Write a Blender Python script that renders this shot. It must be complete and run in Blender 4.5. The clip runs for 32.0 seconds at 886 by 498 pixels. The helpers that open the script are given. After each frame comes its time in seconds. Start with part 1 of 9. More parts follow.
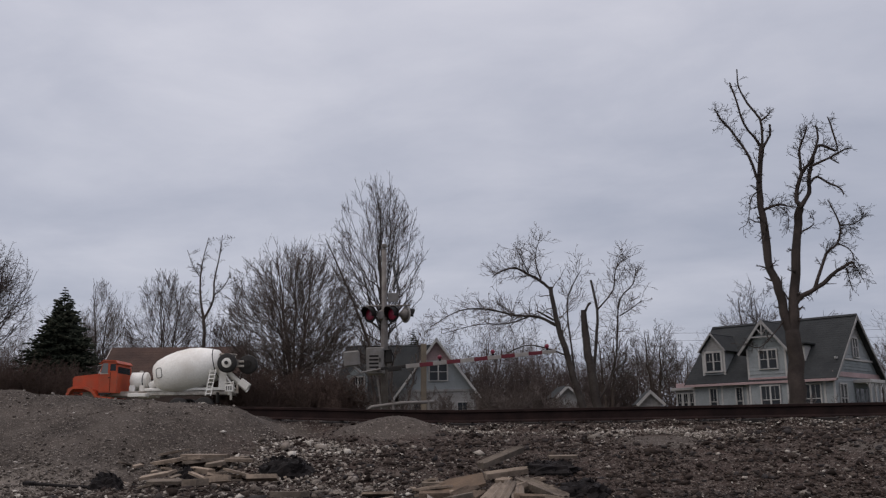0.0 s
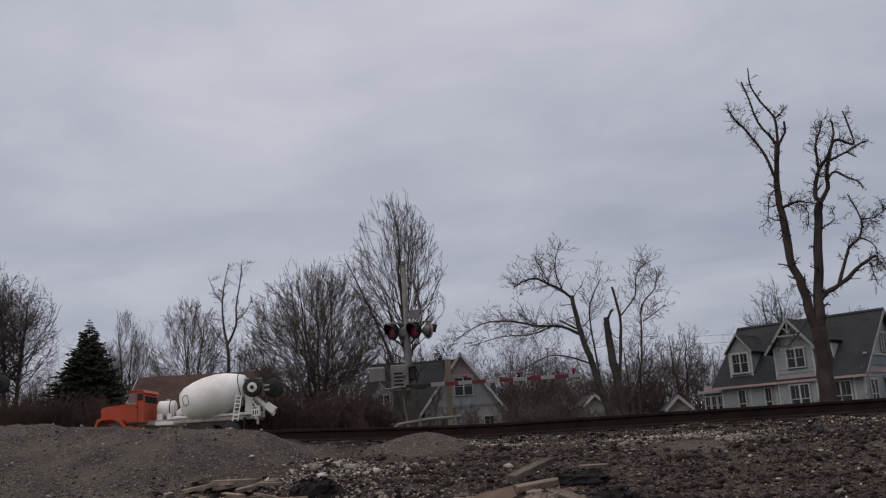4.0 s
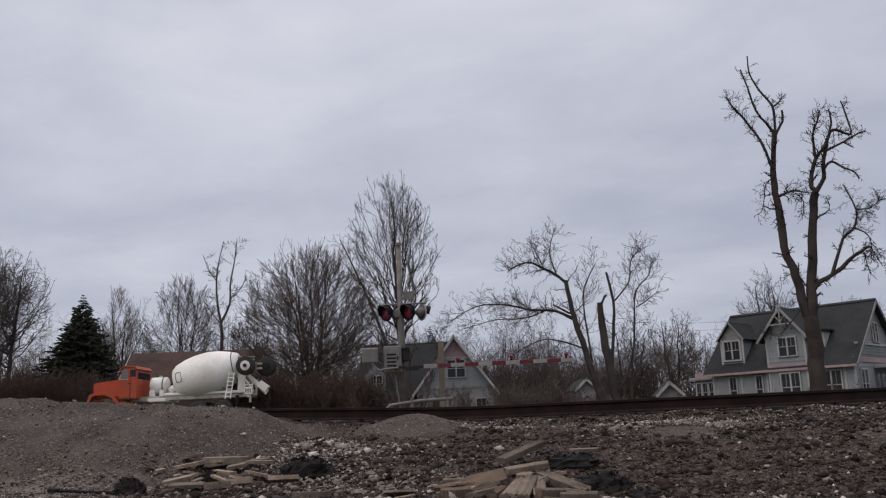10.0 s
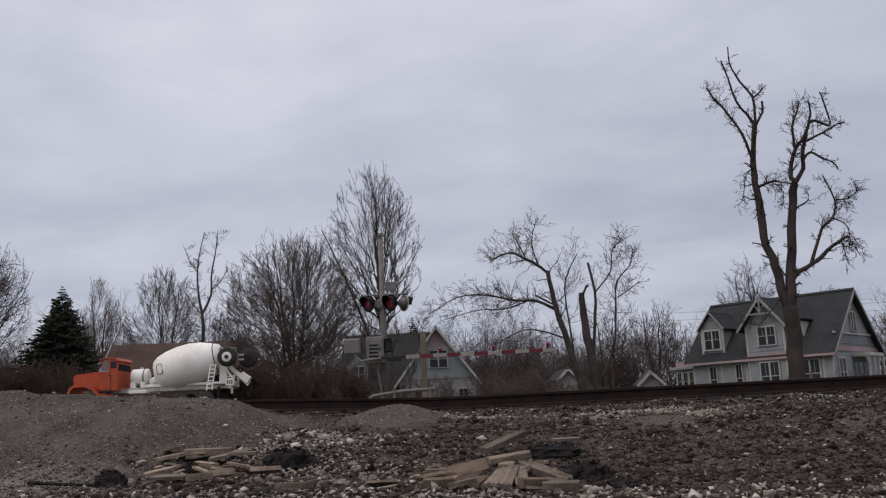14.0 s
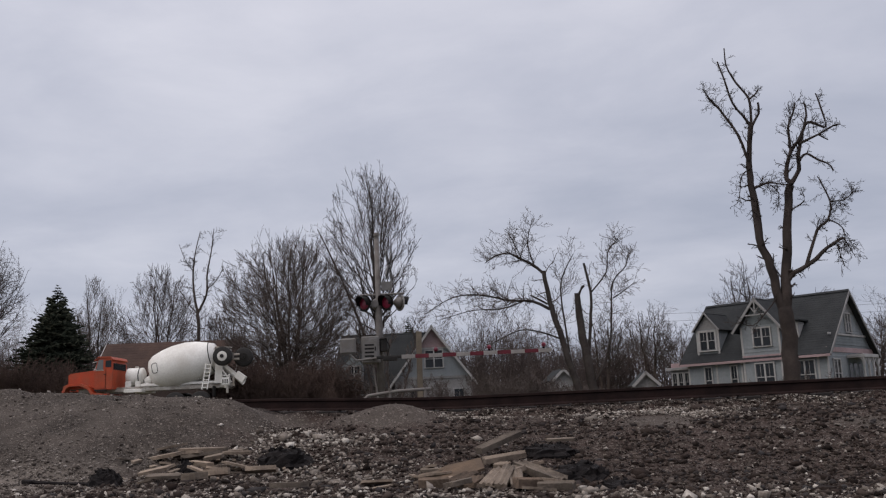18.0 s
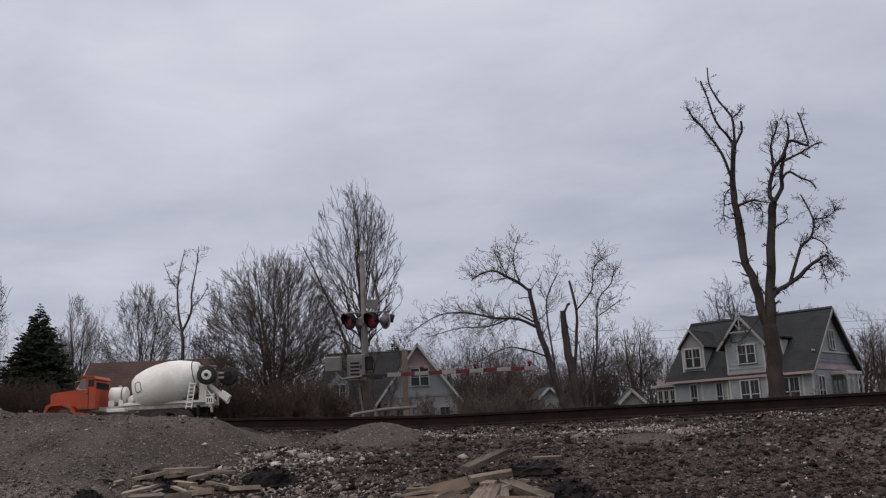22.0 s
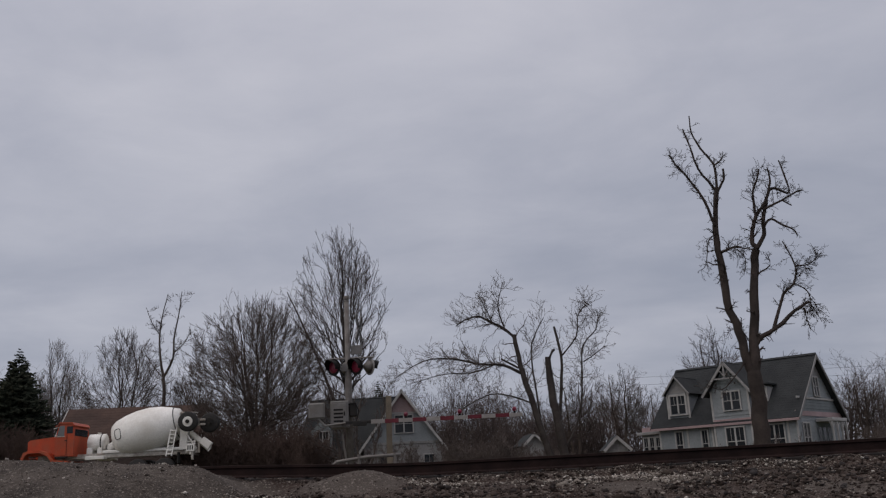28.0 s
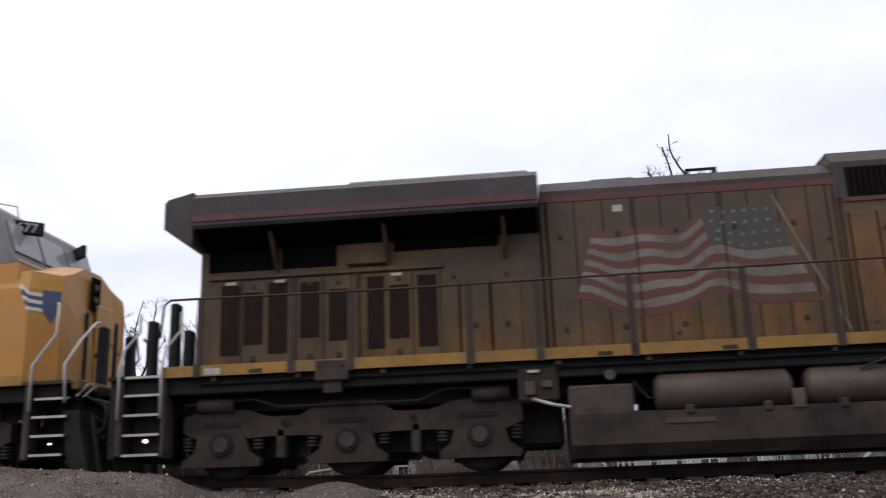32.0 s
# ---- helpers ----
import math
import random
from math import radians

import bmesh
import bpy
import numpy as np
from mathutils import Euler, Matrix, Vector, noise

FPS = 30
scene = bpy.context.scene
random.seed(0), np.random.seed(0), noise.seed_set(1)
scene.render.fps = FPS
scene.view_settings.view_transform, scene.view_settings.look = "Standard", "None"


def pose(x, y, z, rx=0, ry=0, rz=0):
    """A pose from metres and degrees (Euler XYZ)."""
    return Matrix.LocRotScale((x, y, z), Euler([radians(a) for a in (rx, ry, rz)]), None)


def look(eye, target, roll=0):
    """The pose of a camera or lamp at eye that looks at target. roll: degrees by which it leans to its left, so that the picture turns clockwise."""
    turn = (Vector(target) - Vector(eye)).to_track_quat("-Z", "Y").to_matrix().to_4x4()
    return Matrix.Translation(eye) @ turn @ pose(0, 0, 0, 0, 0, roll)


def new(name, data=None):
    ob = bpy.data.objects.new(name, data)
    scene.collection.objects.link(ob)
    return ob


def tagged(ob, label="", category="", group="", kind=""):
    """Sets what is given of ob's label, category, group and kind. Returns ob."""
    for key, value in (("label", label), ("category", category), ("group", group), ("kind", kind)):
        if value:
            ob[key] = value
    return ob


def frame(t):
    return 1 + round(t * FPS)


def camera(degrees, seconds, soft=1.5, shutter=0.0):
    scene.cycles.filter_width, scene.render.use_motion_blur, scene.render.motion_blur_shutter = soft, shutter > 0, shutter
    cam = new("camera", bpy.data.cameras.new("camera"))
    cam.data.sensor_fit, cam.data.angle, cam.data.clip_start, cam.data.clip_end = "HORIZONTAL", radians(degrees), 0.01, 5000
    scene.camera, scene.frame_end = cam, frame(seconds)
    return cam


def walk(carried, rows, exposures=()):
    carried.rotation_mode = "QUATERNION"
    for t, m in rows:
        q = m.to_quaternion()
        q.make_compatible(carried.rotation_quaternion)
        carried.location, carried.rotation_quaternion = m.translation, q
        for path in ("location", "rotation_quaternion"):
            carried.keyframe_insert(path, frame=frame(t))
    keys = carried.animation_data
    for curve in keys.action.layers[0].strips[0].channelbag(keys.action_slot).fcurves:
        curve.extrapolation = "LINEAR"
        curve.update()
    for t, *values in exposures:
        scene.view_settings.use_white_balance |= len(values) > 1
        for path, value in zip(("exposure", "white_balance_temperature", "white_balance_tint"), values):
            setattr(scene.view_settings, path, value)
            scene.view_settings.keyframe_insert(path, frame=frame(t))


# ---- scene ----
SECONDS = 32.0
cam = camera(52.5, SECONDS, soft=1.25, shutter=0.15)
LIGHTENING = [(0, 0.08), (2, 0.08), (3, -0.02), (4, -0.06), (6.5, 0.13), (9, 0.18), (19, 0.2), (23, 0.12), (28, -0.2), (30.2, -0.22), (30.5, -0.18), (30.8, 0.08), (31.0, 0.33), (31.3, 0.8), (31.6, 0.98), (32, 1.0)]
walk(cam, [
    (0, pose(0, 0, -0.3, 101.387, 0.869, 9.924)),
    (0.5, pose(0, 0, -0.3, 101.679, 1.402, 11.911)),
    (1, pose(0, 0, -0.3, 101.882, 0.866, 11.002)),
    (1.5, pose(0, 0, -0.3, 102.223, 1.374, 11.077)),
    (2, pose(0, 0, -0.3, 102.947, 3.175, 12.571)),
    (2.5, pose(0, 0, -0.3, 103.265, 3.324, 13.168)),
    (3, pose(0, 0, -0.3, 103.024, 3.566, 13.365)),
    (3.5, pose(0, 0, -0.3, 102.621, 3.034, 12.519)),
    (4, pose(0, 0, -0.3, 102.379, 3.421, 11.683)),
    (4.5, pose(0, 0, -0.3, 102.057, 3.169, 10.713)),
    (6.5, pose(0, 0, -0.3, 101.220, 4.490, 10.002)),
    (7, pose(0, 0, -0.3, 100.983, 4.323, 9.525)),
    (7.5, pose(0, 0, -0.3, 100.838, 3.929, 9.312)),
    (8, pose(0, 0, -0.3, 100.742, 3.596, 9.432)),
    (8.5, pose(0, 0, -0.3, 100.621, 4.046, 11.324)),
    (9, pose(0, 0, -0.3, 100.457, 3.158, 11.275)),
    (9.5, pose(0, 0, -0.3, 100.954, 2.711, 11.181)),
    (10, pose(0, 0, -0.3, 101.220, 2.387, 11.147)),
    (10.5, pose(0, 0, -0.3, 101.488, 2.040, 10.870)),
    (11, pose(0, 0, -0.3, 101.433, 2.248, 10.558)),
    (11.5, pose(0, 0, -0.3, 101.495, 2.548, 10.062)),
    (12, pose(0, 0, -0.3, 101.056, 2.313, 10.007)),
    (12.5, pose(0, 0, -0.3, 100.655, 2.541, 10.024)),
    (13, pose(0, 0, -0.3, 100.612, 2.655, 10.034)),
    (13.5, pose(0, 0, -0.3, 100.598, 2.682, 10.023)),
    (14, pose(0, 0, -0.3, 100.572, 2.692, 10.041)),
    (14.5, pose(0, 0, -0.3, 100.638, 2.443, 9.960)),
    (16.5, pose(0, 0, -0.3, 100.829, 2.412, 9.969)),
    (17, pose(0, 0, -0.3, 100.795, 2.382, 9.942)),
    (17.5, pose(0, 0, -0.3, 100.721, 2.590, 9.855)),
    (18, pose(0, 0, -0.3, 100.556, 2.527, 9.753)),
    (18.5, pose(0, 0, -0.3, 100.610, 2.402, 9.610)),
    (19, pose(0, 0, -0.3, 100.697, 2.328, 9.525)),
    (19.5, pose(0, 0, -0.3, 100.779, 2.459, 9.538)),
    (20, pose(0, 0, -0.3, 100.853, 2.510, 9.544)),
    (20.5, pose(0, 0, -0.3, 101.023, 2.733, 9.666)),
    (21, pose(0, 0, -0.3, 101.231, 2.618, 9.470)),
    (21.5, pose(0, 0, -0.3, 101.402, 2.800, 9.247)),
    (22, pose(0, 0, -0.3, 101.649, 2.763, 8.873)),
    (22.5, pose(0, 0, -0.3, 101.629, 2.729, 8.790)),
    (23, pose(0, 0, -0.3, 101.814, 2.853, 8.848)),
    (23.5, pose(0, 0, -0.3, 101.932, 2.889, 8.762)),
    (24, pose(0, 0, -0.3, 102.230, 2.983, 8.594)),
    (24.5, pose(0, 0, -0.3, 102.502, 2.902, 8.495)),
    (25, pose(0, 0, -0.3, 102.920, 3.100, 8.454)),
    (25.5, pose(0, 0, -0.3, 103.320, 3.261, 8.237)),
    (27.5, pose(0, 0, -0.3, 104.226, 3.241, 8.388)),
    (28, pose(0, 0, -0.3, 104.504, 2.798, 7.887)),
    (28.5, pose(0, 0, -0.3, 105.137, 3.366, 7.578)),
    (29, pose(0, 0, -0.3, 105.624, 3.342, 7.396)),
    (29.5, pose(0, 0, -0.3, 105.720, 3.550, 7.488)),
    (30, pose(0, 0, -0.3, 105.272, 3.557, 7.659)),
    (30.5, pose(0, 0, -0.3, 104.645, 2.891, 7.498)),
    (31, pose(0, 0, -0.3, 104.725, 2.671, 6.940)),
    (31.5, pose(0, 0, -0.3, 104.892, 2.258, 6.628)),
    (32, pose(0, 0, -0.3, 105.212, 1.984, 6.259)),
], LIGHTENING)

# ---- light: a closed cloud cover ----
world = bpy.data.worlds.new("overcast_sky")
scene.world = world
world.use_nodes = True
wn, wl = world.node_tree.nodes, world.node_tree.links
wn.clear()
w_out = wn.new("ShaderNodeOutputWorld")
w_bg = wn.new("ShaderNodeBackground")
w_sky = wn.new("ShaderNodeTexSky")
w_sky.sky_type = "NISHITA"
w_sky.sun_disc = False
w_sky.sun_elevation, w_sky.sun_rotation = radians(48), radians(-70)
w_tc = wn.new("ShaderNodeTexCoord")
w_sep = wn.new("ShaderNodeSeparateXYZ")
wl.new(w_tc.outputs["Generated"], w_sep.inputs[0])


def w_math(op, a, b=None, clamp=False):
    n = wn.new("ShaderNodeMath")
    n.operation, n.use_clamp = op, clamp
    for i, s in enumerate((a, b)):
        if s is None:
            continue
        if isinstance(s, (int, float)):
            n.inputs[i].default_value = s
        else:
            wl.new(s, n.inputs[i])
    return n.outputs[0]


# the cloud deck is a flat sheet overhead: streaks draw together towards the horizon
w_zc = w_math("ADD", w_math("MAXIMUM", w_sep.outputs["Z"], 0.0), 0.16)
w_cx = w_math("DIVIDE", w_sep.outputs["X"], w_zc)
w_cy = w_math("DIVIDE", w_sep.outputs["Y"], w_zc)
w_comb = wn.new("ShaderNodeCombineXYZ")
wl.new(w_math("MULTIPLY", w_cx, 0.72), w_comb.inputs[0])
wl.new(w_math("MULTIPLY", w_cy, 0.85), w_comb.inputs[1])


def w_noise(scale, detail, rough, offset):
    m = wn.new("ShaderNodeMapping")
    m.inputs["Location"].default_value = offset
    wl.new(w_comb.outputs[0], m.inputs["Vector"])
    n = wn.new("ShaderNodeTexNoise")
    n.inputs["Scale"].default_value, n.inputs["Detail"].default_value = scale, detail
    n.inputs["Roughness"].default_value = rough
    n.inputs["Distortion"].default_value = 0.25
    wl.new(m.outputs[0], n.inputs["Vector"])
    return n.outputs["Fac"]


w_big = w_noise(0.85, 3, 0.5, (1.3, 5.4, 0))
w_small = w_noise(2.6, 6, 0.58, (7.7, 2.2, 0))
w_mix = w_math("ADD", w_math("MULTIPLY", w_big, 0.6), w_math("MULTIPLY", w_small, 0.4))
w_ramp = wn.new("ShaderNodeValToRGB")
w_ramp.color_ramp.elements[0].position, w_ramp.color_ramp.elements[0].color = 0.36, (0.418, 0.446, 0.545, 1)
w_ramp.color_ramp.elements[1].position, w_ramp.color_ramp.elements[1].color = 0.64, (0.628, 0.640, 0.728, 1)
e = w_ramp.color_ramp.elements.new(0.5)
e.color = (0.514, 0.534, 0.630, 1)
wl.new(w_mix, w_ramp.inputs[0])
# overcast skies are brighter and less blue overhead than at the rim
w_high = w_math("POWER", w_math("MAXIMUM", w_sep.outputs["Z"], 0.0), 3.5)
w_gain = wn.new("ShaderNodeCombineXYZ")
for w_i, w_up in enumerate((2.5, 2.15, 1.75)):
    wl.new(w_math("ADD", w_math("MULTIPLY", w_high, w_up), 0.86), w_gain.inputs[w_i])
w_sc = wn.new("ShaderNodeVectorMath")
w_sc.operation = "MULTIPLY"
wl.new(w_ramp.outputs[0], w_sc.inputs[0])
wl.new(w_gain.outputs[0], w_sc.inputs[1])
w_dim = wn.new("ShaderNodeVectorMath")
w_dim.operation = "SCALE"
w_dim.inputs["Scale"].default_value = 0.1
wl.new(w_sky.outputs[0], w_dim.inputs[0])
w_cover = wn.new("ShaderNodeMix")
w_cover.data_type = "RGBA"
w_cover.inputs["Factor"].default_value = 0.95
wl.new(w_dim.outputs[0], w_cover.inputs["A"])
wl.new(w_sc.outputs[0], w_cover.inputs["B"])
wl.new(w_cover.outputs["Result"], w_bg.inputs["Color"])
w_bg.inputs["Strength"].default_value = 1.0
wl.new(w_bg.outputs[0], w_out.inputs[0])

sun_data = bpy.data.lights.new("sun", "SUN")
sun_data.energy, sun_data.angle, sun_data.color = 0.7, radians(50), (1.0, 0.90, 0.78)
sun = new("sun", sun_data)
sun.matrix_world = look((-40, -15, 45), (0, 20, 0))


# ---- materials ----
def mat(name, col, col2=None, scale=2.0, rough=0.75, metal=0.0, bump=0.2, bscale=30.0, spec=0.4, rnd=0.0, island=None,
        grime=None, gscale=0.6, coat=0.0, streak=False):
    """Two-scale mottled paint, wood, stone or metal. col to col2 by a broad noise, a fine noise on top; rnd varies objects;
    island: colours that single pieces of a joined mesh take at random; grime: a colour that settles in broad patches."""
    m = bpy.data.materials.new(name)
    m.use_nodes = True
    nt = m.node_tree
    N, L = nt.nodes, nt.links
    bs = N["Principled BSDF"]
    tc = N.new("ShaderNodeTexCoord")
    col2 = col2 or tuple(c * 0.72 for c in col)

    def noise_tex(s, d=5, r=0.6):
        n = N.new("ShaderNodeTexNoise")
        n.inputs["Scale"].default_value, n.inputs["Detail"].default_value, n.inputs["Roughness"].default_value = s, d, r
        L.new(tc.outputs["Object"], n.inputs["Vector"])
        return n.outputs["Fac"]

    def mixer(kind, f, a, b):
        x = N.new("ShaderNodeMix")
        x.data_type, x.blend_type = "RGBA", kind
        for key, s in (("Factor", f), ("A", a), ("B", b)):
            if isinstance(s, (int, float)):
                x.inputs[key].default_value = s
            elif isinstance(s, tuple):
                x.inputs[key].default_value = (*s, 1)
            else:
                L.new(s, x.inputs[key])
        return x.outputs["Result"]

    def ramp(f, lo, hi):
        n = N.new("ShaderNodeMapRange")
        n.inputs["From Min"].default_value, n.inputs["From Max"].default_value = lo, hi
        L.new(f, n.inputs["Value"])
        return n.outputs["Result"]

    base = mixer("MIX", ramp(noise_tex(scale), 0.35, 0.65), col, col2)
    if island:
        g = N.new("ShaderNodeNewGeometry")
        cr = N.new("ShaderNodeValToRGB")
        cr.color_ramp.interpolation = "LINEAR"
        els = cr.color_ramp.elements
        while len(els) < len(island):
            els.new(0.5)
        for i, (p, c) in enumerate(island):
            els[i].position, els[i].color = p, (*c, 1)
        L.new(g.outputs["Random Per Island"], cr.inputs[0])
        base = mixer("MULTIPLY", 0.55, cr.outputs[0], mixer("MIX", ramp(noise_tex(scale * 6), 0.3, 0.7), (1.1, 1.1, 1.1), (0.55, 0.53, 0.5)))
    if rnd:
        oi = N.new("ShaderNodeObjectInfo")
        base = mixer("MULTIPLY", rnd, base, mixer("MIX", oi.outputs["Random"], (1.25, 1.2, 1.15), (0.35, 0.36, 0.38)))
    fine = noise_tex(scale * 11, 4, 0.7)
    base = mixer("MULTIPLY", 0.5, base, mixer("MIX", ramp(fine, 0.3, 0.7), (1.12, 1.12, 1.12), (0.68, 0.68, 0.68)))
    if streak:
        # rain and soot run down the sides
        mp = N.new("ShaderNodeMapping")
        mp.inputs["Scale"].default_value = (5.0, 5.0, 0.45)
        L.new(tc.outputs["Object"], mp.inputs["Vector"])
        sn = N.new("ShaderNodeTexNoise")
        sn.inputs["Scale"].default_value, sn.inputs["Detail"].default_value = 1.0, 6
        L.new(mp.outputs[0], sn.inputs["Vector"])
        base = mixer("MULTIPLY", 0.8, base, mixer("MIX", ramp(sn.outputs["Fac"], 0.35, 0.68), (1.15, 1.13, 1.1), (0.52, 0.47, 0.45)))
        # dark brown mixes in by patches, most of it towards the roof
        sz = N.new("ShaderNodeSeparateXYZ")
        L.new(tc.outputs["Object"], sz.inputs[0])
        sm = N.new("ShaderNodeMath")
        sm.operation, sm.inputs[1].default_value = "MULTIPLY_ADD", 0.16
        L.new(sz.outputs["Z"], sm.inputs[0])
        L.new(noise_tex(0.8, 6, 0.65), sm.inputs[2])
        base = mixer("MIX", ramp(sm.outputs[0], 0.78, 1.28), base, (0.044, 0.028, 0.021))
    if grime:
        base = mixer("MIX", ramp(noise_tex(gscale, 7, 0.68), 0.42, 0.72), base, grime)
    L.new(base, bs.inputs["Base Color"])
    bs.inputs["Metallic"].default_value = metal
    bs.inputs["Specular IOR Level"].default_value = spec
    bs.inputs["Coat Weight"].default_value = coat
    rr = N.new("ShaderNodeMapRange")
    rr.inputs["To Min"].default_value, rr.inputs["To Max"].default_value = max(0.02, rough - 0.12), min(1, rough + 0.12)
    L.new(fine, rr.inputs["Value"])
    L.new(rr.outputs["Result"], bs.inputs["Roughness"])
    if bump:
        b = N.new("ShaderNodeBump")
        b.inputs["Strength"].default_value, b.inputs["Distance"].default_value = bump, 0.02
        L.new(noise_tex(bscale, 5, 0.65), b.inputs["Height"])
        L.new(b.outputs[0], bs.inputs["Normal"])
    return m


def glow(name, col, power, base=(0.3, 0.02, 0.02)):
    m = mat(name, base, rough=0.3, bump=0)
    bs = m.node_tree.nodes["Principled BSDF"]
    bs.inputs["Emission Color"].default_value = (*col, 1)
    bs.inputs["Emission Strength"].default_value = power
    return m


def pane(name, tint=(0.02, 0.023, 0.027)):
    m = bpy.data.materials.new(name)
    m.use_nodes = True
    bs = m.node_tree.nodes["Principled BSDF"]
    bs.inputs["Base Color"].default_value = (*tint, 1)
    bs.inputs["Roughness"].default_value = 0.08
    bs.inputs["Specular IOR Level"].default_value = 0.22
    return m


M_BARK = mat("grey_brown_bark", (0.090, 0.072, 0.063), (0.053, 0.042, 0.037), 1.6, 0.95, bump=0.8, bscale=14, spec=0.1)
M_BARKD = mat("dark_bark", (0.065, 0.052, 0.048), (0.036, 0.030, 0.028), 1.2, 0.95, bump=0.9, bscale=10, spec=0.1)
M_BARKG = mat("pale_grey_bark", (0.068, 0.059, 0.055), (0.038, 0.032, 0.030), 1.5, 0.95, bump=0.7, bscale=12, spec=0.1)
M_TWIG = mat("bare_twigs", (0.106, 0.087, 0.081), (0.066, 0.054, 0.050), 0.6, 0.95, bump=0, spec=0.1)
M_TWIGP = mat("pale_twigs", (0.135, 0.112, 0.104), (0.086, 0.070, 0.064), 0.6, 0.95, bump=0, spec=0.1)
M_BRUSH = mat("red_brown_brush", (0.094, 0.067, 0.058), (0.062, 0.045, 0.040), 0.5, 0.98, bump=0, spec=0.05)
M_WOODS = mat("distant_twigs", (0.115, 0.093, 0.088), (0.072, 0.058, 0.056), 0.2, 0.98, bump=0, spec=0.05)
M_FIR = mat("dark_fir_needles", (0.044, 0.053, 0.038), (0.026, 0.032, 0.024), 1.2, 0.95, bump=0, spec=0.1,
            island=[(0.0, (0.026, 0.032, 0.024)), (0.6, (0.044, 0.053, 0.038)), (1.0, (0.080, 0.084, 0.060))])
M_RAIL = mat("rusty_rail_steel", (0.030, 0.0185, 0.0170), (0.017, 0.0115, 0.0112), 3, 0.92, 0.0, bump=0.3, bscale=25, spec=0.08)
M_RAILTOP = mat("worn_rail_head", (0.10, 0.088, 0.080), (0.06, 0.052, 0.047), 3, 0.45, 0.7, bump=0.05)
M_TIE = mat("creosoted_timber", (0.022, 0.017, 0.015), (0.012, 0.010, 0.0095), 4, 0.9, bump=0.6, bscale=20)
M_BALLAST = mat("dark_ballast", (0.07, 0.055, 0.048), scale=8, rough=0.95, bump=0.2, bscale=60, spec=0.1,
                island=[(0.0, (0.016, 0.012, 0.0105)), (0.38, (0.041, 0.030, 0.026)), (0.52, (0.046, 0.043, 0.044)), (0.66, (0.052, 0.040, 0.035)), (0.88, (0.078, 0.061, 0.053)), (0.975, (0.13, 0.108, 0.094)), (1.0, (0.40, 0.36, 0.32))])
M_PALE = mat("pale_limestone", (0.3, 0.27, 0.25), scale=8, rough=0.9, bump=0.5, bscale=60, spec=0.2,
             island=[(0.0, (0.10, 0.082, 0.070)), (0.45, (0.22, 0.19, 0.165)), (0.8, (0.40, 0.36, 0.32)), (1.0, (0.62, 0.58, 0.53))])
M_ROCK = mat("pale_broken_rock", (0.33, 0.295, 0.265), (0.22, 0.19, 0.165), 9.0, 0.9, bump=0.8, bscale=40, spec=0.15, rnd=0.5)
M_ROCKD = mat("brown_broken_rock", (0.085, 0.062, 0.052), (0.050, 0.037, 0.031), 9.0, 0.95, bump=0.8, bscale=40, spec=0.1, rnd=0.5)
M_GRAVEL = mat("fine_grey_gravel", (0.118, 0.101, 0.092), scale=8, rough=0.95, bump=0.3, bscale=60, spec=0.15,
               island=[(0.0, (0.036, 0.029, 0.025)), (0.35, (0.088, 0.074, 0.065)), (0.72, (0.185, 0.160, 0.142)), (0.92, (0.32, 0.285, 0.26)), (1.0, (0.56, 0.52, 0.48))])
M_BOARD = mat("weathered_board", (0.30, 0.245, 0.195), (0.15, 0.122, 0.10), 5.0, 0.9, bump=1.0, bscale=18, spec=0.2, rnd=0.75)
M_BOARDC = mat("split_timber_ends", (0.20, 0.15, 0.115), (0.10, 0.078, 0.062), 7.0, 0.95, bump=1.0, bscale=26, spec=0.1, rnd=0.6)
M_PLY = mat("tan_plywood", (0.15, 0.105, 0.073), (0.10, 0.074, 0.055), 4.0, 0.9, bump=0.4, bscale=20, spec=0.1)
M_CHAR = mat("black_rubber_scrap", (0.0112, 0.0101, 0.0106), (0.020, 0.0168, 0.0168), 9, 0.7, bump=0.9, bscale=30, spec=0.1)
M_SHINGLE = mat("dark_grey_shingles", (0.038, 0.041, 0.043), (0.027, 0.029, 0.031), 0.8, 0.95, bump=0.5, bscale=9, spec=0.15)
M_BROWNROOF = mat("brown_shingles", (0.080, 0.052, 0.043), (0.055, 0.037, 0.032), 0.8, 0.95, bump=0.5, bscale=9, spec=0.15)
M_BLUE = mat("blue_grey_siding", (0.262, 0.284, 0.298), (0.215, 0.236, 0.252), 0.7, 0.8, bump=0.15, bscale=8)
M_BLUED = mat("dark_blue_grey_shingle_siding", (0.19, 0.215, 0.225), (0.15, 0.17, 0.18), 0.9, 0.85, bump=0.3, bscale=8)
M_GREYS = mat("weathered_grey_siding", (0.29, 0.285, 0.285), (0.20, 0.197, 0.198), 0.8, 0.85, bump=0.2, bscale=8)
M_PINK = mat("faded_pink_boards", (0.37, 0.27, 0.275), (0.30, 0.22, 0.225), 0.8, 0.8, bump=0.15, bscale=8)
M_TRIM = mat("white_painted_trim", (0.429, 0.421, 0.416), (0.330, 0.323, 0.319), 1.5, 0.7, bump=0.1)
M_GLASS = pane("dark_window_glass")
M_CABPANE = pane("dark_locomotive_glass", (0.008, 0.009, 0.010))
M_CABPANE.node_tree.nodes["Principled BSDF"].inputs["Specular IOR Level"].default_value = 0.07
# the grey base paints in the sky showing in the panes
M_CABGLASS = pane("pale_cab_glass", (0.16, 0.165, 0.17))
M_DARKWALL = mat("brown_siding", (0.075, 0.055, 0.048), (0.055, 0.040, 0.036), 0.8, 0.9)
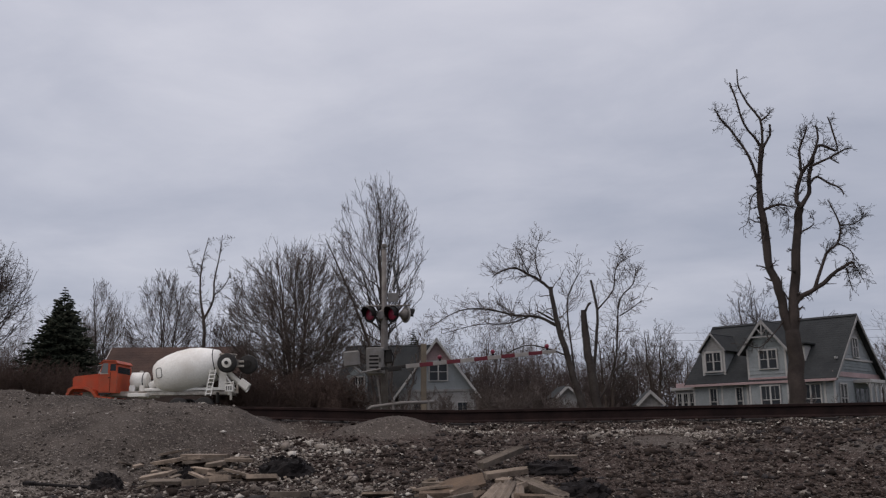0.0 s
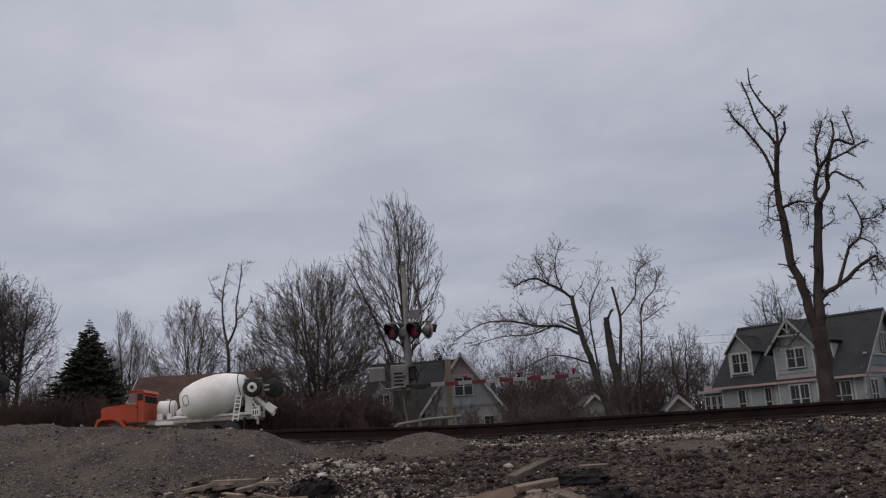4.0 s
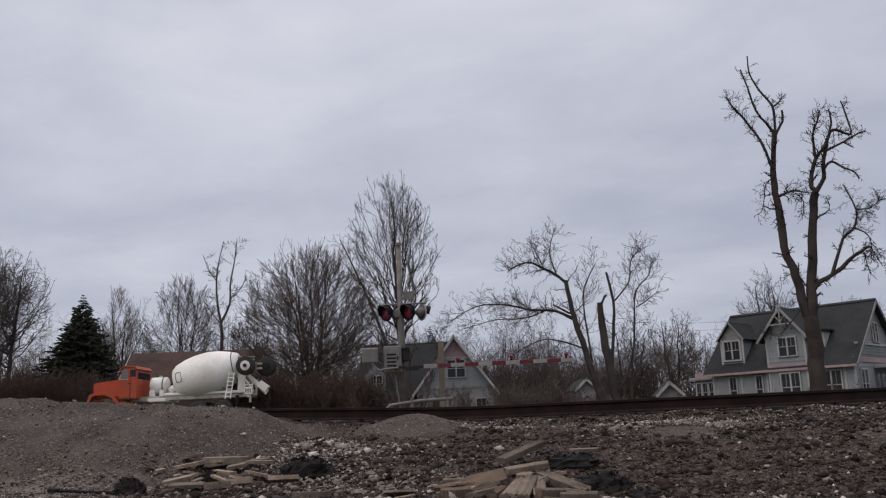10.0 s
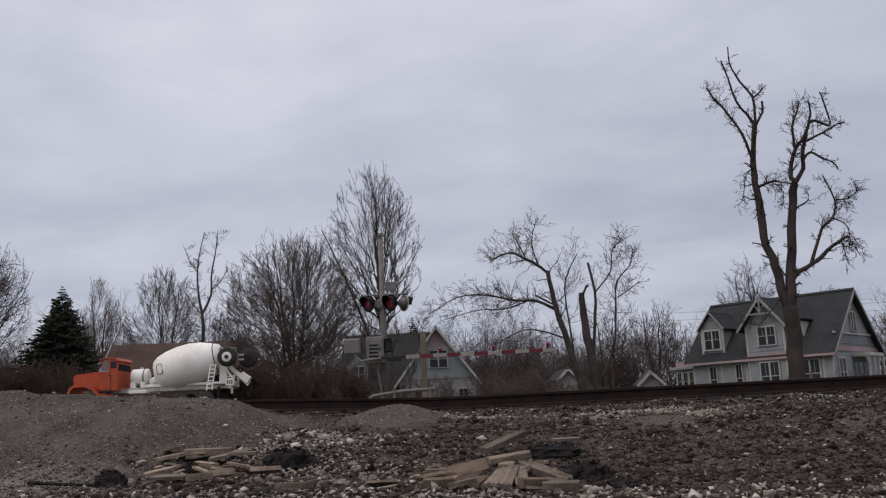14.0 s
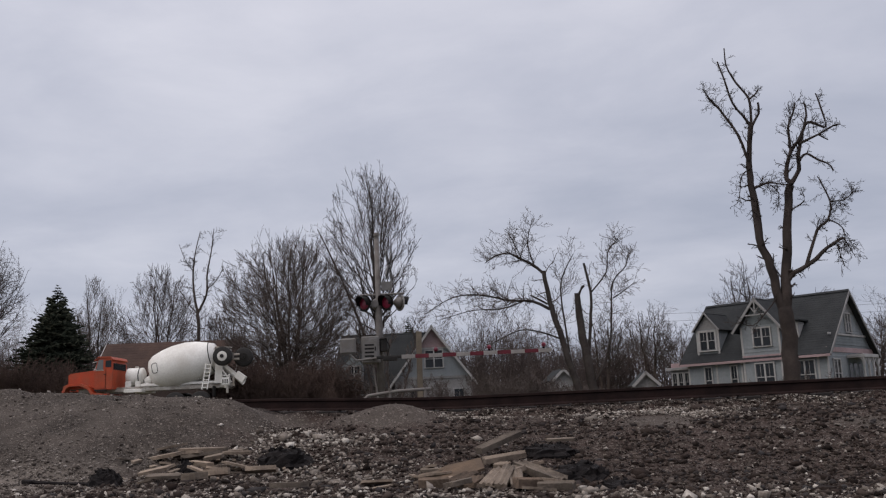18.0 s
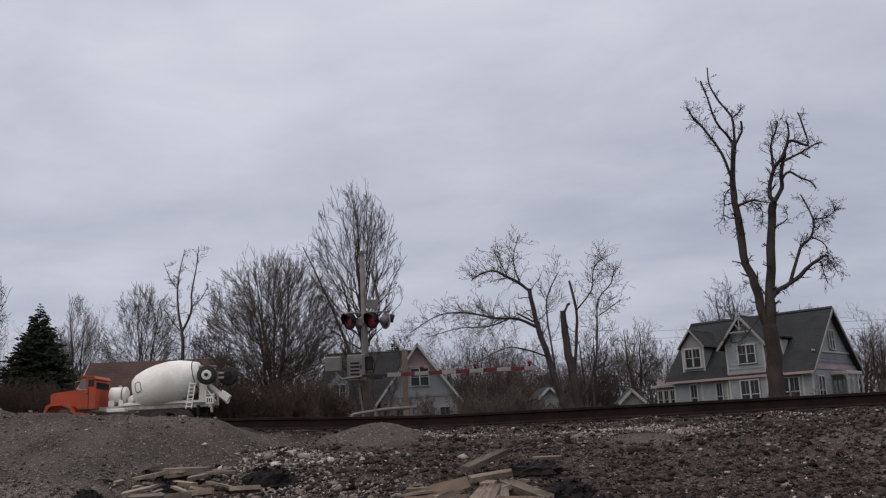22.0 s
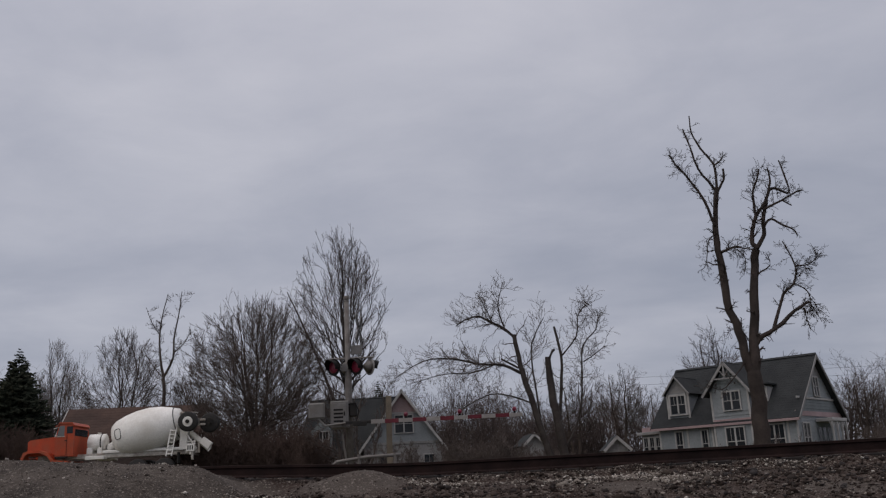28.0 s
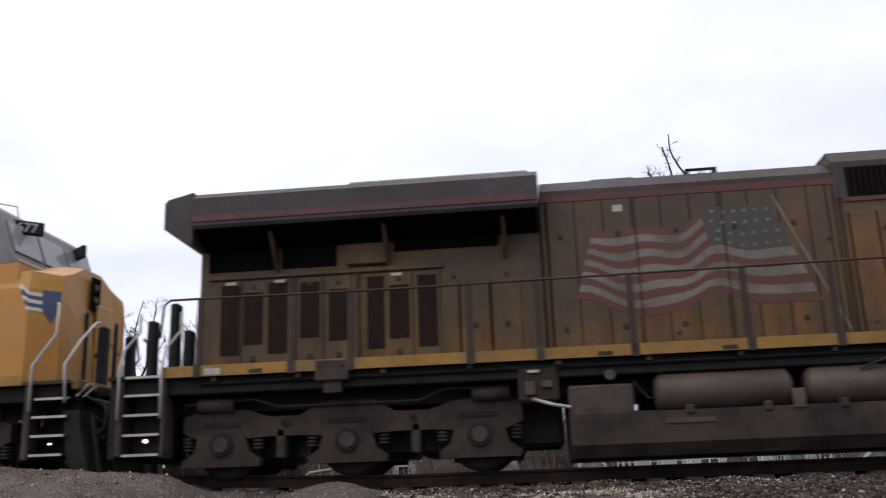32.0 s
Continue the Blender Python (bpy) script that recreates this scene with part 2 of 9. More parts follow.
M_ORANGE = mat("faded_orange_paint", (0.47, 0.062, 0.018), (0.36, 0.050, 0.018), 1.5, 0.5, bump=0.04, grime=(0.28, 0.075, 0.035), gscale=1.3)
M_WHITE = mat("off_white_paint", (0.82, 0.81, 0.78), (0.76, 0.75, 0.72), 1.0, 0.5, bump=0.03, grime=(0.60, 0.57, 0.52), gscale=0.7)
M_DIRTYW = mat("stained_white_steel", (0.56, 0.54, 0.50), (0.40, 0.38, 0.35), 2.0, 0.65, bump=0.1, grime=(0.22, 0.17, 0.13), gscale=2)
M_TYRE = mat("black_tyre_rubber", (0.018, 0.017, 0.017), (0.030, 0.028, 0.027), 6, 0.85, bump=0.3)
M_STEELD = mat("dark_greasy_steel", (0.025, 0.022, 0.020), (0.0140, 0.0126, 0.0119), 5, 0.6, 0.4)
M_GALV = mat("galvanised_steel", (0.20, 0.185, 0.175), (0.14, 0.128, 0.12), 4, 0.65, 0.15, bump=0.05, grime=(0.10, 0.085, 0.075), gscale=3)
M_GREYBOX = mat("grey_painted_steel", (0.185, 0.18, 0.178), (0.13, 0.125, 0.122), 3, 0.6, bump=0.06, grime=(0.13, 0.115, 0.10), gscale=2)
M_BLACK = mat("matt_black_paint", (0.0080, 0.0075, 0.0080), (0.0140, 0.0130, 0.0130), 4, 0.7, bump=0.05, spec=0.15)
M_ARMRED = mat("red_reflective_sheet", (0.13, 0.011, 0.022), (0.095, 0.010, 0.017), 3, 0.45, bump=0)
M_ARMWH = mat("white_reflective_sheet", (0.30, 0.28, 0.265), (0.22, 0.205, 0.195), 3, 0.5, bump=0)
M_POST = mat("weathered_post_timber", (0.175, 0.145, 0.11), (0.12, 0.10, 0.078), 3, 0.9, bump=0.5, bscale=12)
M_REDLAMP = glow("lit_red_lens", (0.9, 0.04, 0.10), 0.003, (0.16, 0.018, 0.042))
M_REDLAMPB = glow("bright_red_lens", (1.0, 0.04, 0.09), 0.006, (0.18, 0.018, 0.044))
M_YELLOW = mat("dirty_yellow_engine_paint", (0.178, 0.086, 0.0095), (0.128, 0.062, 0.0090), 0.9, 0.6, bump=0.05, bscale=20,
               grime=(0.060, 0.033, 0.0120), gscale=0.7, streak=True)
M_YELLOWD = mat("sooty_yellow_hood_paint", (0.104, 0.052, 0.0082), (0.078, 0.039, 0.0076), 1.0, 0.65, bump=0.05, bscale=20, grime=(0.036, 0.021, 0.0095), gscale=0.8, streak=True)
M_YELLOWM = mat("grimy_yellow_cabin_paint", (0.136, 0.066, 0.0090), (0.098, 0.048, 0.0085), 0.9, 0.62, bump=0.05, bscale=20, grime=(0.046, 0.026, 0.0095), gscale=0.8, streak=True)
M_YELLOWC = mat("cleaner_yellow_engine_paint", (0.350, 0.164, 0.0168), (0.294, 0.136, 0.0168), 0.9, 0.45, bump=0.04, grime=(0.280, 0.140, 0.032), gscale=0.8)
M_STRIPE = mat("yellow_sill_stripe", (0.235, 0.120, 0.0095), (0.180, 0.092, 0.0100), 1.5, 0.5, bump=0.03, grime=(0.079, 0.044, 0.0135), gscale=1.2)
M_GREYTOP = mat("sooty_grey_roof_paint", (0.040, 0.034, 0.038), (0.029, 0.0245, 0.027), 0.8, 0.75, bump=0.05, grime=(0.024, 0.0172, 0.0162), gscale=0.8)
M_REDLINE = mat("red_pinstripe", (0.078, 0.0155, 0.0150), (0.046, 0.0155, 0.0140), 1.5, 0.6, bump=0)
M_UNDER = mat("grey_brown_running_gear", (0.044, 0.034, 0.028), (0.026, 0.020, 0.017), 2.2, 0.85, bump=0.25, bscale=25, grime=(0.0163, 0.0117, 0.0097), gscale=2.5, spec=0.2)
M_TANK = mat("dusty_black_tank", (0.050, 0.038, 0.033), (0.033, 0.025, 0.022), 1.4, 0.7, bump=0.08, grime=(0.0160, 0.0115, 0.0095), gscale=1.4, spec=0.2)
M_RESV = mat("grey_air_reservoir", (0.079, 0.062, 0.053), (0.057, 0.045, 0.038), 1.5, 0.55, bump=0.05, grime=(0.034, 0.025, 0.021), gscale=1.6, spec=0.2)
M_GRILLE = mat("dark_grille", (0.0176, 0.0067, 0.0049), (0.0099, 0.0043, 0.0036), 7, 0.75, bump=0.6, bscale=80, spec=0.15)
M_RAILING = mat("dark_handrail", (0.026, 0.016, 0.013), (0.036, 0.024, 0.019), 4, 0.6, spec=0.2)
M_STEPED = mat("white_step_edges", (0.36, 0.34, 0.32), (0.26, 0.245, 0.23), 4, 0.6)
M_NUMRED = mat("faded_maroon_numerals", (0.056, 0.0130, 0.0120), (0.040, 0.0120, 0.0110), 2, 0.7, bump=0)
M_SLOGAN = mat("worn_dark_lettering", (0.044, 0.025, 0.009), (0.072, 0.037, 0.010), 6, 0.7, bump=0)
M_FLAGW = mat("faded_white_decal", (0.160, 0.138, 0.128), (0.105, 0.090, 0.082), 1.4, 0.65, bump=0, grime=(0.055, 0.038, 0.025), gscale=1.2)
M_FLAGR = mat("faded_red_decal", (0.084, 0.025, 0.021), (0.066, 0.0205, 0.0170), 1.4, 0.65, bump=0, grime=(0.056, 0.023, 0.0134), gscale=1.2)
M_FLAGB = mat("faded_blue_decal", (0.034, 0.037, 0.042), (0.027, 0.029, 0.031), 1.4, 0.65, bump=0, grime=(0.038, 0.031, 0.022), gscale=1.4)
M_LOGOB = mat("blue_emblem_paint", (0.049, 0.063, 0.119), (0.038, 0.049, 0.091), 3, 0.6, bump=0)
M_LOGOR = mat("red_emblem_paint", (0.119, 0.035, 0.032), (0.091, 0.028, 0.028), 3, 0.6, bump=0)
M_LOGOW = mat("white_emblem_paint", (0.252, 0.231, 0.210), (0.196, 0.182, 0.168), 3, 0.6, bump=0)
M_LOGOWB = mat("clean_white_emblem_paint", (0.5, 0.48, 0.45), (0.42, 0.40, 0.38), 3, 0.6, bump=0)
M_CABGREY = mat("grey_cab_paint", (0.135, 0.14, 0.145), (0.10, 0.103, 0.108), 0.9, 0.6, bump=0.04, grime=(0.07, 0.066, 0.064), gscale=1.0)
M_HEAD = glow("lit_headlight", (1.0, 0.90, 0.80), 1.3, (0.8, 0.8, 0.8))
# flat near-black: paints the shade inside openings; also colours seams and slats
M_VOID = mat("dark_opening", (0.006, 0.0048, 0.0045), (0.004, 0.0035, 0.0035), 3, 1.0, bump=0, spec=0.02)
M_PALEBACK = mat("pale_grey_signal_back", (0.30, 0.29, 0.285), (0.2, 0.19, 0.185), 4, 0.6, bump=0.05)
M_WIRE = mat("black_cable", (0.03, 0.03, 0.032), rough=0.6, bump=0)


def ground_material():
    """Grey-brown ramp dirt, dark earth under the ballast, pale dust heaps; thin winter grass beyond the track."""
    m = mat("dirt_and_winter_grass", (0.069, 0.058, 0.051), (0.030, 0.025, 0.022), 1.7, 0.97, bump=1.0, bscale=34, spec=0.1,
            grime=(0.088, 0.075, 0.066), gscale=1.3)
    N, L = m.node_tree.nodes, m.node_tree.links
    bs = N["Principled BSDF"]
    src = bs.inputs["Base Color"].links[0].from_socket
    tc = N.new("ShaderNodeTexCoord")
    sp = N.new("ShaderNodeSeparateXYZ")
    L.new(tc.outputs["Object"], sp.inputs[0])

    def num(op, a, b):
        n = N.new("ShaderNodeMath")
        n.operation = op
        for i, v in enumerate((a, b)):
            if isinstance(v, (int, float)):
                n.inputs[i].default_value = v
            else:
                L.new(v, n.inputs[i])
        return n.outputs[0]

    def blend(f, a, b):
        n = N.new("ShaderNodeMix")
        n.data_type = "RGBA"
        L.new(f, n.inputs["Factor"])
        for k, v in (("A", a), ("B", b)):
            if isinstance(v, tuple):
                n.inputs[k].default_value = (*v, 1)
            else:
                L.new(v, n.inputs[k])
        return n.outputs["Result"]

    def between(f, lo, hi):
        n = N.new("ShaderNodeMapRange")
        n.interpolation_type = "SMOOTHSTEP"
        n.inputs["From Min"].default_value, n.inputs["From Max"].default_value = lo, hi
        L.new(f, n.inputs["Value"])
        return n.outputs["Result"]
    wob = N.new("ShaderNodeTexNoise")
    wob.inputs["Scale"].default_value, wob.inputs["Detail"].default_value = 2.2, 6
    L.new(tc.outputs["Object"], wob.inputs["Vector"])
    wobble = num("MULTIPLY", num("SUBTRACT", wob.outputs["Fac"], 0.5), 1.6)
    earth = N.new("ShaderNodeValToRGB")
    earth.color_ramp.elements[0].position, earth.color_ramp.elements[0].color = 0.35, (0.024, 0.017, 0.0145, 1)
    earth.color_ramp.elements[1].position, earth.color_ramp.elements[1].color = 0.68, (0.060, 0.042, 0.036, 1)
    wob2 = N.new("ShaderNodeTexNoise")
    wob2.inputs["Scale"].default_value, wob2.inputs["Detail"].default_value, wob2.inputs["Roughness"].default_value = 7.0, 8, 0.7
    L.new(tc.outputs["Object"], wob2.inputs["Vector"])
    L.new(wob2.outputs["Fac"], earth.inputs[0])
    edge = num("ADD", num("ADD", sp.outputs["X"], num("MULTIPLY", num("SUBTRACT", 12.8, sp.outputs["Y"]), 0.3)), wobble)
    src = blend(between(edge, -5.0, -4.3), src, earth.outputs[0])
    # dust heaps
    for cx, cy, r0 in ((-3.15, 13.3, 1.0), (0.75, 12.5, 0.55), (3.3, 12.0, 0.5)):
        dx, dy = num("SUBTRACT", sp.outputs["X"], cx), num("SUBTRACT", sp.outputs["Y"], cy)
        dist = num("ADD", num("SQRT", num("ADD", num("MULTIPLY", dx, dx), num("MULTIPLY", num("MULTIPLY", dy, dy), 1.8)), 0.0), num("MULTIPLY", wobble, 0.5))
        src = blend(between(dist, r0 * 0.55, r0 * 1.05), (0.070, 0.059, 0.052), src)
    # coarse sandy gravel at the foot of the ramp
    sx_, sy_ = num("SUBTRACT", sp.outputs["X"], -6.9), num("SUBTRACT", sp.outputs["Y"], 9.0)
    sand = num("ADD", num("SQRT", num("ADD", num("MULTIPLY", num("MULTIPLY", sx_, sx_), 0.5), num("MULTIPLY", sy_, sy_)), 0.0), num("MULTIPLY", wobble, 0.7))
    src = blend(between(sand, 0.5, 1.6), (0.165, 0.143, 0.125), src)
    # dark brown painted into the track bed for the shade below the rail
    src = blend(between(num("ADD", sp.outputs["Y"], num("MULTIPLY", wobble, 0.06)), 13.50, 13.58), src, (0.017, 0.0115, 0.0098))
    # grit of mixed light and dark grains pressed into the dirt
    for grain, share in ((85.0, 0.72), (38.0, 0.84)):
        vo = N.new("ShaderNodeTexVoronoi")
        vo.inputs["Scale"].default_value = grain
        L.new(tc.outputs["Object"], vo.inputs["Vector"])
        sc = N.new("ShaderNodeSeparateColor")
        L.new(vo.outputs["Color"], sc.inputs[0])
        pick = N.new("ShaderNodeMapRange")
        pick.inputs["From Min"].default_value, pick.inputs["From Max"].default_value = share, 1.0
        L.new(sc.outputs[0], pick.inputs["Value"])
        grit = N.new("ShaderNodeValToRGB")
        grit.color_ramp.elements[0].position, grit.color_ramp.elements[0].color = 0.3, (0.055, 0.045, 0.038, 1)
        grit.color_ramp.elements[1].position, grit.color_ramp.elements[1].color = 0.8, (0.20, 0.175, 0.155, 1)
        L.new(sc.outputs[1], grit.inputs[0])
        gm = N.new("ShaderNodeMix")
        gm.data_type = "RGBA"
        L.new(pick.outputs["Result"], gm.inputs["Factor"])
        L.new(src, gm.inputs["A"])
        L.new(grit.outputs[0], gm.inputs["B"])
        src = gm.outputs["Result"]
    mr = N.new("ShaderNodeMapRange")
    mr.inputs["From Min"].default_value, mr.inputs["From Max"].default_value = 18, 27
    L.new(sp.outputs["Y"], mr.inputs["Value"])
    n = N.new("ShaderNodeTexNoise")
    n.inputs["Scale"].default_value, n.inputs["Detail"].default_value = 0.4, 8
    L.new(tc.outputs["Object"], n.inputs["Vector"])
    gr = N.new("ShaderNodeValToRGB")
    gr.color_ramp.elements[0].position, gr.color_ramp.elements[0].color = 0.35, (0.070, 0.075, 0.035, 1)
    gr.color_ramp.elements[1].position, gr.color_ramp.elements[1].color = 0.65, (0.125, 0.105, 0.065, 1)
    L.new(n.outputs["Fac"], gr.inputs[0])
    x = N.new("ShaderNodeMix")
    x.data_type = "RGBA"
    L.new(mr.outputs["Result"], x.inputs["Factor"])
    L.new(src, x.inputs["A"])
    L.new(gr.outputs[0], x.inputs["B"])
    L.new(x.outputs["Result"], bs.inputs["Base Color"])
    return m


M_GROUND = ground_material()


# ---- mesh helpers ----
class Form:
    """Collects vertices and faces of one mesh."""

    def __init__(self):
        self.v, self.f = [], []

    def add(self, vs, fs):
        o = len(self.v)
        self.v += [tuple(p) for p in vs]
        self.f += [tuple(i + o for i in q) for q in fs]
        return self

    def box(self, x0, y0, z0, x1, y1, z1, b=0.0):
        lo, hi = (min(x0, x1), min(y0, y1), min(z0, z1)), (max(x0, x1), max(y0, y1), max(z0, z1))
        if b <= 0:
            vs = [(a, c, d) for a in (lo[0], hi[0]) for c in (lo[1], hi[1]) for d in (lo[2], hi[2])]
            return self.add(vs, [(0, 1, 3, 2), (4, 6, 7, 5), (0, 4, 5, 1), (2, 3, 7, 6), (0, 2, 6, 4), (1, 5, 7, 3)])
        b = min(b, 0.45 * min(hi[i] - lo[i] for i in range(3)))
        idx, vs = {}, []
        for sx in (0, 1):
            for sy in (0, 1):
                for sz in (0, 1):
                    s = (sx, sy, sz)
                    for k in range(3):
                        idx[s, k] = len(vs)
                        vs.append(tuple((hi[i] if s[i] else lo[i]) + (0 if i == k else (-b if s[i] else b)) for i in range(3)))
        fs = []
        for k in range(3):
            a, c = [i for i in range(3) if i != k]
            for s in (0, 1):
                ring = []
                for da, dc in ((0, 0), (1, 0), (1, 1), (0, 1)):
                    key = [0, 0, 0]
                    key[k], key[a], key[c] = s, da, dc
                    ring.append(idx[tuple(key), k])
                fs.append(tuple(ring))
            for da in (0, 1):
                for dc in (0, 1):
                    k0, k1 = [0, 0, 0], [0, 0, 0]
                    k0[a] = k1[a] = da
                    k0[c] = k1[c] = dc
                    k1[k] = 1
                    fs.append((idx[tuple(k0), a], idx[tuple(k1), a], idx[tuple(k1), c], idx[tuple(k0), c]))
        for sx in (0, 1):
            for sy in (0, 1):
                for sz in (0, 1):
                    fs.append(tuple(idx[(sx, sy, sz), k] for k in range(3)))
        return self.add(vs, fs)

    def prism(self, poly, axis, a, b):
        """A flat outline pushed from a to b along an axis; the outline's two numbers are the other two axes in order."""
        def at(p, q, s):
            return {"x": (s, p, q), "y": (p, s, q), "z": (p, q, s)}[axis]
        n = len(poly)
        vs = [at(p, q, a) for p, q in poly] + [at(p, q, b) for p, q in poly]
        fs = [tuple(range(n)), tuple(range(2 * n - 1, n - 1, -1))] + [(i, (i + 1) % n, n + (i + 1) % n, n + i) for i in range(n)]
        return self.add(vs, fs)

    def tube(self, pts, radii, n=8, caps=True):
        pts = [Vector(p) for p in pts]
        if isinstance(radii, (int, float)):
            radii = [radii] * len(pts)
        vs, fs = [], []
        ref = None
        for i, p in enumerate(pts):
            d = (pts[min(i + 1, len(pts) - 1)] - pts[max(i - 1, 0)]).normalized()
            if ref is None:
                ref = Vector((0, 0, 1)) if abs(d.z) < 0.9 else Vector((1, 0, 0))
            s = d.cross(ref).normalized()
            u = s.cross(d)
            ref = u
            vs += [p + (s * math.cos(2 * math.pi * k / n) + u * math.sin(2 * math.pi * k / n)) * radii[i] for k in range(n)]
        for i in range(len(pts) - 1):
            fs += [(i * n + k, i * n + (k + 1) % n, (i + 1) * n + (k + 1) % n, (i + 1) * n + k) for k in range(n)]
        if caps:
            fs += [tuple(range(n - 1, -1, -1)), tuple(range((len(pts) - 1) * n, len(pts) * n))]
        return self.add(vs, fs)

    def disc(self, c, r, axis, depth, n=16):
        k = "xyz".index(axis)
        p, q = list(c), list(c)
        p[k] -= depth / 2
        q[k] += depth / 2
        return self.tube([p, q], r, n)


def F():
    return Form()


def mesh_of(name, form, material, smooth=False):
    me = bpy.data.meshes.new(name)
    me.from_pydata(form.v, [], form.f)
    me.materials.append(material)
    if smooth:
        me.polygons.foreach_set("use_smooth", [True] * len(me.polygons))
    return me


def part(name, form, material, parent, label="", smooth=False, at=None):
    ob = new(name, mesh_of(name, form, material, smooth))
    ob.parent = parent
    if at is not None:
        ob.matrix_basis = at
    if label:
        ob["label"] = label
    return ob


def thing(name, m, label, category, group="", kind=""):
    ob = new(name)
    ob.empty_display_size = 0.3
    ob.matrix_basis = m
    return tagged(ob, label, category, group, kind)


def solid(name, form, material, m, label, category, group="", kind="", smooth=False):
    ob = new(name, mesh_of(name, form, material, smooth))
    ob.matrix_basis = m
    return tagged(ob, label, category, group, kind)


def array_mesh(name, verts, faces, material):
    """A mesh from two arrays, for masses of alike pieces."""
    me = bpy.data.meshes.new(name)
    n, k = faces.shape
    me.vertices.add(len(verts))
    me.vertices.foreach_set("co", verts.astype(np.float32).ravel())
    me.loops.add(n * k)
    me.loops.foreach_set("vertex_index", faces.astype(np.int32).ravel())
    me.polygons.add(n)
    me.polygons.foreach_set("loop_start", np.arange(0, n * k, k, dtype=np.int32))
    me.update(calc_edges=True)
    me.materials.append(material)
    return me


# ---- ground ----
def ss(a, b, t):
    t = min(1.0, max(0.0, (t - a) / (b - a)))
    return t * t * (3 - 2 * t)


TRACK_Y = 14.9


def ground_z(x, y):
    """Height of the ground: ballast shoulder, dirt ramp to the crossing, a low mound against the rail, level land behind."""
    low = -1.05 + 0.03 * min(9.0, max(0.0, -x))
    crest = -0.345
    shoulder = low + (crest - low) * ss(9.4, 13.7, y)
    top = 0.085 + 0.083 * min(12.0, -x - 5.37)
    if y < 12.8:
        f = max(0.0, (y - 9.7) / 3.1)
        ramp = low + (top - low) * (0.3 * ss(0, 1, f) + 0.7 * f)
    else:
        ramp = top + (-0.03 - top) * ss(12.85, 13.55, y)
    near = max(0.0, 12.8 - y)
    z = shoulder + (ramp - shoulder) * ss(-4.45 - 0.1 * near, -5.5 - 0.5 * near, x)
    # the low heap of dust against the rail, its tail drawn out towards the crossing
    side = (x + 3.05) / (0.62 if x > -3.05 else 0.85)
    z += 0.27 * math.exp(-abs(side) ** 2.1 - ((y - 13.45) / 0.42) ** 2)
    # ballast fills the bed between the rails
    if 13.35 < y < 16.2:
        bed = ss(13.40, 13.60, y) * ss(16.2, 15.7, y)
        z += max(0.0, -0.225 + 0.06 * noise.noise((x * 1.7, 0.0, 4.0)) + 0.125 * ss(-1.9, -6.4, x) - z) * bed
    far = min(2.6, -0.35 + (-0.054 * x if x < 0 else -0.025 * min(x, 12)))
    return z + (far - z) * ss(17, 25, y)


def rough_z(x, y):
    z = ground_z(x, y)
    if y < 13.3 and -30 < x < 25:
        z += 0.035 * noise.noise((x * 1.5, y * 1.5, 0.0)) + 0.025 * noise.noise((x * 3.7, y * 3.7, 3.0)) + 0.018 * noise.noise((x * 9.0, y * 9.0, 5.0))
    return z


def spread(dense_a, dense_b, step, lo, hi, grow=1.22):
    """Grid lines: even within a stretch, ever wider towards lo and hi."""
    mid = list(np.arange(dense_a, dense_b + 1e-6, step))
    left, right, s, p = [], [], step, dense_a
    while p > lo:
        s *= grow
        p = max(lo, p - s)
        left.append(p)
    s, p = step, dense_b
    while p < hi:
        s *= grow
        p = min(hi, p + s)
        right.append(p)
    return left[::-1] + mid + right


gx, gy = spread(-13, 7, 0.14, -1500, 1500), spread(6.5, 17.2, 0.12, -400, 2500, 1.18)
g_vs = np.array([(x, y, rough_z(x, y)) for y in gy for x in gx])
nx = len(gx)
ii, jj = np.meshgrid(np.arange(nx - 1), np.arange(len(gy) - 1))
q0 = (jj * nx + ii).ravel()
ground = new("ground", array_mesh("ground", g_vs, np.stack([q0, q0 + 1, q0 + nx + 1, q0 + nx], 1), M_GROUND))
ground.data.polygons.foreach_set("use_smooth", [True] * len(ground.data.polygons))
tagged(ground, "bare brown dirt and gravel ground with thin winter grass behind", "ground", kind="structure")

# broken stone: a ring of five corners between two skewed ends
ICO_V = np.array([(0.1, 0.0, 0.62)] + [(0.66 * math.cos(1.2566 * k), 0.66 * math.sin(1.2566 * k), 0.16 * (-1) ** k) for k in range(5)] + [(-0.1, 0.05, -0.6)])
ICO_F = np.array([(0, 1 + k, 1 + (k + 1) % 5) for k in range(5)] + [(6, 1 + (k + 1) % 5, 1 + k) for k in range(5)])


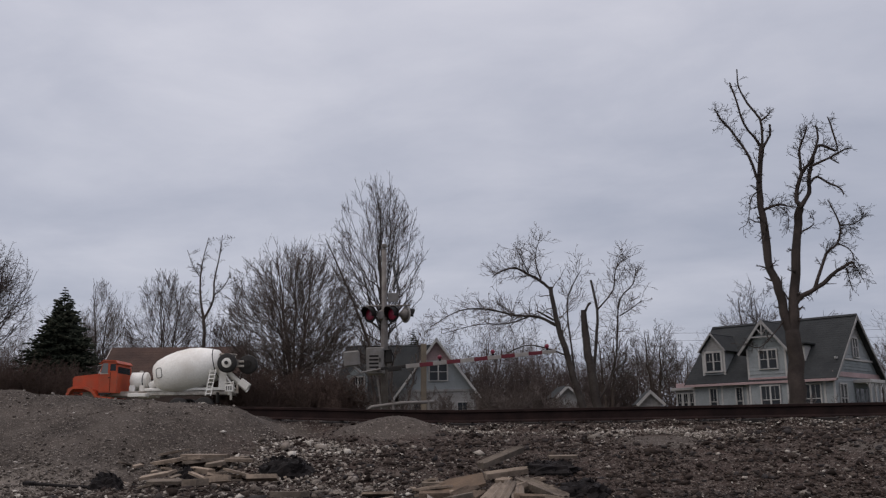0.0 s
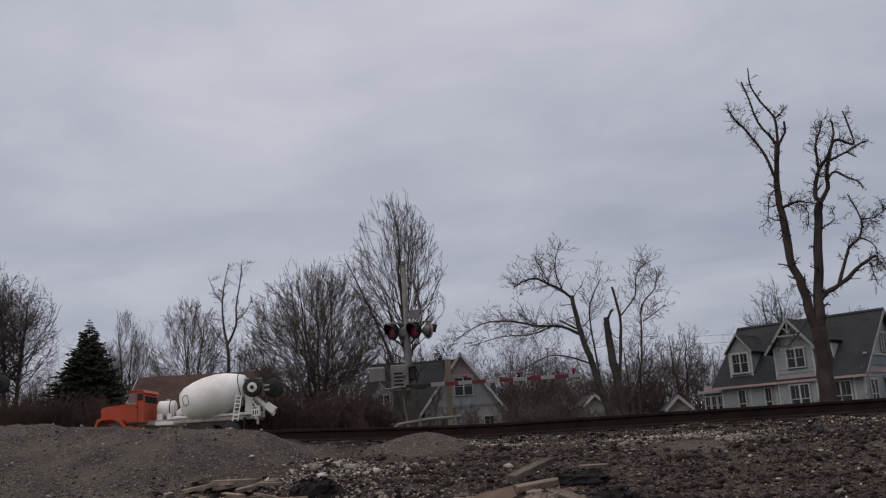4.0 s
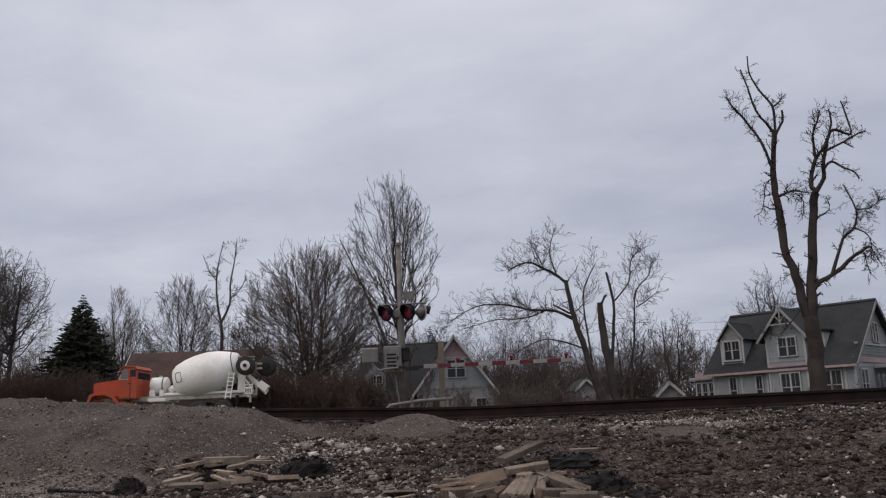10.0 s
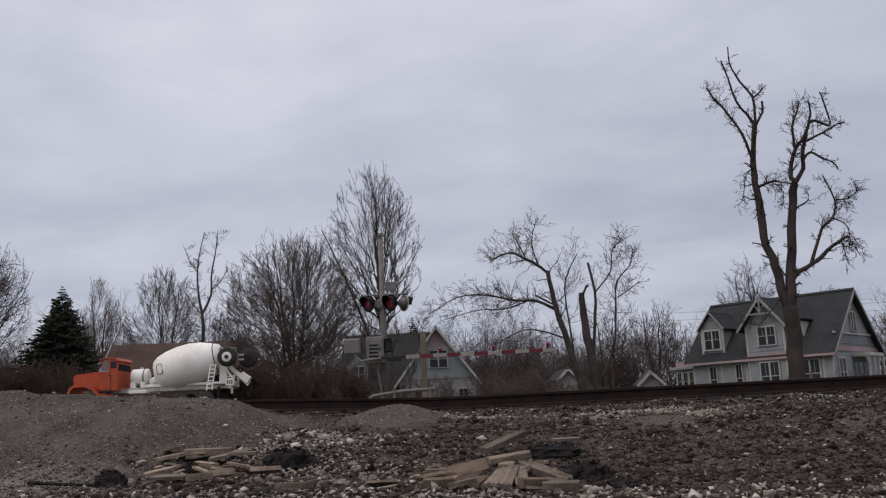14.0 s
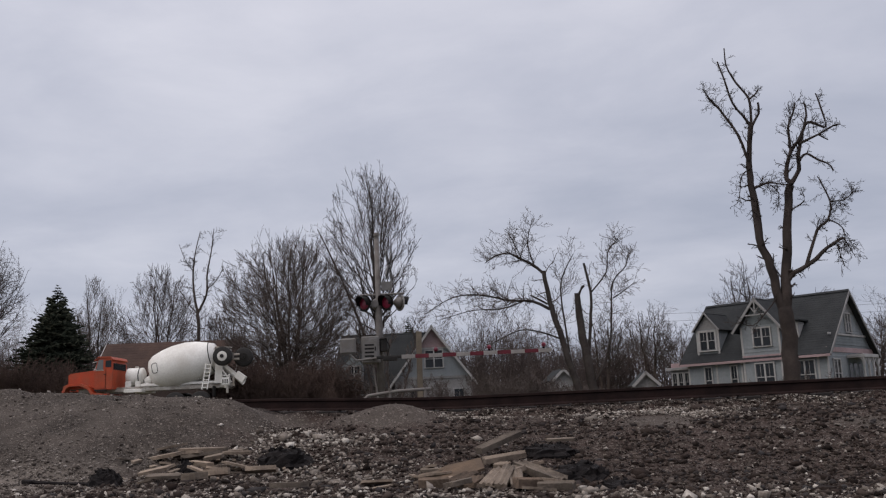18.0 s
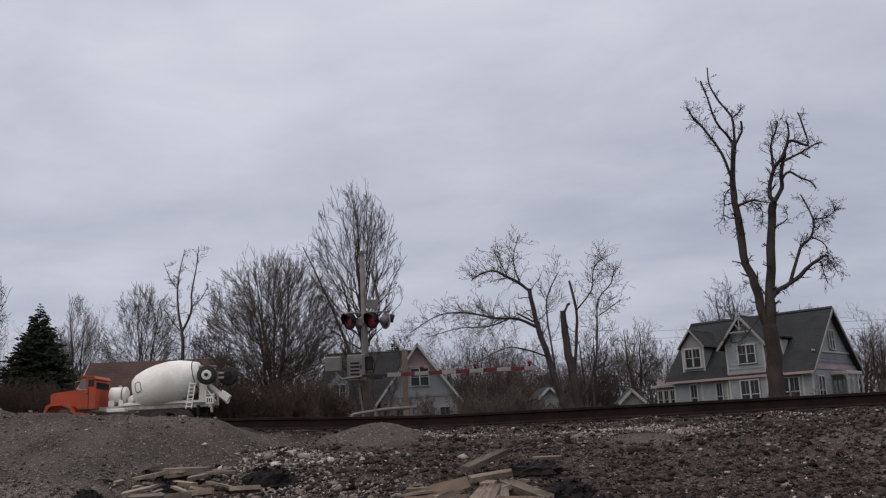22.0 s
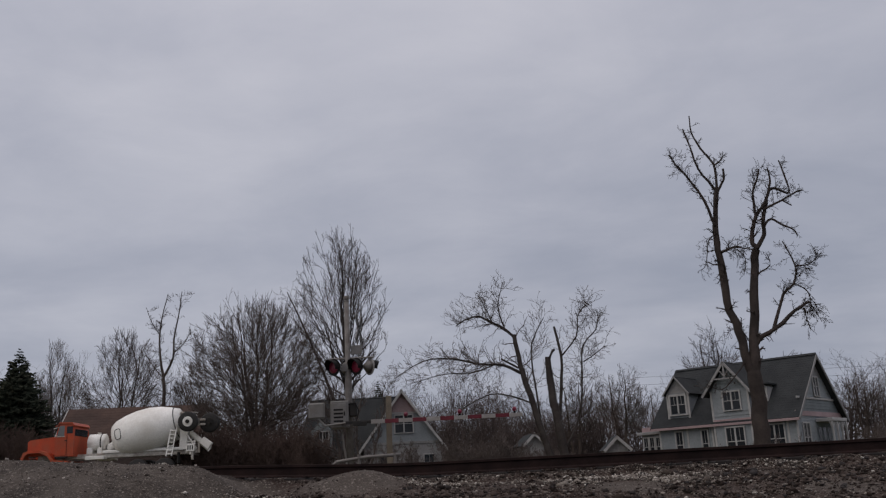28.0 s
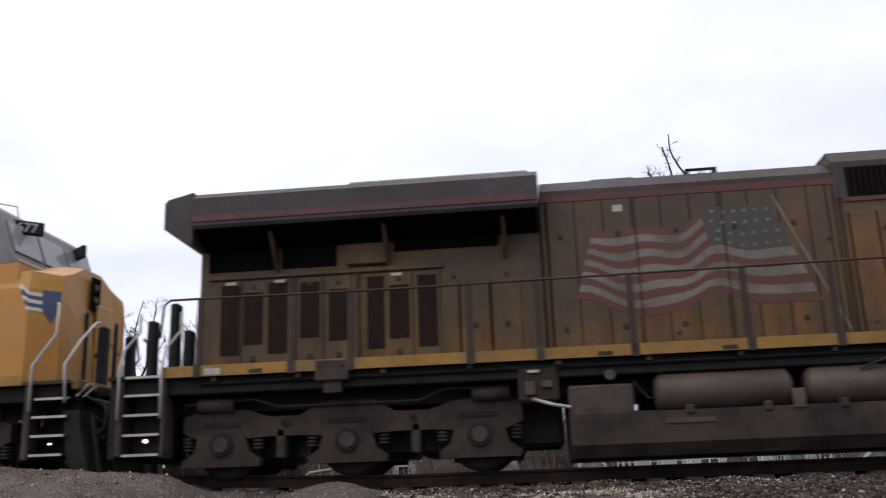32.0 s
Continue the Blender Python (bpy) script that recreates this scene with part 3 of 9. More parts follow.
def stones(name, places, sizes, material, label, seed, sink=0.25):
    """A mass of angular stones lying on the ground."""
    r = np.random.default_rng(seed)
    n = len(places)
    v = np.repeat(ICO_V[None], n, 0) * (1 + r.uniform(-0.5, 0.5, (n, 7, 3)))
    v *= np.stack([r.uniform(0.9, 1.7, n), r.uniform(0.7, 1.25, n), r.uniform(0.55, 1.0, n)], 1)[:, None, :]
    a, c = r.uniform(0, 6.28, n), r.uniform(-1.2, 1.2, n)
    ca, sa, cb, sb = np.cos(a), np.sin(a), np.cos(c), np.sin(c)
    rot = np.zeros((n, 3, 3))
    rot[:, 0, 0], rot[:, 0, 1], rot[:, 0, 2] = ca, -sa * cb, sa * sb
    rot[:, 1, 0], rot[:, 1, 1], rot[:, 1, 2] = sa, ca * cb, -ca * sb
    rot[:, 2, 1], rot[:, 2, 2] = sb, cb
    v = np.einsum("nij,nkj->nki", rot, v) * np.asarray(sizes)[:, None, None]
    base = np.array([(x, y, rough_z(x, y)) for x, y in places])
    base[:, 2] += np.asarray(sizes) * (0.6 - sink)
    v += base[:, None, :]
    f = (ICO_F[None] + (np.arange(n) * 7)[:, None, None]).reshape(-1, 3)
    return tagged(new(name, array_mesh(name, v.reshape(-1, 3), f, material)), label, "gravel", kind="stuff")


def scatter(n, x0, x1, y0, y1, keep, seed):
    r = np.random.default_rng(seed)
    out = []
    while len(out) < n:
        x, y = r.uniform(x0, x1), r.uniform(y0, y1)
        if r.random() < keep(x, y):
            out.append((x, y))
    return out


def blob(x, y, cx, cy, rx, ry):
    return math.exp(-((x - cx) / rx) ** 2 - ((y - cy) / ry) ** 2)


def ramp_edge(x, y):
    near = max(0.0, 12.8 - y)
    return ss(-4.15 - 0.1 * near, -4.9 - 0.3 * near, x)


def patchy(x, y, lo, hi, scale, seed):
    """Loose patches: 0 where the dirt lies bare, 1 where stone lies thick."""
    return ss(lo, hi, noise.noise((x * scale, y * scale * 1.6, seed)))


def bare(x, y):
    return (1.3 * blob(x, y, -3.15, 13.2, 0.95, 0.75) + 1.1 * blob(x, y, 0.75, 12.5, 0.55, 0.5) + 0.5 * blob(x, y, -0.9, 12.9, 0.6, 0.3)
            + 0.5 * blob(x, y, 3.3, 12.0, 0.7, 0.4))


def on_shoulder(x, y):
    d = (1 - ramp_edge(x, y)) * (0.25 + 0.75 * patchy(x, y, -0.35, 0.15, 1.3, 2.0)) * (1 - 0.2 * ss(13.5, 13.8, y))
    return max(0.0, d - bare(x, y))


def pale_zone(x, y):
    z = 0.02 + 1.3 * blob(x, y, -4.3, 11.9, 0.65, 0.8) + 0.6 * blob(x, y, -3.4, 12.0, 0.5, 0.5) + 0.5 * blob(x, y, -3.2, 10.3, 1.5, 0.7) + 0.30 * ss(9.2, 8.3, y)
    return max(0.0, min(1.0, z) * (1 - 0.92 * ramp_edge(x, y)) * (0.3 + 0.7 * patchy(x, y, -0.3, 0.2, 2.3, 6.0)) - 0.9 * blob(x, y, -3.15, 13.25, 0.8, 0.6))


def chip_zone(x, y):
    z = 0.9 * blob(x, y, -4.35, 12.3, 0.4, 0.6) + 1.3 * blob(x, y, -2.0, 13.35, 0.75, 0.22) + 1.4 * blob(x, y, 0.95, 13.0, 0.75, 0.5) + 0.5 * blob(x, y, -0.1, 13.2, 0.6, 0.2) + 0.8 * blob(x, y, 2.9, 13.5, 0.8, 0.15)
    return max(0.0, min(1.0, z) * (0.25 + 0.75 * patchy(x, y, -0.3, 0.2, 3.1, 9.0)) - 0.9 * blob(x, y, -3.15, 13.25, 0.8, 0.6) - blob(x, y, 0.75, 12.5, 0.4, 0.35))


rs = np.random.default_rng(5)
dark = scatter(23600, -6.5, 7.0, 7.0, 13.56, on_shoulder, 11)
stones("ballast", dark, rs.gamma(1.6, 0.011, len(dark)) + 0.008, M_BALLAST, "dark brown crushed stone ballast beside the rail", 12, 0.45)
grit = scatter(42000, -6.5, 7.0, 7.0, 13.56, lambda x, y: (1 - ramp_edge(x, y)) * (1 - 0.7 * min(1.0, bare(x, y))), 19)
stones("grit", grit, rs.gamma(1.3, 0.0042, len(grit)) + 0.004, M_BALLAST, "fine dark grit and crumbs of earth", 20, 0.3)
pale = scatter(10500, -6.5, 7.0, 7.0, 13.56, pale_zone, 13)
stones("pale_stones", pale, rs.gamma(1.3, 0.0095, len(pale)) + 0.007, M_PALE, "pale limestone chips strewn over the ballast", 14, 0.25)
chips = scatter(7600, -5.0, 5.0, 12.3, 13.56, chip_zone, 21)
stones("stone_chips", chips, rs.gamma(1.4, 0.0052, len(chips)) + 0.006, M_PALE, "small pale chips spilt below the rail", 22, 0.2)
fine = scatter(60000, -13.0, -4.3, 7.4, 13.0, lambda x, y: (0.15 + 0.85 * ss(11.6, 9.4, y)) * (0.35 + 0.65 * patchy(x, y, -0.3, 0.3, 1.1, 8.0)) * ramp_edge(x, y), 15)
stones("ramp_gravel", fine, rs.gamma(1.15, 0.0052, len(fine)) + 0.0032, M_GRAVEL, "fine grey gravel pressed into the dirt ramp", 16)
between = scatter(1500, -5.4, 7.0, 14.3, 16.3, lambda x, y: 1.0, 17)
stones("track_ballast", between, rs.gamma(5, 0.006, len(between)) + 0.012, M_BALLAST, "dark ballast between the rails", 18)

# larger broken rocks lie singly on the slope
rk = random.Random(61)
rock_meshes = []
for k in range(8):
    f_ = F()
    n_ = 7
    vs_ = [(rk.uniform(-0.2, 0.2), rk.uniform(-0.2, 0.2), rk.uniform(0.45, 0.7))]
    for h_, w_ in ((0.28, 0.75), (-0.2, 1.0)):
        vs_ += [(w_ * rk.uniform(0.7, 1.2) * math.cos(6.283 * i / n_), 0.75 * w_ * rk.uniform(0.7, 1.2) * math.sin(6.283 * i / n_), h_ + rk.uniform(-0.12, 0.12)) for i in range(n_)]
    f_.add(vs_, [(0, 1 + i, 1 + (i + 1) % n_) for i in range(n_)] + [(1 + i, 1 + n_ + i, 1 + n_ + (i + 1) % n_, 1 + (i + 1) % n_) for i in range(n_)])
    rock_meshes.append(f_)
rock_pale = [mesh_of("rock", f_, M_ROCK) for f_ in rock_meshes]
rock_dark = [mesh_of("rock", f_, M_ROCKD) for f_ in rock_meshes]
spots = scatter(46, -4.4, -2.2, 8.6, 11.6, lambda x, y: 0.3 + blob(x, y, -3.1, 9.8, 0.8, 0.9), 62)
spots += scatter(60, -4.4, 6.0, 7.6, 13.4, lambda x, y: max(0.0, 0.5 - bare(x, y)), 63)
spots += scatter(16, 2.2, 3.6, 10.6, 12.0, lambda x, y: 1.0, 64)
for k, (x, y) in enumerate(spots):
    size = rk.uniform(0.035, 0.075) if k < 46 else rk.uniform(0.02, 0.055)
    rock = new("rock", (rock_dark if 46 <= k < 106 and k % 3 else rock_pale)[rk.randrange(8)])
    rock.parent = ground
    rock.matrix_basis = pose(x, y, rough_z(x, y) + size * 0.12, rk.uniform(-20, 20), rk.uniform(-20, 20), rk.uniform(0, 360)) @ Matrix.Diagonal((size, size * rk.uniform(0.8, 1.2), size * rk.uniform(0.7, 1.1), 1))


# ---- railway track ----
def rail_rise(x):
    """The line climbs a hand's width towards the crossing."""
    return 0.125 * ss(-1.9, -6.4, x)


def rail_form():
    prof = [(-0.075, -0.19), (0.075, -0.19), (0.075, -0.178), (0.012, -0.155), (0.010, -0.052), (0.036, -0.038), (0.036, -0.004), (0.030, 0.0),
            (-0.030, 0.0), (-0.036, -0.004), (-0.036, -0.038), (-0.010, -0.052), (-0.012, -0.155), (-0.075, -0.178)]
    xs = [-600, -30] + [-7 + 0.4 * k for k in range(15)] + [30, 400]
    n = len(prof)
    vs = [(x, p, q + rail_rise(x)) for x in xs for p, q in prof]
    fs = [(k * n + i, k * n + (i + 1) % n, (k + 1) * n + (i + 1) % n, (k + 1) * n + i) for k in range(len(xs) - 1) for i in range(n)]
    return F().add(vs, fs + [tuple(range(n)), tuple(range(len(vs) - 1, len(vs) - n - 1, -1))])


def head_form():
    f = F()
    xs = [-600, -30] + [-7 + 0.4 * k for k in range(15)] + [30, 400]
    vs = [(x, p, q + rail_rise(x)) for x in xs for p, q in ((-0.026, -0.002), (0.026, -0.002), (0.026, 0.0015), (-0.026, 0.0015))]
    return f.add(vs, [(k * 4 + i, k * 4 + (i + 1) % 4, k * 4 + 4 + (i + 1) % 4, k * 4 + 4 + i) for k in range(len(xs) - 1) for i in range(4)])


track = thing("railway_track", pose(0, TRACK_Y, 0), "single railway track of rusty rails on dark timber sleepers", "railway track", kind="structure")
for side in (-0.7525, 0.7525):
    rail = part("rail", rail_form(), M_RAIL, track, "rust-brown steel rail with a worn head", at=pose(0, side, 0))
    part("rail_head", head_form(), M_RAILTOP, rail, "polished running surface")
rt_ = random.Random(4)
tie_mesh = mesh_of("sleeper", F().box(-0.115, -1.3, -0.40, 0.115, 1.3, -0.205, 0.012), M_TIE)
plate_mesh = mesh_of("tie_plate", F().box(-0.1, -0.17, -0.206, 0.1, 0.17, -0.188, 0.004), M_RAIL)
for i in range(-70, 60):
    tie = new("sleeper", tie_mesh)
    tie.parent = track
    tx = i * 0.53 + rt_.uniform(-0.03, 0.03)
    tie.matrix_basis = pose(tx, rt_.uniform(-0.06, 0.06), rail_rise(tx), 0, 0, rt_.uniform(-1.5, 1.5))
    if -24 < i < 14:
        for sy in (-0.7525, 0.7525):
            pl = new("tie_plate", plate_mesh)
            pl.parent, pl.matrix_basis = tie, pose(0, sy, 0)
for sx in (-1, 1):
    far = F()
    for i in range(60, 600):
        far.box(sx * (i + 6) * 0.53 - 0.11, -1.3, -0.4, sx * (i + 6) * 0.53 + 0.11, 1.3, -0.205)
    tagged(part("sleepers", far, M_TIE, track), kind="stuff")


# ---- bare trees ----
class Boughs:
    """Branches as centre lines; those of one length are swept into tubes together."""

    def __init__(self):
        self.lines = {}

    def add(self, pts, radii, sides):
        self.lines.setdefault((len(pts), sides), []).append((pts, radii))

    def mesh(self, name, material):
        vs, fs, o = [], [], 0
        for (n, k), rows in self.lines.items():
            p = np.array([r[0] for r in rows], float)
            rad = np.array([r[1] for r in rows], float)
            t = np.gradient(p, axis=1)
            t /= np.linalg.norm(t, axis=2, keepdims=True) + 1e-9
            mean = t.mean(1, keepdims=True)
            ref = np.where(np.abs(mean[..., 2:3]) < 0.8, np.array([0, 0, 1.0]), np.array([1.0, 0, 0]))
            s = np.cross(t, np.broadcast_to(ref, t.shape))
            s /= np.linalg.norm(s, axis=2, keepdims=True) + 1e-9
            u = np.cross(s, t)
            a = np.arange(k) * 2 * math.pi / k
            ring = p[:, :, None] + (s[:, :, None] * np.cos(a)[None, None, :, None] + u[:, :, None] * np.sin(a)[None, None, :, None]) * rad[:, :, None, None]
            m = len(rows)
            vs.append(ring.reshape(-1, 3))
            base = (np.arange(m) * n * k)[:, None, None] + (np.arange(n - 1) * k)[None, :, None]
            q, q1 = np.arange(k)[None, None, :], ((np.arange(k) + 1) % k)[None, None, :]
            fs.append((np.stack([base + q, base + q1, base + k + q1, base + k + q], -1)).reshape(-1, 4) + o)
            o += m * n * k
        me = array_mesh(name, np.concatenate(vs), np.concatenate(fs), material)
        me.polygons.foreach_set("use_smooth", [True] * len(me.polygons))
        return me


def rnd_dir(r):
    while True:
        v = (r.uniform(-1, 1), r.uniform(-1, 1), r.uniform(-1, 1))
        l = v[0] ** 2 + v[1] ** 2 + v[2] ** 2
        if 0.05 < l < 1:
            l = l ** 0.5
            return (v[0] / l, v[1] / l, v[2] / l)


def unit(v):
    l = math.sqrt(v[0] ** 2 + v[1] ** 2 + v[2] ** 2) + 1e-9
    return (v[0] / l, v[1] / l, v[2] / l)


def bough(r, start, d, length, rad, steps, wig, up):
    """One wandering centre line and its tapering radii."""
    pts, radii, p = [start], [rad], start
    for i in range(steps):
        w = rnd_dir(r)
        d = unit((d[0] + w[0] * wig, d[1] + w[1] * wig, d[2] + w[2] * wig + up))
        s = length / steps
        p = (p[0] + d[0] * s, p[1] + d[1] * s, p[2] + d[2] * s)
        pts.append(p)
        radii.append(rad * (1 - 0.62 * (i + 1) / steps))
    return pts, radii, d


def sprout(r, wood, twigs, pts, radii, level, plan, env=None, lite=False):
    """Side branches along a centre line, and theirs in turn."""
    if level >= len(plan):
        return
    n, lo, ang, ratio, wig, up = plan[level]
    span = sum(math.dist(pts[i], pts[i + 1]) for i in range(len(pts) - 1))
    count = max(1, int(n * r.uniform(0.75, 1.25) + 0.5))
    for c in range(count):
        f = lo + (1 - lo) * (c + r.uniform(0.1, 0.95)) / count
        k = min(len(pts) - 2, int(f * (len(pts) - 1)))
        g2 = f * (len(pts) - 1) - k
        a, b = pts[k], pts[k + 1]
        start = tuple(a[i] + (b[i] - a[i]) * g2 for i in range(3))
        d = unit(tuple(b[i] - a[i] for i in range(3)))
        w = rnd_dir(r)
        dot = sum(w[i] * d[i] for i in range(3))
        side = unit(tuple(w[i] - d[i] * dot for i in range(3)))
        th = radians(ang * r.uniform(0.65, 1.3))
        nd = unit(tuple(d[i] * math.cos(th) + side[i] * math.sin(th) for i in range(3)))
        length = span * ratio * r.uniform(0.6, 1.2) * (1.15 - 0.5 * f)
        rad = max(0.0112, (radii[k] + (radii[k + 1] - radii[k]) * g2) * r.uniform(0.45, 0.7))
        if env:
            # branches stay within the crown's outline
            for _ in range(3):
                e = [(start[i] + nd[i] * length - env[i]) / env[3 + i] for i in range(3)]
                if e[0] ** 2 + e[1] ** 2 + e[2] ** 2 > env[6] * r.uniform(0.8, 1.25):
                    length *= 0.6
            if length < 0.12:
                continue
        last = level == len(plan) - 1
        near_last = level == len(plan) - 2
        steps = (1 if last else 2 if near_last else 3) if lite else (2 if last else 3 if near_last else 4)
        p2, r2, _ = bough(r, start, nd, length, rad, steps, wig, up)
        (twigs if rad < 0.028 or last else wood).add(p2, r2, 3 if (lite or last or rad < 0.02) else 5)
        sprout(r, wood, twigs, p2, r2, level + 1, plan, env, lite)


def tree_parts(root, wood, twigs, bark, twig_mat, twig_label=""):
    for name, b, m in (("trunk", wood, bark), ("crown", twigs, twig_mat)):
        if b.lines:
            ob = new(name, b.mesh(name, m))
            ob.parent = root
    return root


def bare_tree(x, y, height, rad, seed, plan, label, stems=1, lean=0.15, trunk=0.45, bark=None, twig_mat=None, name="bare_tree", wig=0.12, env=None):
    """env: half-widths of the crown in x and y, its lower and upper height, and its sideways shift."""
    r = random.Random(seed)
    wood, twigs = Boughs(), Boughs()
    if env:
        hx, hy, lo, hi, dx_ = env
        env = (dx_, 0.0, (lo + hi) / 2, hx, hy, (hi - lo) / 2, 1.0)
    for s in range(stems):
        a = 6.28 * s / max(1, stems) + r.uniform(0, 1)
        sp = lean * (r.uniform(0.6, 1.3) if stems > 1 else 0.3)
        d = unit((math.cos(a) * sp, math.sin(a) * sp, 1))
        off = 0.0 if stems == 1 else rad * 0.7
        pts, radii, d = bough(r, (math.cos(a) * off, math.sin(a) * off, -0.25), d, height * trunk, rad, 6, wig, 0.05)
        # the leader carries on into the crown
        p2, r2, _ = bough(r, pts[-1], d, height * (1 - trunk), radii[-1] * 1.0, 7, wig * 1.3, 0.08)
        line, rr = pts + p2[1:], [rad * (1 - 0.9 * i / (len(pts) + len(p2) - 2)) for i in range(len(pts) + len(p2) - 1)]
        rr[0] *= 1.25
        wood.add(line, rr, 8)
        sprout(r, wood, twigs, line, rr, 0, plan, env)
    root = thing(name, pose(x, y, ground_z(x, y)), label, "tree", "bare winter trees")
    return tree_parts(root, wood, twigs, bark or M_BARK, twig_mat or M_TWIG)


# plan rows: how many, from where on, angle, length ratio, wander, upward pull
OPEN = [(7, 0.2, 42, 0.42, 0.2, 0.04), (6, 0.2, 40, 0.45, 0.25, 0.03), (4, 0.25, 40, 0.5, 0.3, 0.02)]
UPSWEPT = [(8, 0.28, 26, 0.40, 0.12, 0.10), (6, 0.2, 28, 0.46, 0.15, 0.10), (4, 0.2, 30, 0.52, 0.18, 0.08)]
THICK = [(8, 0.3, 26, 0.38, 0.12, 0.10), (6, 0.2, 28, 0.46, 0.16, 0.09), (5, 0.15, 32, 0.52, 0.2, 0.07)]
FANNED = [(7, 0.35, 28, 0.40, 0.12, 0.07), (5, 0.3, 30, 0.46, 0.16, 0.06), (4, 0.2, 34, 0.5, 0.2, 0.05)]
SLIM = [(16, 0.30, 30, 0.20, 0.2, 0.14), (6, 0.2, 34, 0.45, 0.22, 0.08), (5, 0.25, 36, 0.5, 0.25, 0.06)]


def crown_tree(x, y, rad, seed, label, crown, limbs, plan, fork=0.25, bark=None, twig_mat=None, droop=0.0, stems=1, top=0.3, stout=1.0, bend=0.042):
    """A bare tree whose limbs fan out to fill a rounded crown: half-widths, lower and upper height, sideways shift."""
    r = random.Random(seed)
    wood, twigs = Boughs(), Boughs()
    hx, hy, lo, hi, dx = crown
    cz, hz = (lo + hi) / 2, (hi - lo) / 2
    env = (dx, 0.0, cz, hx, hy, hz, 1.0)
    trunks = []
    for s in range(stems):
        a = 6.28 * s / stems + r.uniform(0, 1)
        bx, by = (0, 0) if stems == 1 else (math.cos(a) * rad * 1.2, math.sin(a) * rad * 1.2)
        ex, ey = dx * 0.6 + (0 if stems == 1 else math.cos(a) * hx * 0.3), 0 if stems == 1 else math.sin(a) * hy * 0.3
        n = 9
        line = []
        for i in range(n + 1):
            f = i / n
            j = 0.02 * hi * min(1, f * 3)
            line.append((bx + (ex - bx) * f ** 1.3 + r.uniform(-j, j) * 0.5, by + (ey - by) * f ** 1.3 + r.uniform(-j, j) * 0.5, -0.3 + (hi * (1 - top * 0.5) + 0.3) * f))
        radii = [rad * (1 - 0.88 * i / n) * (1.3 if i == 0 else 1) for i in range(n + 1)]
        wood.add(line, radii, 9)
        trunks.append((line, radii))
    for k in range(limbs):
        line, radii = trunks[k % stems]
        a = r.uniform(0, 6.28)
        e = math.asin(r.uniform(-0.55, 1.0))
        q = r.uniform(0.88, 1.04)
        target = (dx + math.cos(a) * math.cos(e) * hx * q, math.sin(a) * math.cos(e) * hy * q, cz + math.sin(e) * hz * q)
        f = fork + (0.92 - fork) * max(0.0, min(1.0, (target[2] - lo) / (hi - lo))) * r.uniform(0.45, 0.85)
        i0 = min(len(line) - 2, int(f * (len(line) - 1)))
        g3 = f * (len(line) - 1) - i0
        st = tuple(line[i0][i] + (line[i0 + 1][i] - line[i0][i]) * g3 for i in range(3))
        if st[2] > target[2] + 1.0:
            st = line[max(1, int(fork * (len(line) - 1)))]
        r0 = max(0.016, (radii[i0] + (radii[i0 + 1] - radii[i0]) * g3) * stout * r.uniform(0.24, 0.38))
        dist = math.dist(st, target)
        mid = tuple(st[i] + (target[i] - st[i]) * 0.5 + ((0, 0, -0.10 + droop)[i]) * dist for i in range(3))
        pts, rr, n = [], [], 7
        for i in range(n + 1):
            t = i / n
            j = bend * dist * (1 if 0 < i else 0)
            pts.append(tuple((1 - t) ** 2 * st[m] + 2 * t * (1 - t) * mid[m] + t * t * target[m] + r.uniform(-j, j) for m in range(3)))
            rr.append(r0 + (0.012 - r0) * t)
        wood.add(pts, rr, 5)
        sprout(r, wood, twigs, pts, rr, 0, plan, env)
    root = thing("bare_tree", pose(x, y, ground_z(x, y)), label, "tree", "bare winter trees")
    return tree_parts(root, wood, twigs, bark or M_BARK, twig_mat or M_TWIG)


def limb(tree, r, pts, r0, r1, sides=7, fork=None, twig=None):
    """A limb along its bends, rounded off between them; y wanders a little. twig: (count, length, droop)."""
    wood, twigs = tree
    y, line = 0.0, []
    ctrl = [Vector((p[0], p[2] if len(p) > 2 else 0, p[1])) for p in pts]
    n = len(ctrl) - 1
    for i in range(n):
        p0, p1, p2, p3 = ctrl[max(0, i - 1)], ctrl[i], ctrl[i + 1], ctrl[min(n, i + 2)]
        for k in range(3):
            t = k / 3
            q = 0.5 * ((2 * p1) + (p2 - p0) * t + (2 * p0 - 5 * p1 + 4 * p2 - p3) * t * t + (3 * p1 - p0 - 3 * p2 + p3) * t ** 3)
            j = 0.25 * (r0 + (r1 - r0) * (i + t) / n) if (i or k) else 0
            line.append((q.x + r.uniform(-j, j), q.y + r.uniform(-j, j), q.z + r.uniform(-j, j)))
    line.append(tuple(ctrl[-1]))
    m = len(line) - 1
    radii = [(r0 + (r1 - r0) * i / m) * r.uniform(0.92, 1.08) for i in range(m + 1)]
    wood.add(line, radii, sides)
    if twig:
        count, length, droop = twig
        for _ in range(count):
            f = r.uniform(0.2, 1.0)
            k = min(m - 1, int(f * m))
            d = unit(tuple(line[k + 1][i] - line[k][i] for i in range(3)))
            w = rnd_dir(r)
            nd = unit((d[0] * 0.5 + w[0] * 0.8, d[1] * 0.5 + w[1] * 0.8, d[2] * 0.5 + w[2] * 0.8 + 0.15))
            p2, q2, _ = bough(r, line[k], nd, length * r.uniform(0.4, 1.2), max(0.009, radii[k] * 0.26), 4, 0.5, droop)
            twigs.add(p2, [max(0.006, v) for v in q2], 4)
            sprout(r, twigs, twigs, p2, [max(0.007, v) for v in q2], 0, [(4, 0.2, 45, 0.45, 0.4, droop), (2, 0.3, 45, 0.5, 0.4, droop)])
    return line


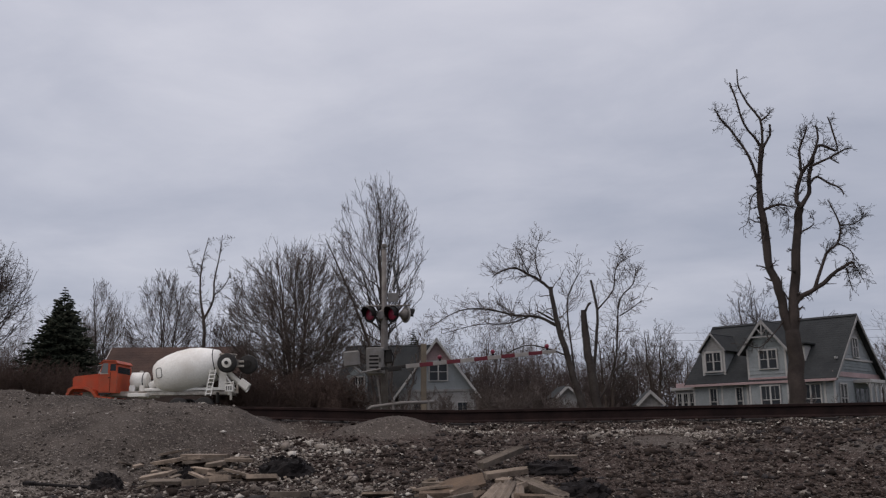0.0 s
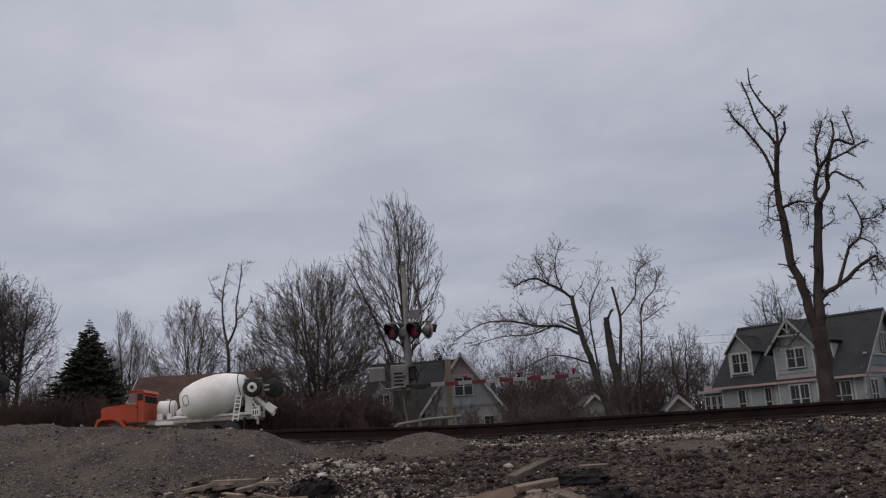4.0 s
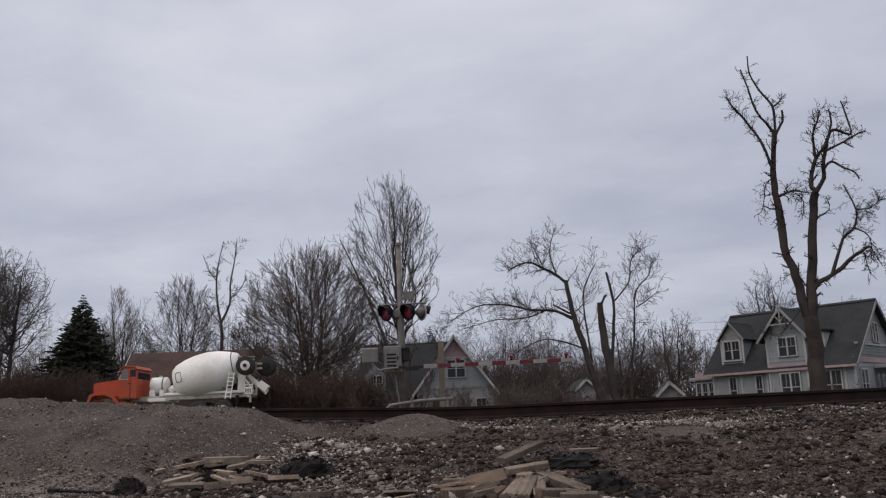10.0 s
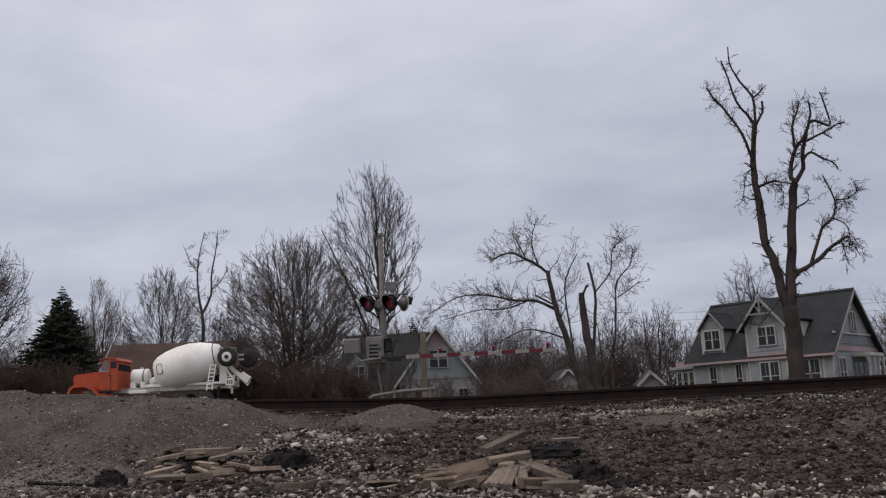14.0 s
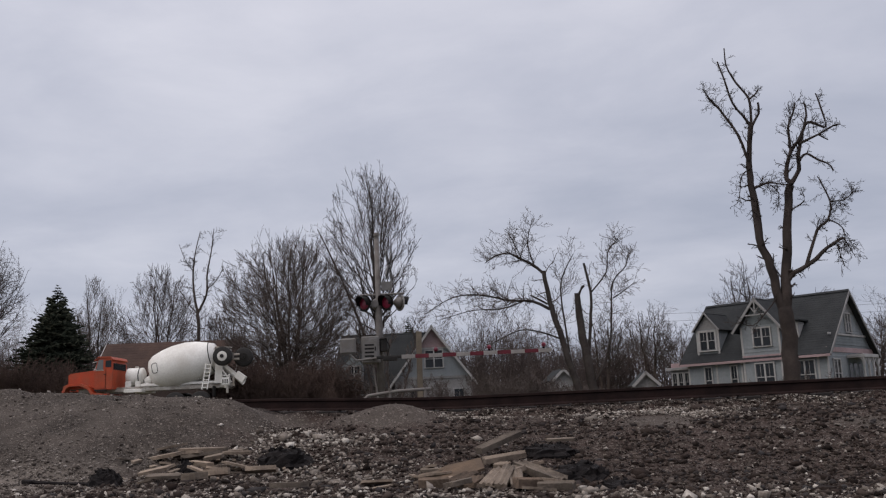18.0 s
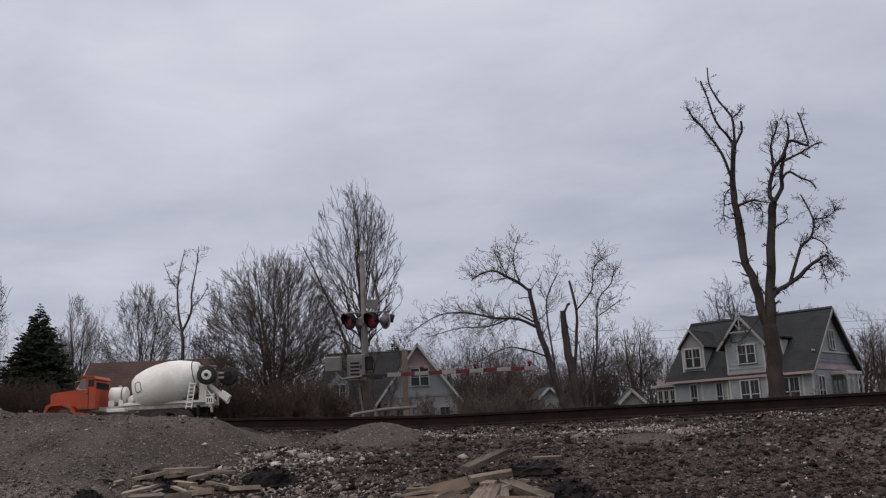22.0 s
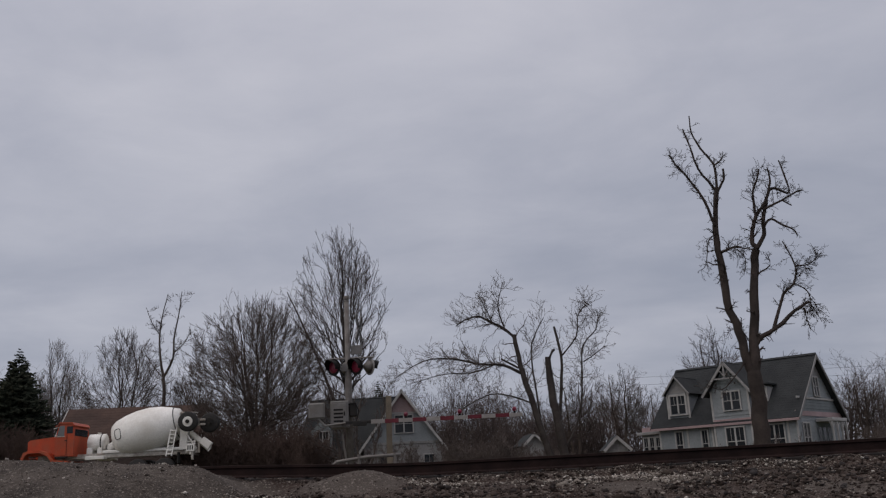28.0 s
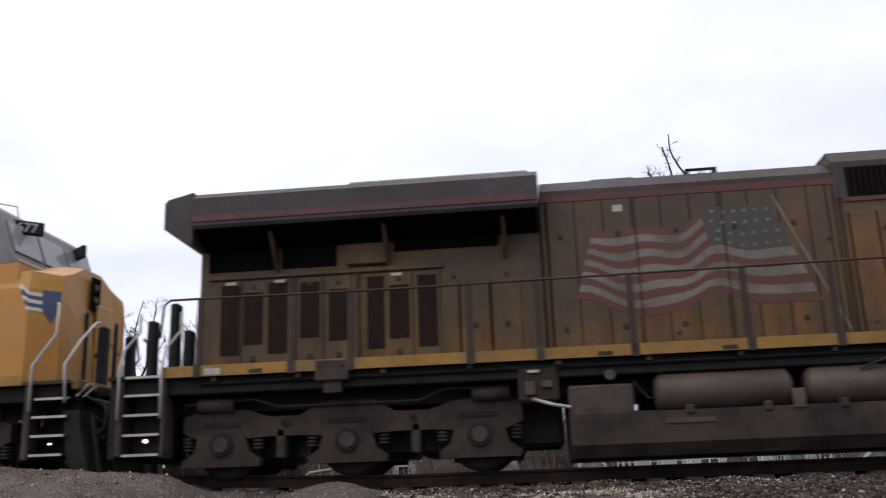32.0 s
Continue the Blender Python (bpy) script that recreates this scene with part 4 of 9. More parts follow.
def lopped_tree():
    """The tall twin-stemmed tree before the house, its upper limbs cut back and resprouted."""
    r = random.Random(21)
    t = (Boughs(), Boughs())
    limb(t, r, [(-0.05, -0.3), (-0.02, 1.2), (0.00, 3.2), (0.00, 4.7)], 0.430, 0.350, 12)
    limb(t, r, [(0.02, 4.2), (-0.23, 5.2), (-0.45, 6.8), (-0.83, 8.25), (-0.83, 10.2, 0.1), (-0.94, 11.4, 0.15), (-0.85, 12.7, 0.1), (-0.64, 14.1)], 0.260, 0.120, 9, twig=(27, 0.85, 0.0))
    limb(t, r, [(0.00, 4.2), (0.12, 5.2), (0.32, 6.7, 0.1), (0.67, 9.4, 0.2), (0.97, 10.9, 0.2)], 0.275, 0.190, 9, twig=(9, 0.66, 0.0))
    limb(t, r, [(-0.64, 14.0), (-0.81, 14.4), (-1.46, 15.35, -0.2), (-1.76, 16.6, -0.3), (-2.01, 17.6, -0.3)], 0.083, 0.034, 6, twig=(22, 0.57, 0.02))
    limb(t, r, [(-0.64, 14.0), (-0.58, 14.7), (-0.63, 15.6), (-1.15, 16.5), (-1.54, 17.45), (-1.55, 18.4)], 0.083, 0.031, 6, twig=(19, 0.52, 0.02))
    limb(t, r, [(-0.62, 14.1), (-0.21, 14.7), (-0.18, 15.3)], 0.083, 0.055, 6, twig=(6, 0.38, 0.05))
    limb(t, r, [(-0.63, 15.5), (-0.27, 15.75), (-0.11, 16.0)], 0.055, 0.034, 6, twig=(13, 0.47, 0.03))
    limb(t, r, [(-0.95, 12.3), (-1.36, 13.6, -0.2), (-1.94, 14.7, -0.3), (-2.54, 15.6, -0.3), (-2.89, 16.2, -0.4)], 0.083, 0.034, 6, twig=(40, 0.66, 0.0))
    limb(t, r, [(-0.80, 10.85), (-0.42, 11.0), (-0.02, 11.0, -0.2), (0.65, 10.8, -0.3)], 0.083, 0.024, 6, twig=(36, 0.76, -0.05))
    limb(t, r, [(-0.02, 10.95), (0.28, 10.4, -0.2), (0.09, 9.5, -0.3)], 0.034, 0.014, 5, twig=(18, 0.47, -0.05))
    limb(t, r, [(-0.88, 11.9), (-1.36, 11.5), (-1.62, 10.3), (-1.93, 10.0)], 0.034, 0.014, 5, twig=(22, 0.57, -0.05))
    limb(t, r, [(0.97, 10.9), (0.76, 11.45), (1.15, 12.6), (1.68, 13.3), (2.07, 14.4), (2.04, 15.1)], 0.131, 0.034, 7, twig=(31, 0.66, 0.05))
    limb(t, r, [(1.15, 12.5), (1.14, 13.8), (1.50, 14.7), (1.61, 15.1)], 0.076, 0.034, 6, twig=(31, 0.76, 0.05))
    limb(t, r, [(0.97, 10.9), (1.41, 11.6), (1.49, 12.45), (2.02, 14.0, 0.3), (2.54, 14.05, 0.4), (3.08, 13.85, 0.5), (2.91, 15.3, 0.6), (2.80, 15.7, 0.6)], 0.117, 0.028, 7, twig=(45, 0.66, 0.05))
    limb(t, r, [(1.51, 12.9), (2.46, 13.25, -0.3), (3.17, 13.6, -0.4), (3.54, 13.65, -0.4)], 0.069, 0.028, 6, twig=(22, 0.47, 0.0))
    limb(t, r, [(1.49, 12.05), (1.85, 12.4), (2.34, 12.06), (2.87, 11.75), (3.03, 11.4)], 0.069, 0.034, 6, twig=(13, 0.38, 0.0))
    limb(t, r, [(2.46, 13.25, -0.3), (2.86, 12.9, -0.4)], 0.048, 0.028, 5)
    limb(t, r, [(0.85, 9.6), (1.48, 10.0), (1.41, 10.6)], 0.041, 0.021, 5, twig=(10, 0.38, 0.0))
    limb(t, r, [(0.15, 5.9), (0.48, 6.36), (1.37, 6.8), (2.35, 7.6), (3.09, 8.0)], 0.151, 0.069, 7, twig=(22, 0.66, 0.0))
    limb(t, r, [(2.80, 7.7), (2.86, 7.15), (2.98, 6.6)], 0.034, 0.021, 5, twig=(12, 0.57, -0.15))
    limb(t, r, [(3.09, 8.0), (3.24, 7.7), (3.56, 6.95)], 0.041, 0.014, 5, twig=(20, 0.8, -0.2))
    limb(t, r, [(1.23, 6.75), (1.93, 8.45), (2.49, 8.95), (2.69, 9.9), (2.24, 11.2)], 0.096, 0.024, 6, twig=(40, 0.66, 0.03))
    limb(t, r, [(2.69, 9.85), (3.36, 9.9), (3.87, 10.3)], 0.048, 0.014, 5, twig=(49, 0.76, 0.03))
    limb(t, r, [(2.51, 8.95), (3.11, 8.5), (3.18, 7.5)], 0.041, 0.014, 5, twig=(27, 0.66, -0.15))
    limb(t, r, [(-0.20, 5.4), (-0.90, 4.6, -0.3), (-1.70, 3.9, -0.6), (-2.50, 4.2, -0.9)], 0.041, 0.017, 5, twig=(18, 0.66, 0.02))
    limb(t, r, [(0.00, 6.2), (-0.30, 6.9, 0.4), (-0.90, 6.9, 0.5)], 0.034, 0.014, 5, twig=(18, 0.57, 0.0))
    root = thing("lopped_tree", pose(9.3, 46.0, -0.55), "tall dark twin-stemmed bare tree with cut-back limbs before the house", "tree", "bare winter trees")
    tree_parts(root, t[0], t[1], M_BARKD, M_BARKD)


def leaning_tree():
    """The grey tree that leans over with one long low limb."""
    r = random.Random(33)
    t = (Boughs(), Boughs())
    limb(t, r, [(0.0, -0.3), (-0.22, 1.0), (-0.74, 3.0), (-1.28, 5.15), (-1.51, 6.2), (-1.78, 8.0)], 0.250, 0.120, 10, twig=(14, 1.6, 0.12))
    limb(t, r, [(-1.8, 7.9), (-2.36, 8.4), (-3.11, 8.8, -0.3), (-3.71, 9.1, -0.5), (-4.49, 8.95, -0.6), (-5.0, 8.6, -0.7)], 0.099, 0.028, 6, twig=(49, 1.2, 0.12))
    limb(t, r, [(-2.96, 8.75, -0.3), (-3.3, 9.6, -0.3), (-3.72, 10.4, -0.3)], 0.038, 0.016, 5, twig=(23, 1.0, 0.1))
    limb(t, r, [(-1.55, 5.8), (-2.49, 6.25, -0.3), (-3.86, 6.4, -0.6), (-5.38, 6.75, -0.9), (-6.93, 6.7, -1.0), (-8.56, 5.8, -1.2)], 0.099, 0.016, 6, twig=(101, 1.3, 0.06))
    limb(t, r, [(-3.0, 6.3, -0.4), (-4.3, 5.9, -0.7), (-5.8, 5.9, -0.9), (-7.6, 5.5, -1.0)], 0.046, 0.016, 5, twig=(58, 1.1, -0.06))
    limb(t, r, [(-1.05, 4.1), (-2.14, 4.5, -0.4), (-3.34, 4.65, -0.6), (-4.98, 3.9, -0.8)], 0.061, 0.020, 5, twig=(20, 1.0, -0.04))
    limb(t, r, [(-0.62, 3.3), (-0.86, 5.9, 0.4), (-0.82, 7.5, 0.6), (-0.05, 9.0, 0.8)], 0.068, 0.024, 6, twig=(37, 1.5, 0.14))
    limb(t, r, [(-1.67, 6.1), (-2.62, 6.7, 0.3)], 0.068, 0.056, 6)
    limb(t, r, [(-2.29, 8.4), (-2.6, 9.7), (-2.21, 11.1)], 0.046, 0.016, 5, twig=(29, 1.1, 0.12))
    root = thing("leaning_tree", pose(-0.8, 51.0, -0.4), "leaning grey bare tree with one long drooping limb", "tree", "bare winter trees")
    tree_parts(root, t[0], t[1], M_BARKG, M_TWIGP)
    t = (Boughs(), Boughs())
    limb(t, r, [(0.75, -0.3), (0.58, 1.0), (0.24, 3.4), (0.08, 5.4), (0.02, 6.65)], 0.300, 0.170, 10)
    limb(t, r, [(0.1, 6.5), (0.28, 6.9), (0.45, 7.05)], 0.076, 0.072, 6)
    limb(t, r, [(0.45, 3.4), (0.70, 5.4), (0.77, 6.7), (0.51, 8.35)], 0.106, 0.072, 6, twig=(7, 1.0, 0.1))
    limb(t, r, [(0.76, 6.6), (1.73, 7.7), (1.92, 8.9), (2.54, 9.6)], 0.053, 0.020, 5, twig=(37, 1.4, 0.1))
    limb(t, r, [(0.65, 1.6), (1.56, 3.35, 0.3), (1.86, 5.4, 0.5), (2.07, 7.2, 0.5), (2.87, 8.1, 0.5), (3.1, 9.1, 0.5)], 0.076, 0.024, 6, twig=(52, 1.5, 0.1))
    limb(t, r, [(2.03, 6.3, 0.5), (2.7, 6.7, 0.5), (3.32, 7.15, 0.5)], 0.038, 0.016, 5, twig=(20, 1.0, 0.06))
    root = thing("snapped_tree", pose(-0.8, 51.3, -0.4), "grey bare tree with a snapped-off stub of a trunk", "tree", "bare winter trees")
    tree_parts(root, t[0], t[1], M_BARKG, M_TWIGP)


lopped_tree()
leaning_tree()
crown_tree(-14.9, 61.5, 0.25, 3, "tall slender bare tree with an upswept fan of twigs", (3.8, 3.4, 4.8, 17.5, -0.55), 54, FANNED, 0.22, bark=M_BARKG, stout=1.15, bend=0.030)
crown_tree(-19.7, 56.5, 0.125, 8, "dense many-stemmed bare tree with a broad twiggy crown", (5.2, 4.2, 0.2, 11.9, -0.3), 130, THICK, 0.04, stems=8, twig_mat=M_TWIGP)
t_ = (Boughs(), Boughs())
r_ = random.Random(14)
limb(t_, r_, [(0.0, -2.0), (0.05, 1.5), (0.08, 3.4), (0.0, 4.6)], 0.13, 0.10, 8, twig=(10, 1.2, 0.06))
limb(t_, r_, [(0.0, 4.4), (-0.25, 5.6), (-0.35, 7.0), (-0.22, 8.3), (0.15, 9.9)], 0.085, 0.02, 6, twig=(26, 0.9, 0.06))
limb(t_, r_, [(0.0, 4.4), (0.62, 5.6), (0.66, 6.9), (0.95, 8.6), (1.12, 10.0)], 0.085, 0.02, 6, twig=(26, 0.9, 0.06))
limb(t_, r_, [(-0.32, 7.2), (-0.9, 8.0), (-1.35, 9.1)], 0.04, 0.014, 5, twig=(10, 0.7, 0.05))
limb(t_, r_, [(0.1, 4.2), (-0.9, 5.4), (-1.6, 6.6)], 0.04, 0.014, 5, twig=(12, 0.9, 0.05))
limb(t_, r_, [(0.64, 5.9), (1.4, 6.6), (1.7, 7.2)], 0.035, 0.014, 5, twig=(10, 0.8, 0.05))
tree_parts(thing("slim_tree", pose(-25.6, 55.4, 2.7), "thin forked bare tree with short upright side shoots", "tree", "bare winter trees"), t_[0], t_[1], M_BARK, M_TWIG)
crown_tree(-34.8, 68.5, 0.13, 17, "bare spreading tree behind the brown roof", (4.1, 3.2, 1.2, 11.8, -0.3), 64, FANNED, 0.12, stems=3)
crown_tree(-29.4, 69.2, 0.14, 19, "bare tree with fine twigs", (2.2, 2.2, 1.8, 8.6, 0.0), 26, UPSWEPT, 0.15, stems=2)
crown_tree(-46.0, 77.4, 0.13, 23, "pale fan-shaped bare tree in the distance", (2.3, 2.3, 3.2, 12.4, 0.0), 34, UPSWEPT, 0.12, stems=2, bark=M_BARKG, twig_mat=M_TWIGP)
crown_tree(-39.9, 53.0, 0.19, 29, "dark gnarled bare tree with drooping twigs", (3.0, 3.0, 2.0, 11.4, 0.2), 62, OPEN, 0.16, stems=2, bark=M_BARKD)
crown_tree(-44.0, 56.0, 0.20, 31, "dark gnarled bare tree with drooping twigs", (3.6, 3.6, 1.6, 12.8, 0.0), 70, OPEN, 0.12, stems=3, bark=M_BARKD)
crown_tree(10.3, 63.5, 0.16, 37, "bare tree with twisted branches behind the house", (2.4, 2.3, 3.8, 10.4, -0.3), 22, OPEN, 0.35, stems=2, bark=M_BARKD)
crown_tree(14.8, 66.0, 0.14, 38, "bare tree top showing over the roof", (2.8, 2.3, 3.5, 8.6, 0.0), 20, OPEN, 0.35, stems=2, bark=M_BARKD)
crown_tree(22.8, 53.0, 0.26, 41, "bare tree with hanging branch ends beside the house", (3.9, 3.6, 3.0, 11.4, 0.0), 30, OPEN, 0.3, stems=2, bark=M_BARKD, droop=0.12)
crown_tree(4.2, 74.0, 0.17, 43, "bare tree with thick clumps of twigs", (2.4, 2.4, 1.8, 9.0, 0.0), 26, OPEN, 0.25, stems=2)
crown_tree(0.6, 76.0, 0.17, 47, "bare tree with thick clumps of twigs", (2.4, 2.4, 1.8, 8.8, 0.0), 26, OPEN, 0.25, stems=2)
crown_tree(7.4, 80.0, 0.13, 53, "small crooked bare tree", (1.8, 1.8, 1.8, 7.8, 0.0), 16, OPEN, 0.3)
crown_tree(25.0, 82.0, 0.17, 61, "bare tree in the far garden", (2.8, 2.6, 1.8, 8.2, 0.0), 24, OPEN, 0.25, stems=2)
crown_tree(31.0, 88.0, 0.17, 67, "bare tree in the far garden", (3.0, 2.8, 1.8, 8.8, 0.0), 24, OPEN, 0.25, stems=2)
crown_tree(-11.6, 47.0, 0.12, 73, "small dark bare tree with spreading limbs before the gabled house", (1.8, 1.6, 0.6, 5.3, -0.7), 24, OPEN, 0.12, stems=2, bark=M_BARKD)
bare_tree(-9.0, 40.0, 4.2, 0.05, 71, SLIM, "young bare tree standing before the gabled house", stems=2, lean=0.3, trunk=0.4)
t_ = (Boughs(), Boughs())
r_ = random.Random(59)
limb(t_, r_, [(0.0, -0.3), (-0.3, 2.5), (-1.6, 6.5), (-3.1, 10.2), (-4.3, 12.8)], 0.17, 0.03, 7, twig=(46, 1.5, 0.1))
tree_parts(thing("leaning_sapling", pose(-14.6, 60.5, ground_z(-14.6, 60.5)), "thin bare tree leaning away from the tall one", "tree", "bare winter trees"), t_[0], t_[1], M_BARK, M_TWIG)


def woods(name, spots, material, label, seed, plan, rad=0.10):
    """Many small far-off trees or bushes joined into one mass."""
    r = random.Random(seed)
    b = Boughs()
    for x, y, h, stems in spots:
        z = ground_z(x, y)
        for s in range(stems):
            a = r.uniform(0, 6.28)
            d = unit((math.cos(a) * r.uniform(0.1, 0.5), math.sin(a) * r.uniform(0.1, 0.5), 1))
            pts, radii, _ = bough(r, (x + r.uniform(-0.4, 0.4), y + r.uniform(-0.4, 0.4), z - 0.2), d, h * r.uniform(0.75, 1.05), rad, 5, 0.16, 0.08)
            radii = [rad * (1 - 0.85 * i / 5) for i in range(6)]
            b.add(pts, radii, 4)
            sprout(r, b, b, pts, radii, 0, plan, None, True)
    return tagged(new(name, b.mesh(name, material)), label, "trees", kind="stuff")


rw = random.Random(77)
belt = []
for i in range(130):
    x = -95 + i * 1.28 + rw.uniform(-1, 1)
    belt.append((x, rw.uniform(98, 130), rw.uniform(8.0, 12.0) + (1.5 if x < -30 else 0), rw.choice((2, 3))))
belt += [(-28 + i * 0.8 + rw.uniform(-0.6, 0.6), rw.uniform(82, 96), rw.uniform(5.5, 9.2), 4) for i in range(76)]
belt += [(-60 + i * 0.62 + rw.uniform(-0.5, 0.5), rw.uniform(64, 76), rw.uniform(3.2, 5.6), 3) for i in range(40)]
belt += [(-62 + i * 0.9 + rw.uniform(-0.6, 0.6), rw.uniform(80, 95), rw.uniform(5.0, 7.5), 3) for i in range(50)]
belt += [(-13 + i * 0.42 + rw.uniform(-0.4, 0.4), rw.uniform(78, 92), rw.uniform(4.2, 6.6), 4) for i in range(38)]
woods("far_woods", belt, M_WOODS, "belt of bare grey-brown woods far behind the houses", 78,
      [(9, 0.22, 40, 0.40, 0.2, 0.04), (6, 0.2, 44, 0.5, 0.25, 0.03), (2, 0.2, 46, 0.6, 0.3, 0.02)], 0.10)
thicket = [(rw.uniform(-21, -13.5), rw.uniform(46, 54), rw.uniform(1.2, 2.5), 4) for _ in range(110)]
woods("thicket", thicket, M_BRUSH, "bare grey-brown thicket beside the crossing", 79,
      [(8, 0.05, 34, 0.5, 0.25, 0.07), (6, 0.1, 38, 0.5, 0.3, 0.05), (2, 0.1, 40, 0.55, 0.3, 0.04)], 0.035)
hedge = [(rw.uniform(-46, -30), rw.uniform(49, 53), rw.uniform(1.6, 2.7), 4) for _ in range(120)]
woods("brush_hedge", hedge, M_BRUSH, "dense red-brown brush and hedge behind the trucks", 81,
      [(8, 0.05, 32, 0.5, 0.25, 0.08), (5, 0.1, 36, 0.5, 0.3, 0.05), (2, 0.1, 40, 0.55, 0.3, 0.04)], 0.04)
shrubs = [(rw.uniform(-7.5, -3.0), rw.uniform(55, 64), rw.uniform(1.0, 2.2), 4) for _ in range(24)]
shrubs += [(rw.uniform(-3.0, 3.0), rw.uniform(55, 60), rw.uniform(0.8, 1.7), 3) for _ in range(16)]
shrubs += [(rw.uniform(-7.2, -1.2), rw.uniform(54, 58), rw.uniform(1.3, 2.3), 4) for _ in range(18)]
shrubs += [(rw.uniform(-15.5, -8.0), rw.uniform(59, 66), rw.uniform(1.2, 2.6), 3) for _ in range(16)]
shrubs += [(rw.uniform(6.5, 15.0), rw.uniform(48, 51.0), rw.uniform(1.0, 1.9), 2) for _ in range(12)]
shrubs += [(rw.uniform(17, 36), rw.uniform(64, 76), rw.uniform(2.2, 3.4), 3) for _ in range(24)]
woods("garden_shrubs", shrubs, M_TWIGP, "bare grey-brown garden shrubs round the houses", 80,
      [(8, 0.1, 34, 0.5, 0.25, 0.08), (5, 0.15, 38, 0.5, 0.3, 0.05), (3, 0.2, 40, 0.55, 0.3, 0.04)], 0.025)


def fir_tree(x, y, height, width, seed, label):
    """Whorls of boughs with ragged sprays of needles, dense down to the ground."""
    r = random.Random(seed)
    root = thing("fir_tree", pose(x, y, ground_z(x, y)), label, "tree")
    part("trunk", F().tube([(0, 0, -0.2), (0, 0, height * 0.5), (0, 0, height)], [0.02 * height, 0.012 * height, 0.01], 7), M_BARKD, root)
    vs, fs = [], []
    tiers = int(height * 5.2)
    for i in range(tiers):
        f = i / (tiers - 1)
        z = height * (0.03 + 0.97 * f)
        reach = width * (1 - f) ** 0.97 * r.uniform(0.86, 1.12) + 0.05
        for k in range(int(7 + 17 * (1 - f))):
            a = r.uniform(0, 6.28)
            rr = reach * r.choice((0.45, 0.7, 0.85, 0.95, 1.0, 1.06))
            rise = r.uniform(-0.05, 0.3)
            n = max(3, int(rr * 4))
            for s in range(n):
                u = (s + 0.7) / n
                cx, cy, cz = math.cos(a) * rr * u, math.sin(a) * rr * u, z - 0.26 * rr * u + rise * rr * u * u
                for _ in range(2):
                    sz = (0.13 + 0.30 * (1 - u) * min(1.0, rr)) * r.uniform(0.7, 1.5) * (0.35 + 0.65 * min(1.0, rr))
                    da = a + r.choice((-1, 1)) * r.uniform(0.1, 0.9)
                    dx, dy, dz = math.cos(da) * sz * 1.7, math.sin(da) * sz * 1.7, r.uniform(-0.5, 0.5) * sz * 1.7
                    px, py = -math.sin(da) * sz * 0.4, math.cos(da) * sz * 0.4
                    o = len(vs)
                    vs += [(cx + px, cy + py, cz), (cx - px, cy - py, cz - 0.35 * sz), (cx + dx, cy + dy, cz + dz), (cx + dx * 0.4, cy + dy * 0.4, cz + 0.4 * sz + dz * 0.4)]
                    fs += [(o, o + 1, o + 2), (o, o + 2, o + 3), (o + 1, o + 3, o + 2)]
    me = array_mesh("crown", np.array(vs), np.array(fs), M_FIR)
    ob = new("crown", me)
    ob.parent = root


fir_tree(-38.7, 60.0, 8.7, 4.5, 5, "dark green conical fir tree beside the brush")
fir_tree(-17.4, 84.0, 8.5, 2.6, 6, "small dark fir top behind the gabled roof")


# ---- houses ----
def window(parent, x, z, w, h, y, out=-1, axis="y", muntin=True, double=False, trim=0.085):
    """A sash window set on a wall: casing, sill, panes and glazing bars. axis: the wall's normal."""
    def bx(f, a0, d0, b0, a1, d1, b1, bev=0.0):
        return f.box(a0, d0, b0, a1, d1, b1, bev) if axis == "y" else f.box(d0, a0, b0, d1, a1, b1, bev)
    o = out
    y += o * 0.03
    frm = F()
    for a0, b0, a1, b1 in ((x - w / 2 - trim, z - trim * 0.4, x - w / 2, z + h + trim), (x + w / 2, z - trim * 0.4, x + w / 2 + trim, z + h + trim),
                           (x - w / 2, z + h, x + w / 2, z + h + trim)):
        bx(frm, a0, y, b0, a1, y + o * 0.07, b1, 0.01)
    win = part("window", frm, M_TRIM, parent, "white-framed sash window")
    bx_f = bx(F(), x - w / 2 - trim * 1.2, y, z - trim, x + w / 2 + trim * 1.2, y + o * 0.11, z - trim * 0.4, 0.008)
    part("sill", bx_f, M_TRIM, win)
    cols = 2 if double else 1
    for c in range(cols):
        x0 = x - w / 2 + c * w / cols
        x1 = x0 + w / cols
        part("pane", bx(F(), x0 + 0.02, y + o * 0.012, z, x1 - 0.02, y + o * 0.018, z + h), M_GLASS, win)
        part("meeting_rail", bx(F(), x0, y + o * 0.018, z + h * 0.49, x1, y + o * 0.045, z + h * 0.52), M_TRIM, win)
        if muntin:
            part("glazing_bar", bx(F(), (x0 + x1) / 2 - 0.009, y + o * 0.018, z + h * 0.52, (x0 + x1) / 2 + 0.009, y + o * 0.035, z + h), M_TRIM, win)
    if double:
        part("mullion", bx(F(), x - 0.045, y + o * 0.018, z, x + 0.045, y + o * 0.06, z + h), M_TRIM, win)
    return win


def courses(parent, x0, x1, z0, z1, y, out, material, axis="y", step=0.2, n_max=40, clip=None, name="siding_board"):
    """Lapped boards, each proud at its lower edge; clip gives the span of a gable at a height."""
    z, k = z0, 0
    while z < z1 - 0.02 and k < n_max:
        t = min(z + step, z1)
        a, b = (x0, x1) if clip is None else clip(z + step / 2)
        if b - a > 0.1:
            prof = [(y, z), (y + out * 0.028, z), (y + out * 0.008, t), (y, t)]
            f = F()
            if axis == "y":
                f.prism(prof, "x", a, b)
            else:
                f.prism(prof, "y", a, b)
            part(name, f, material, parent)
        z, k = t, k + 1


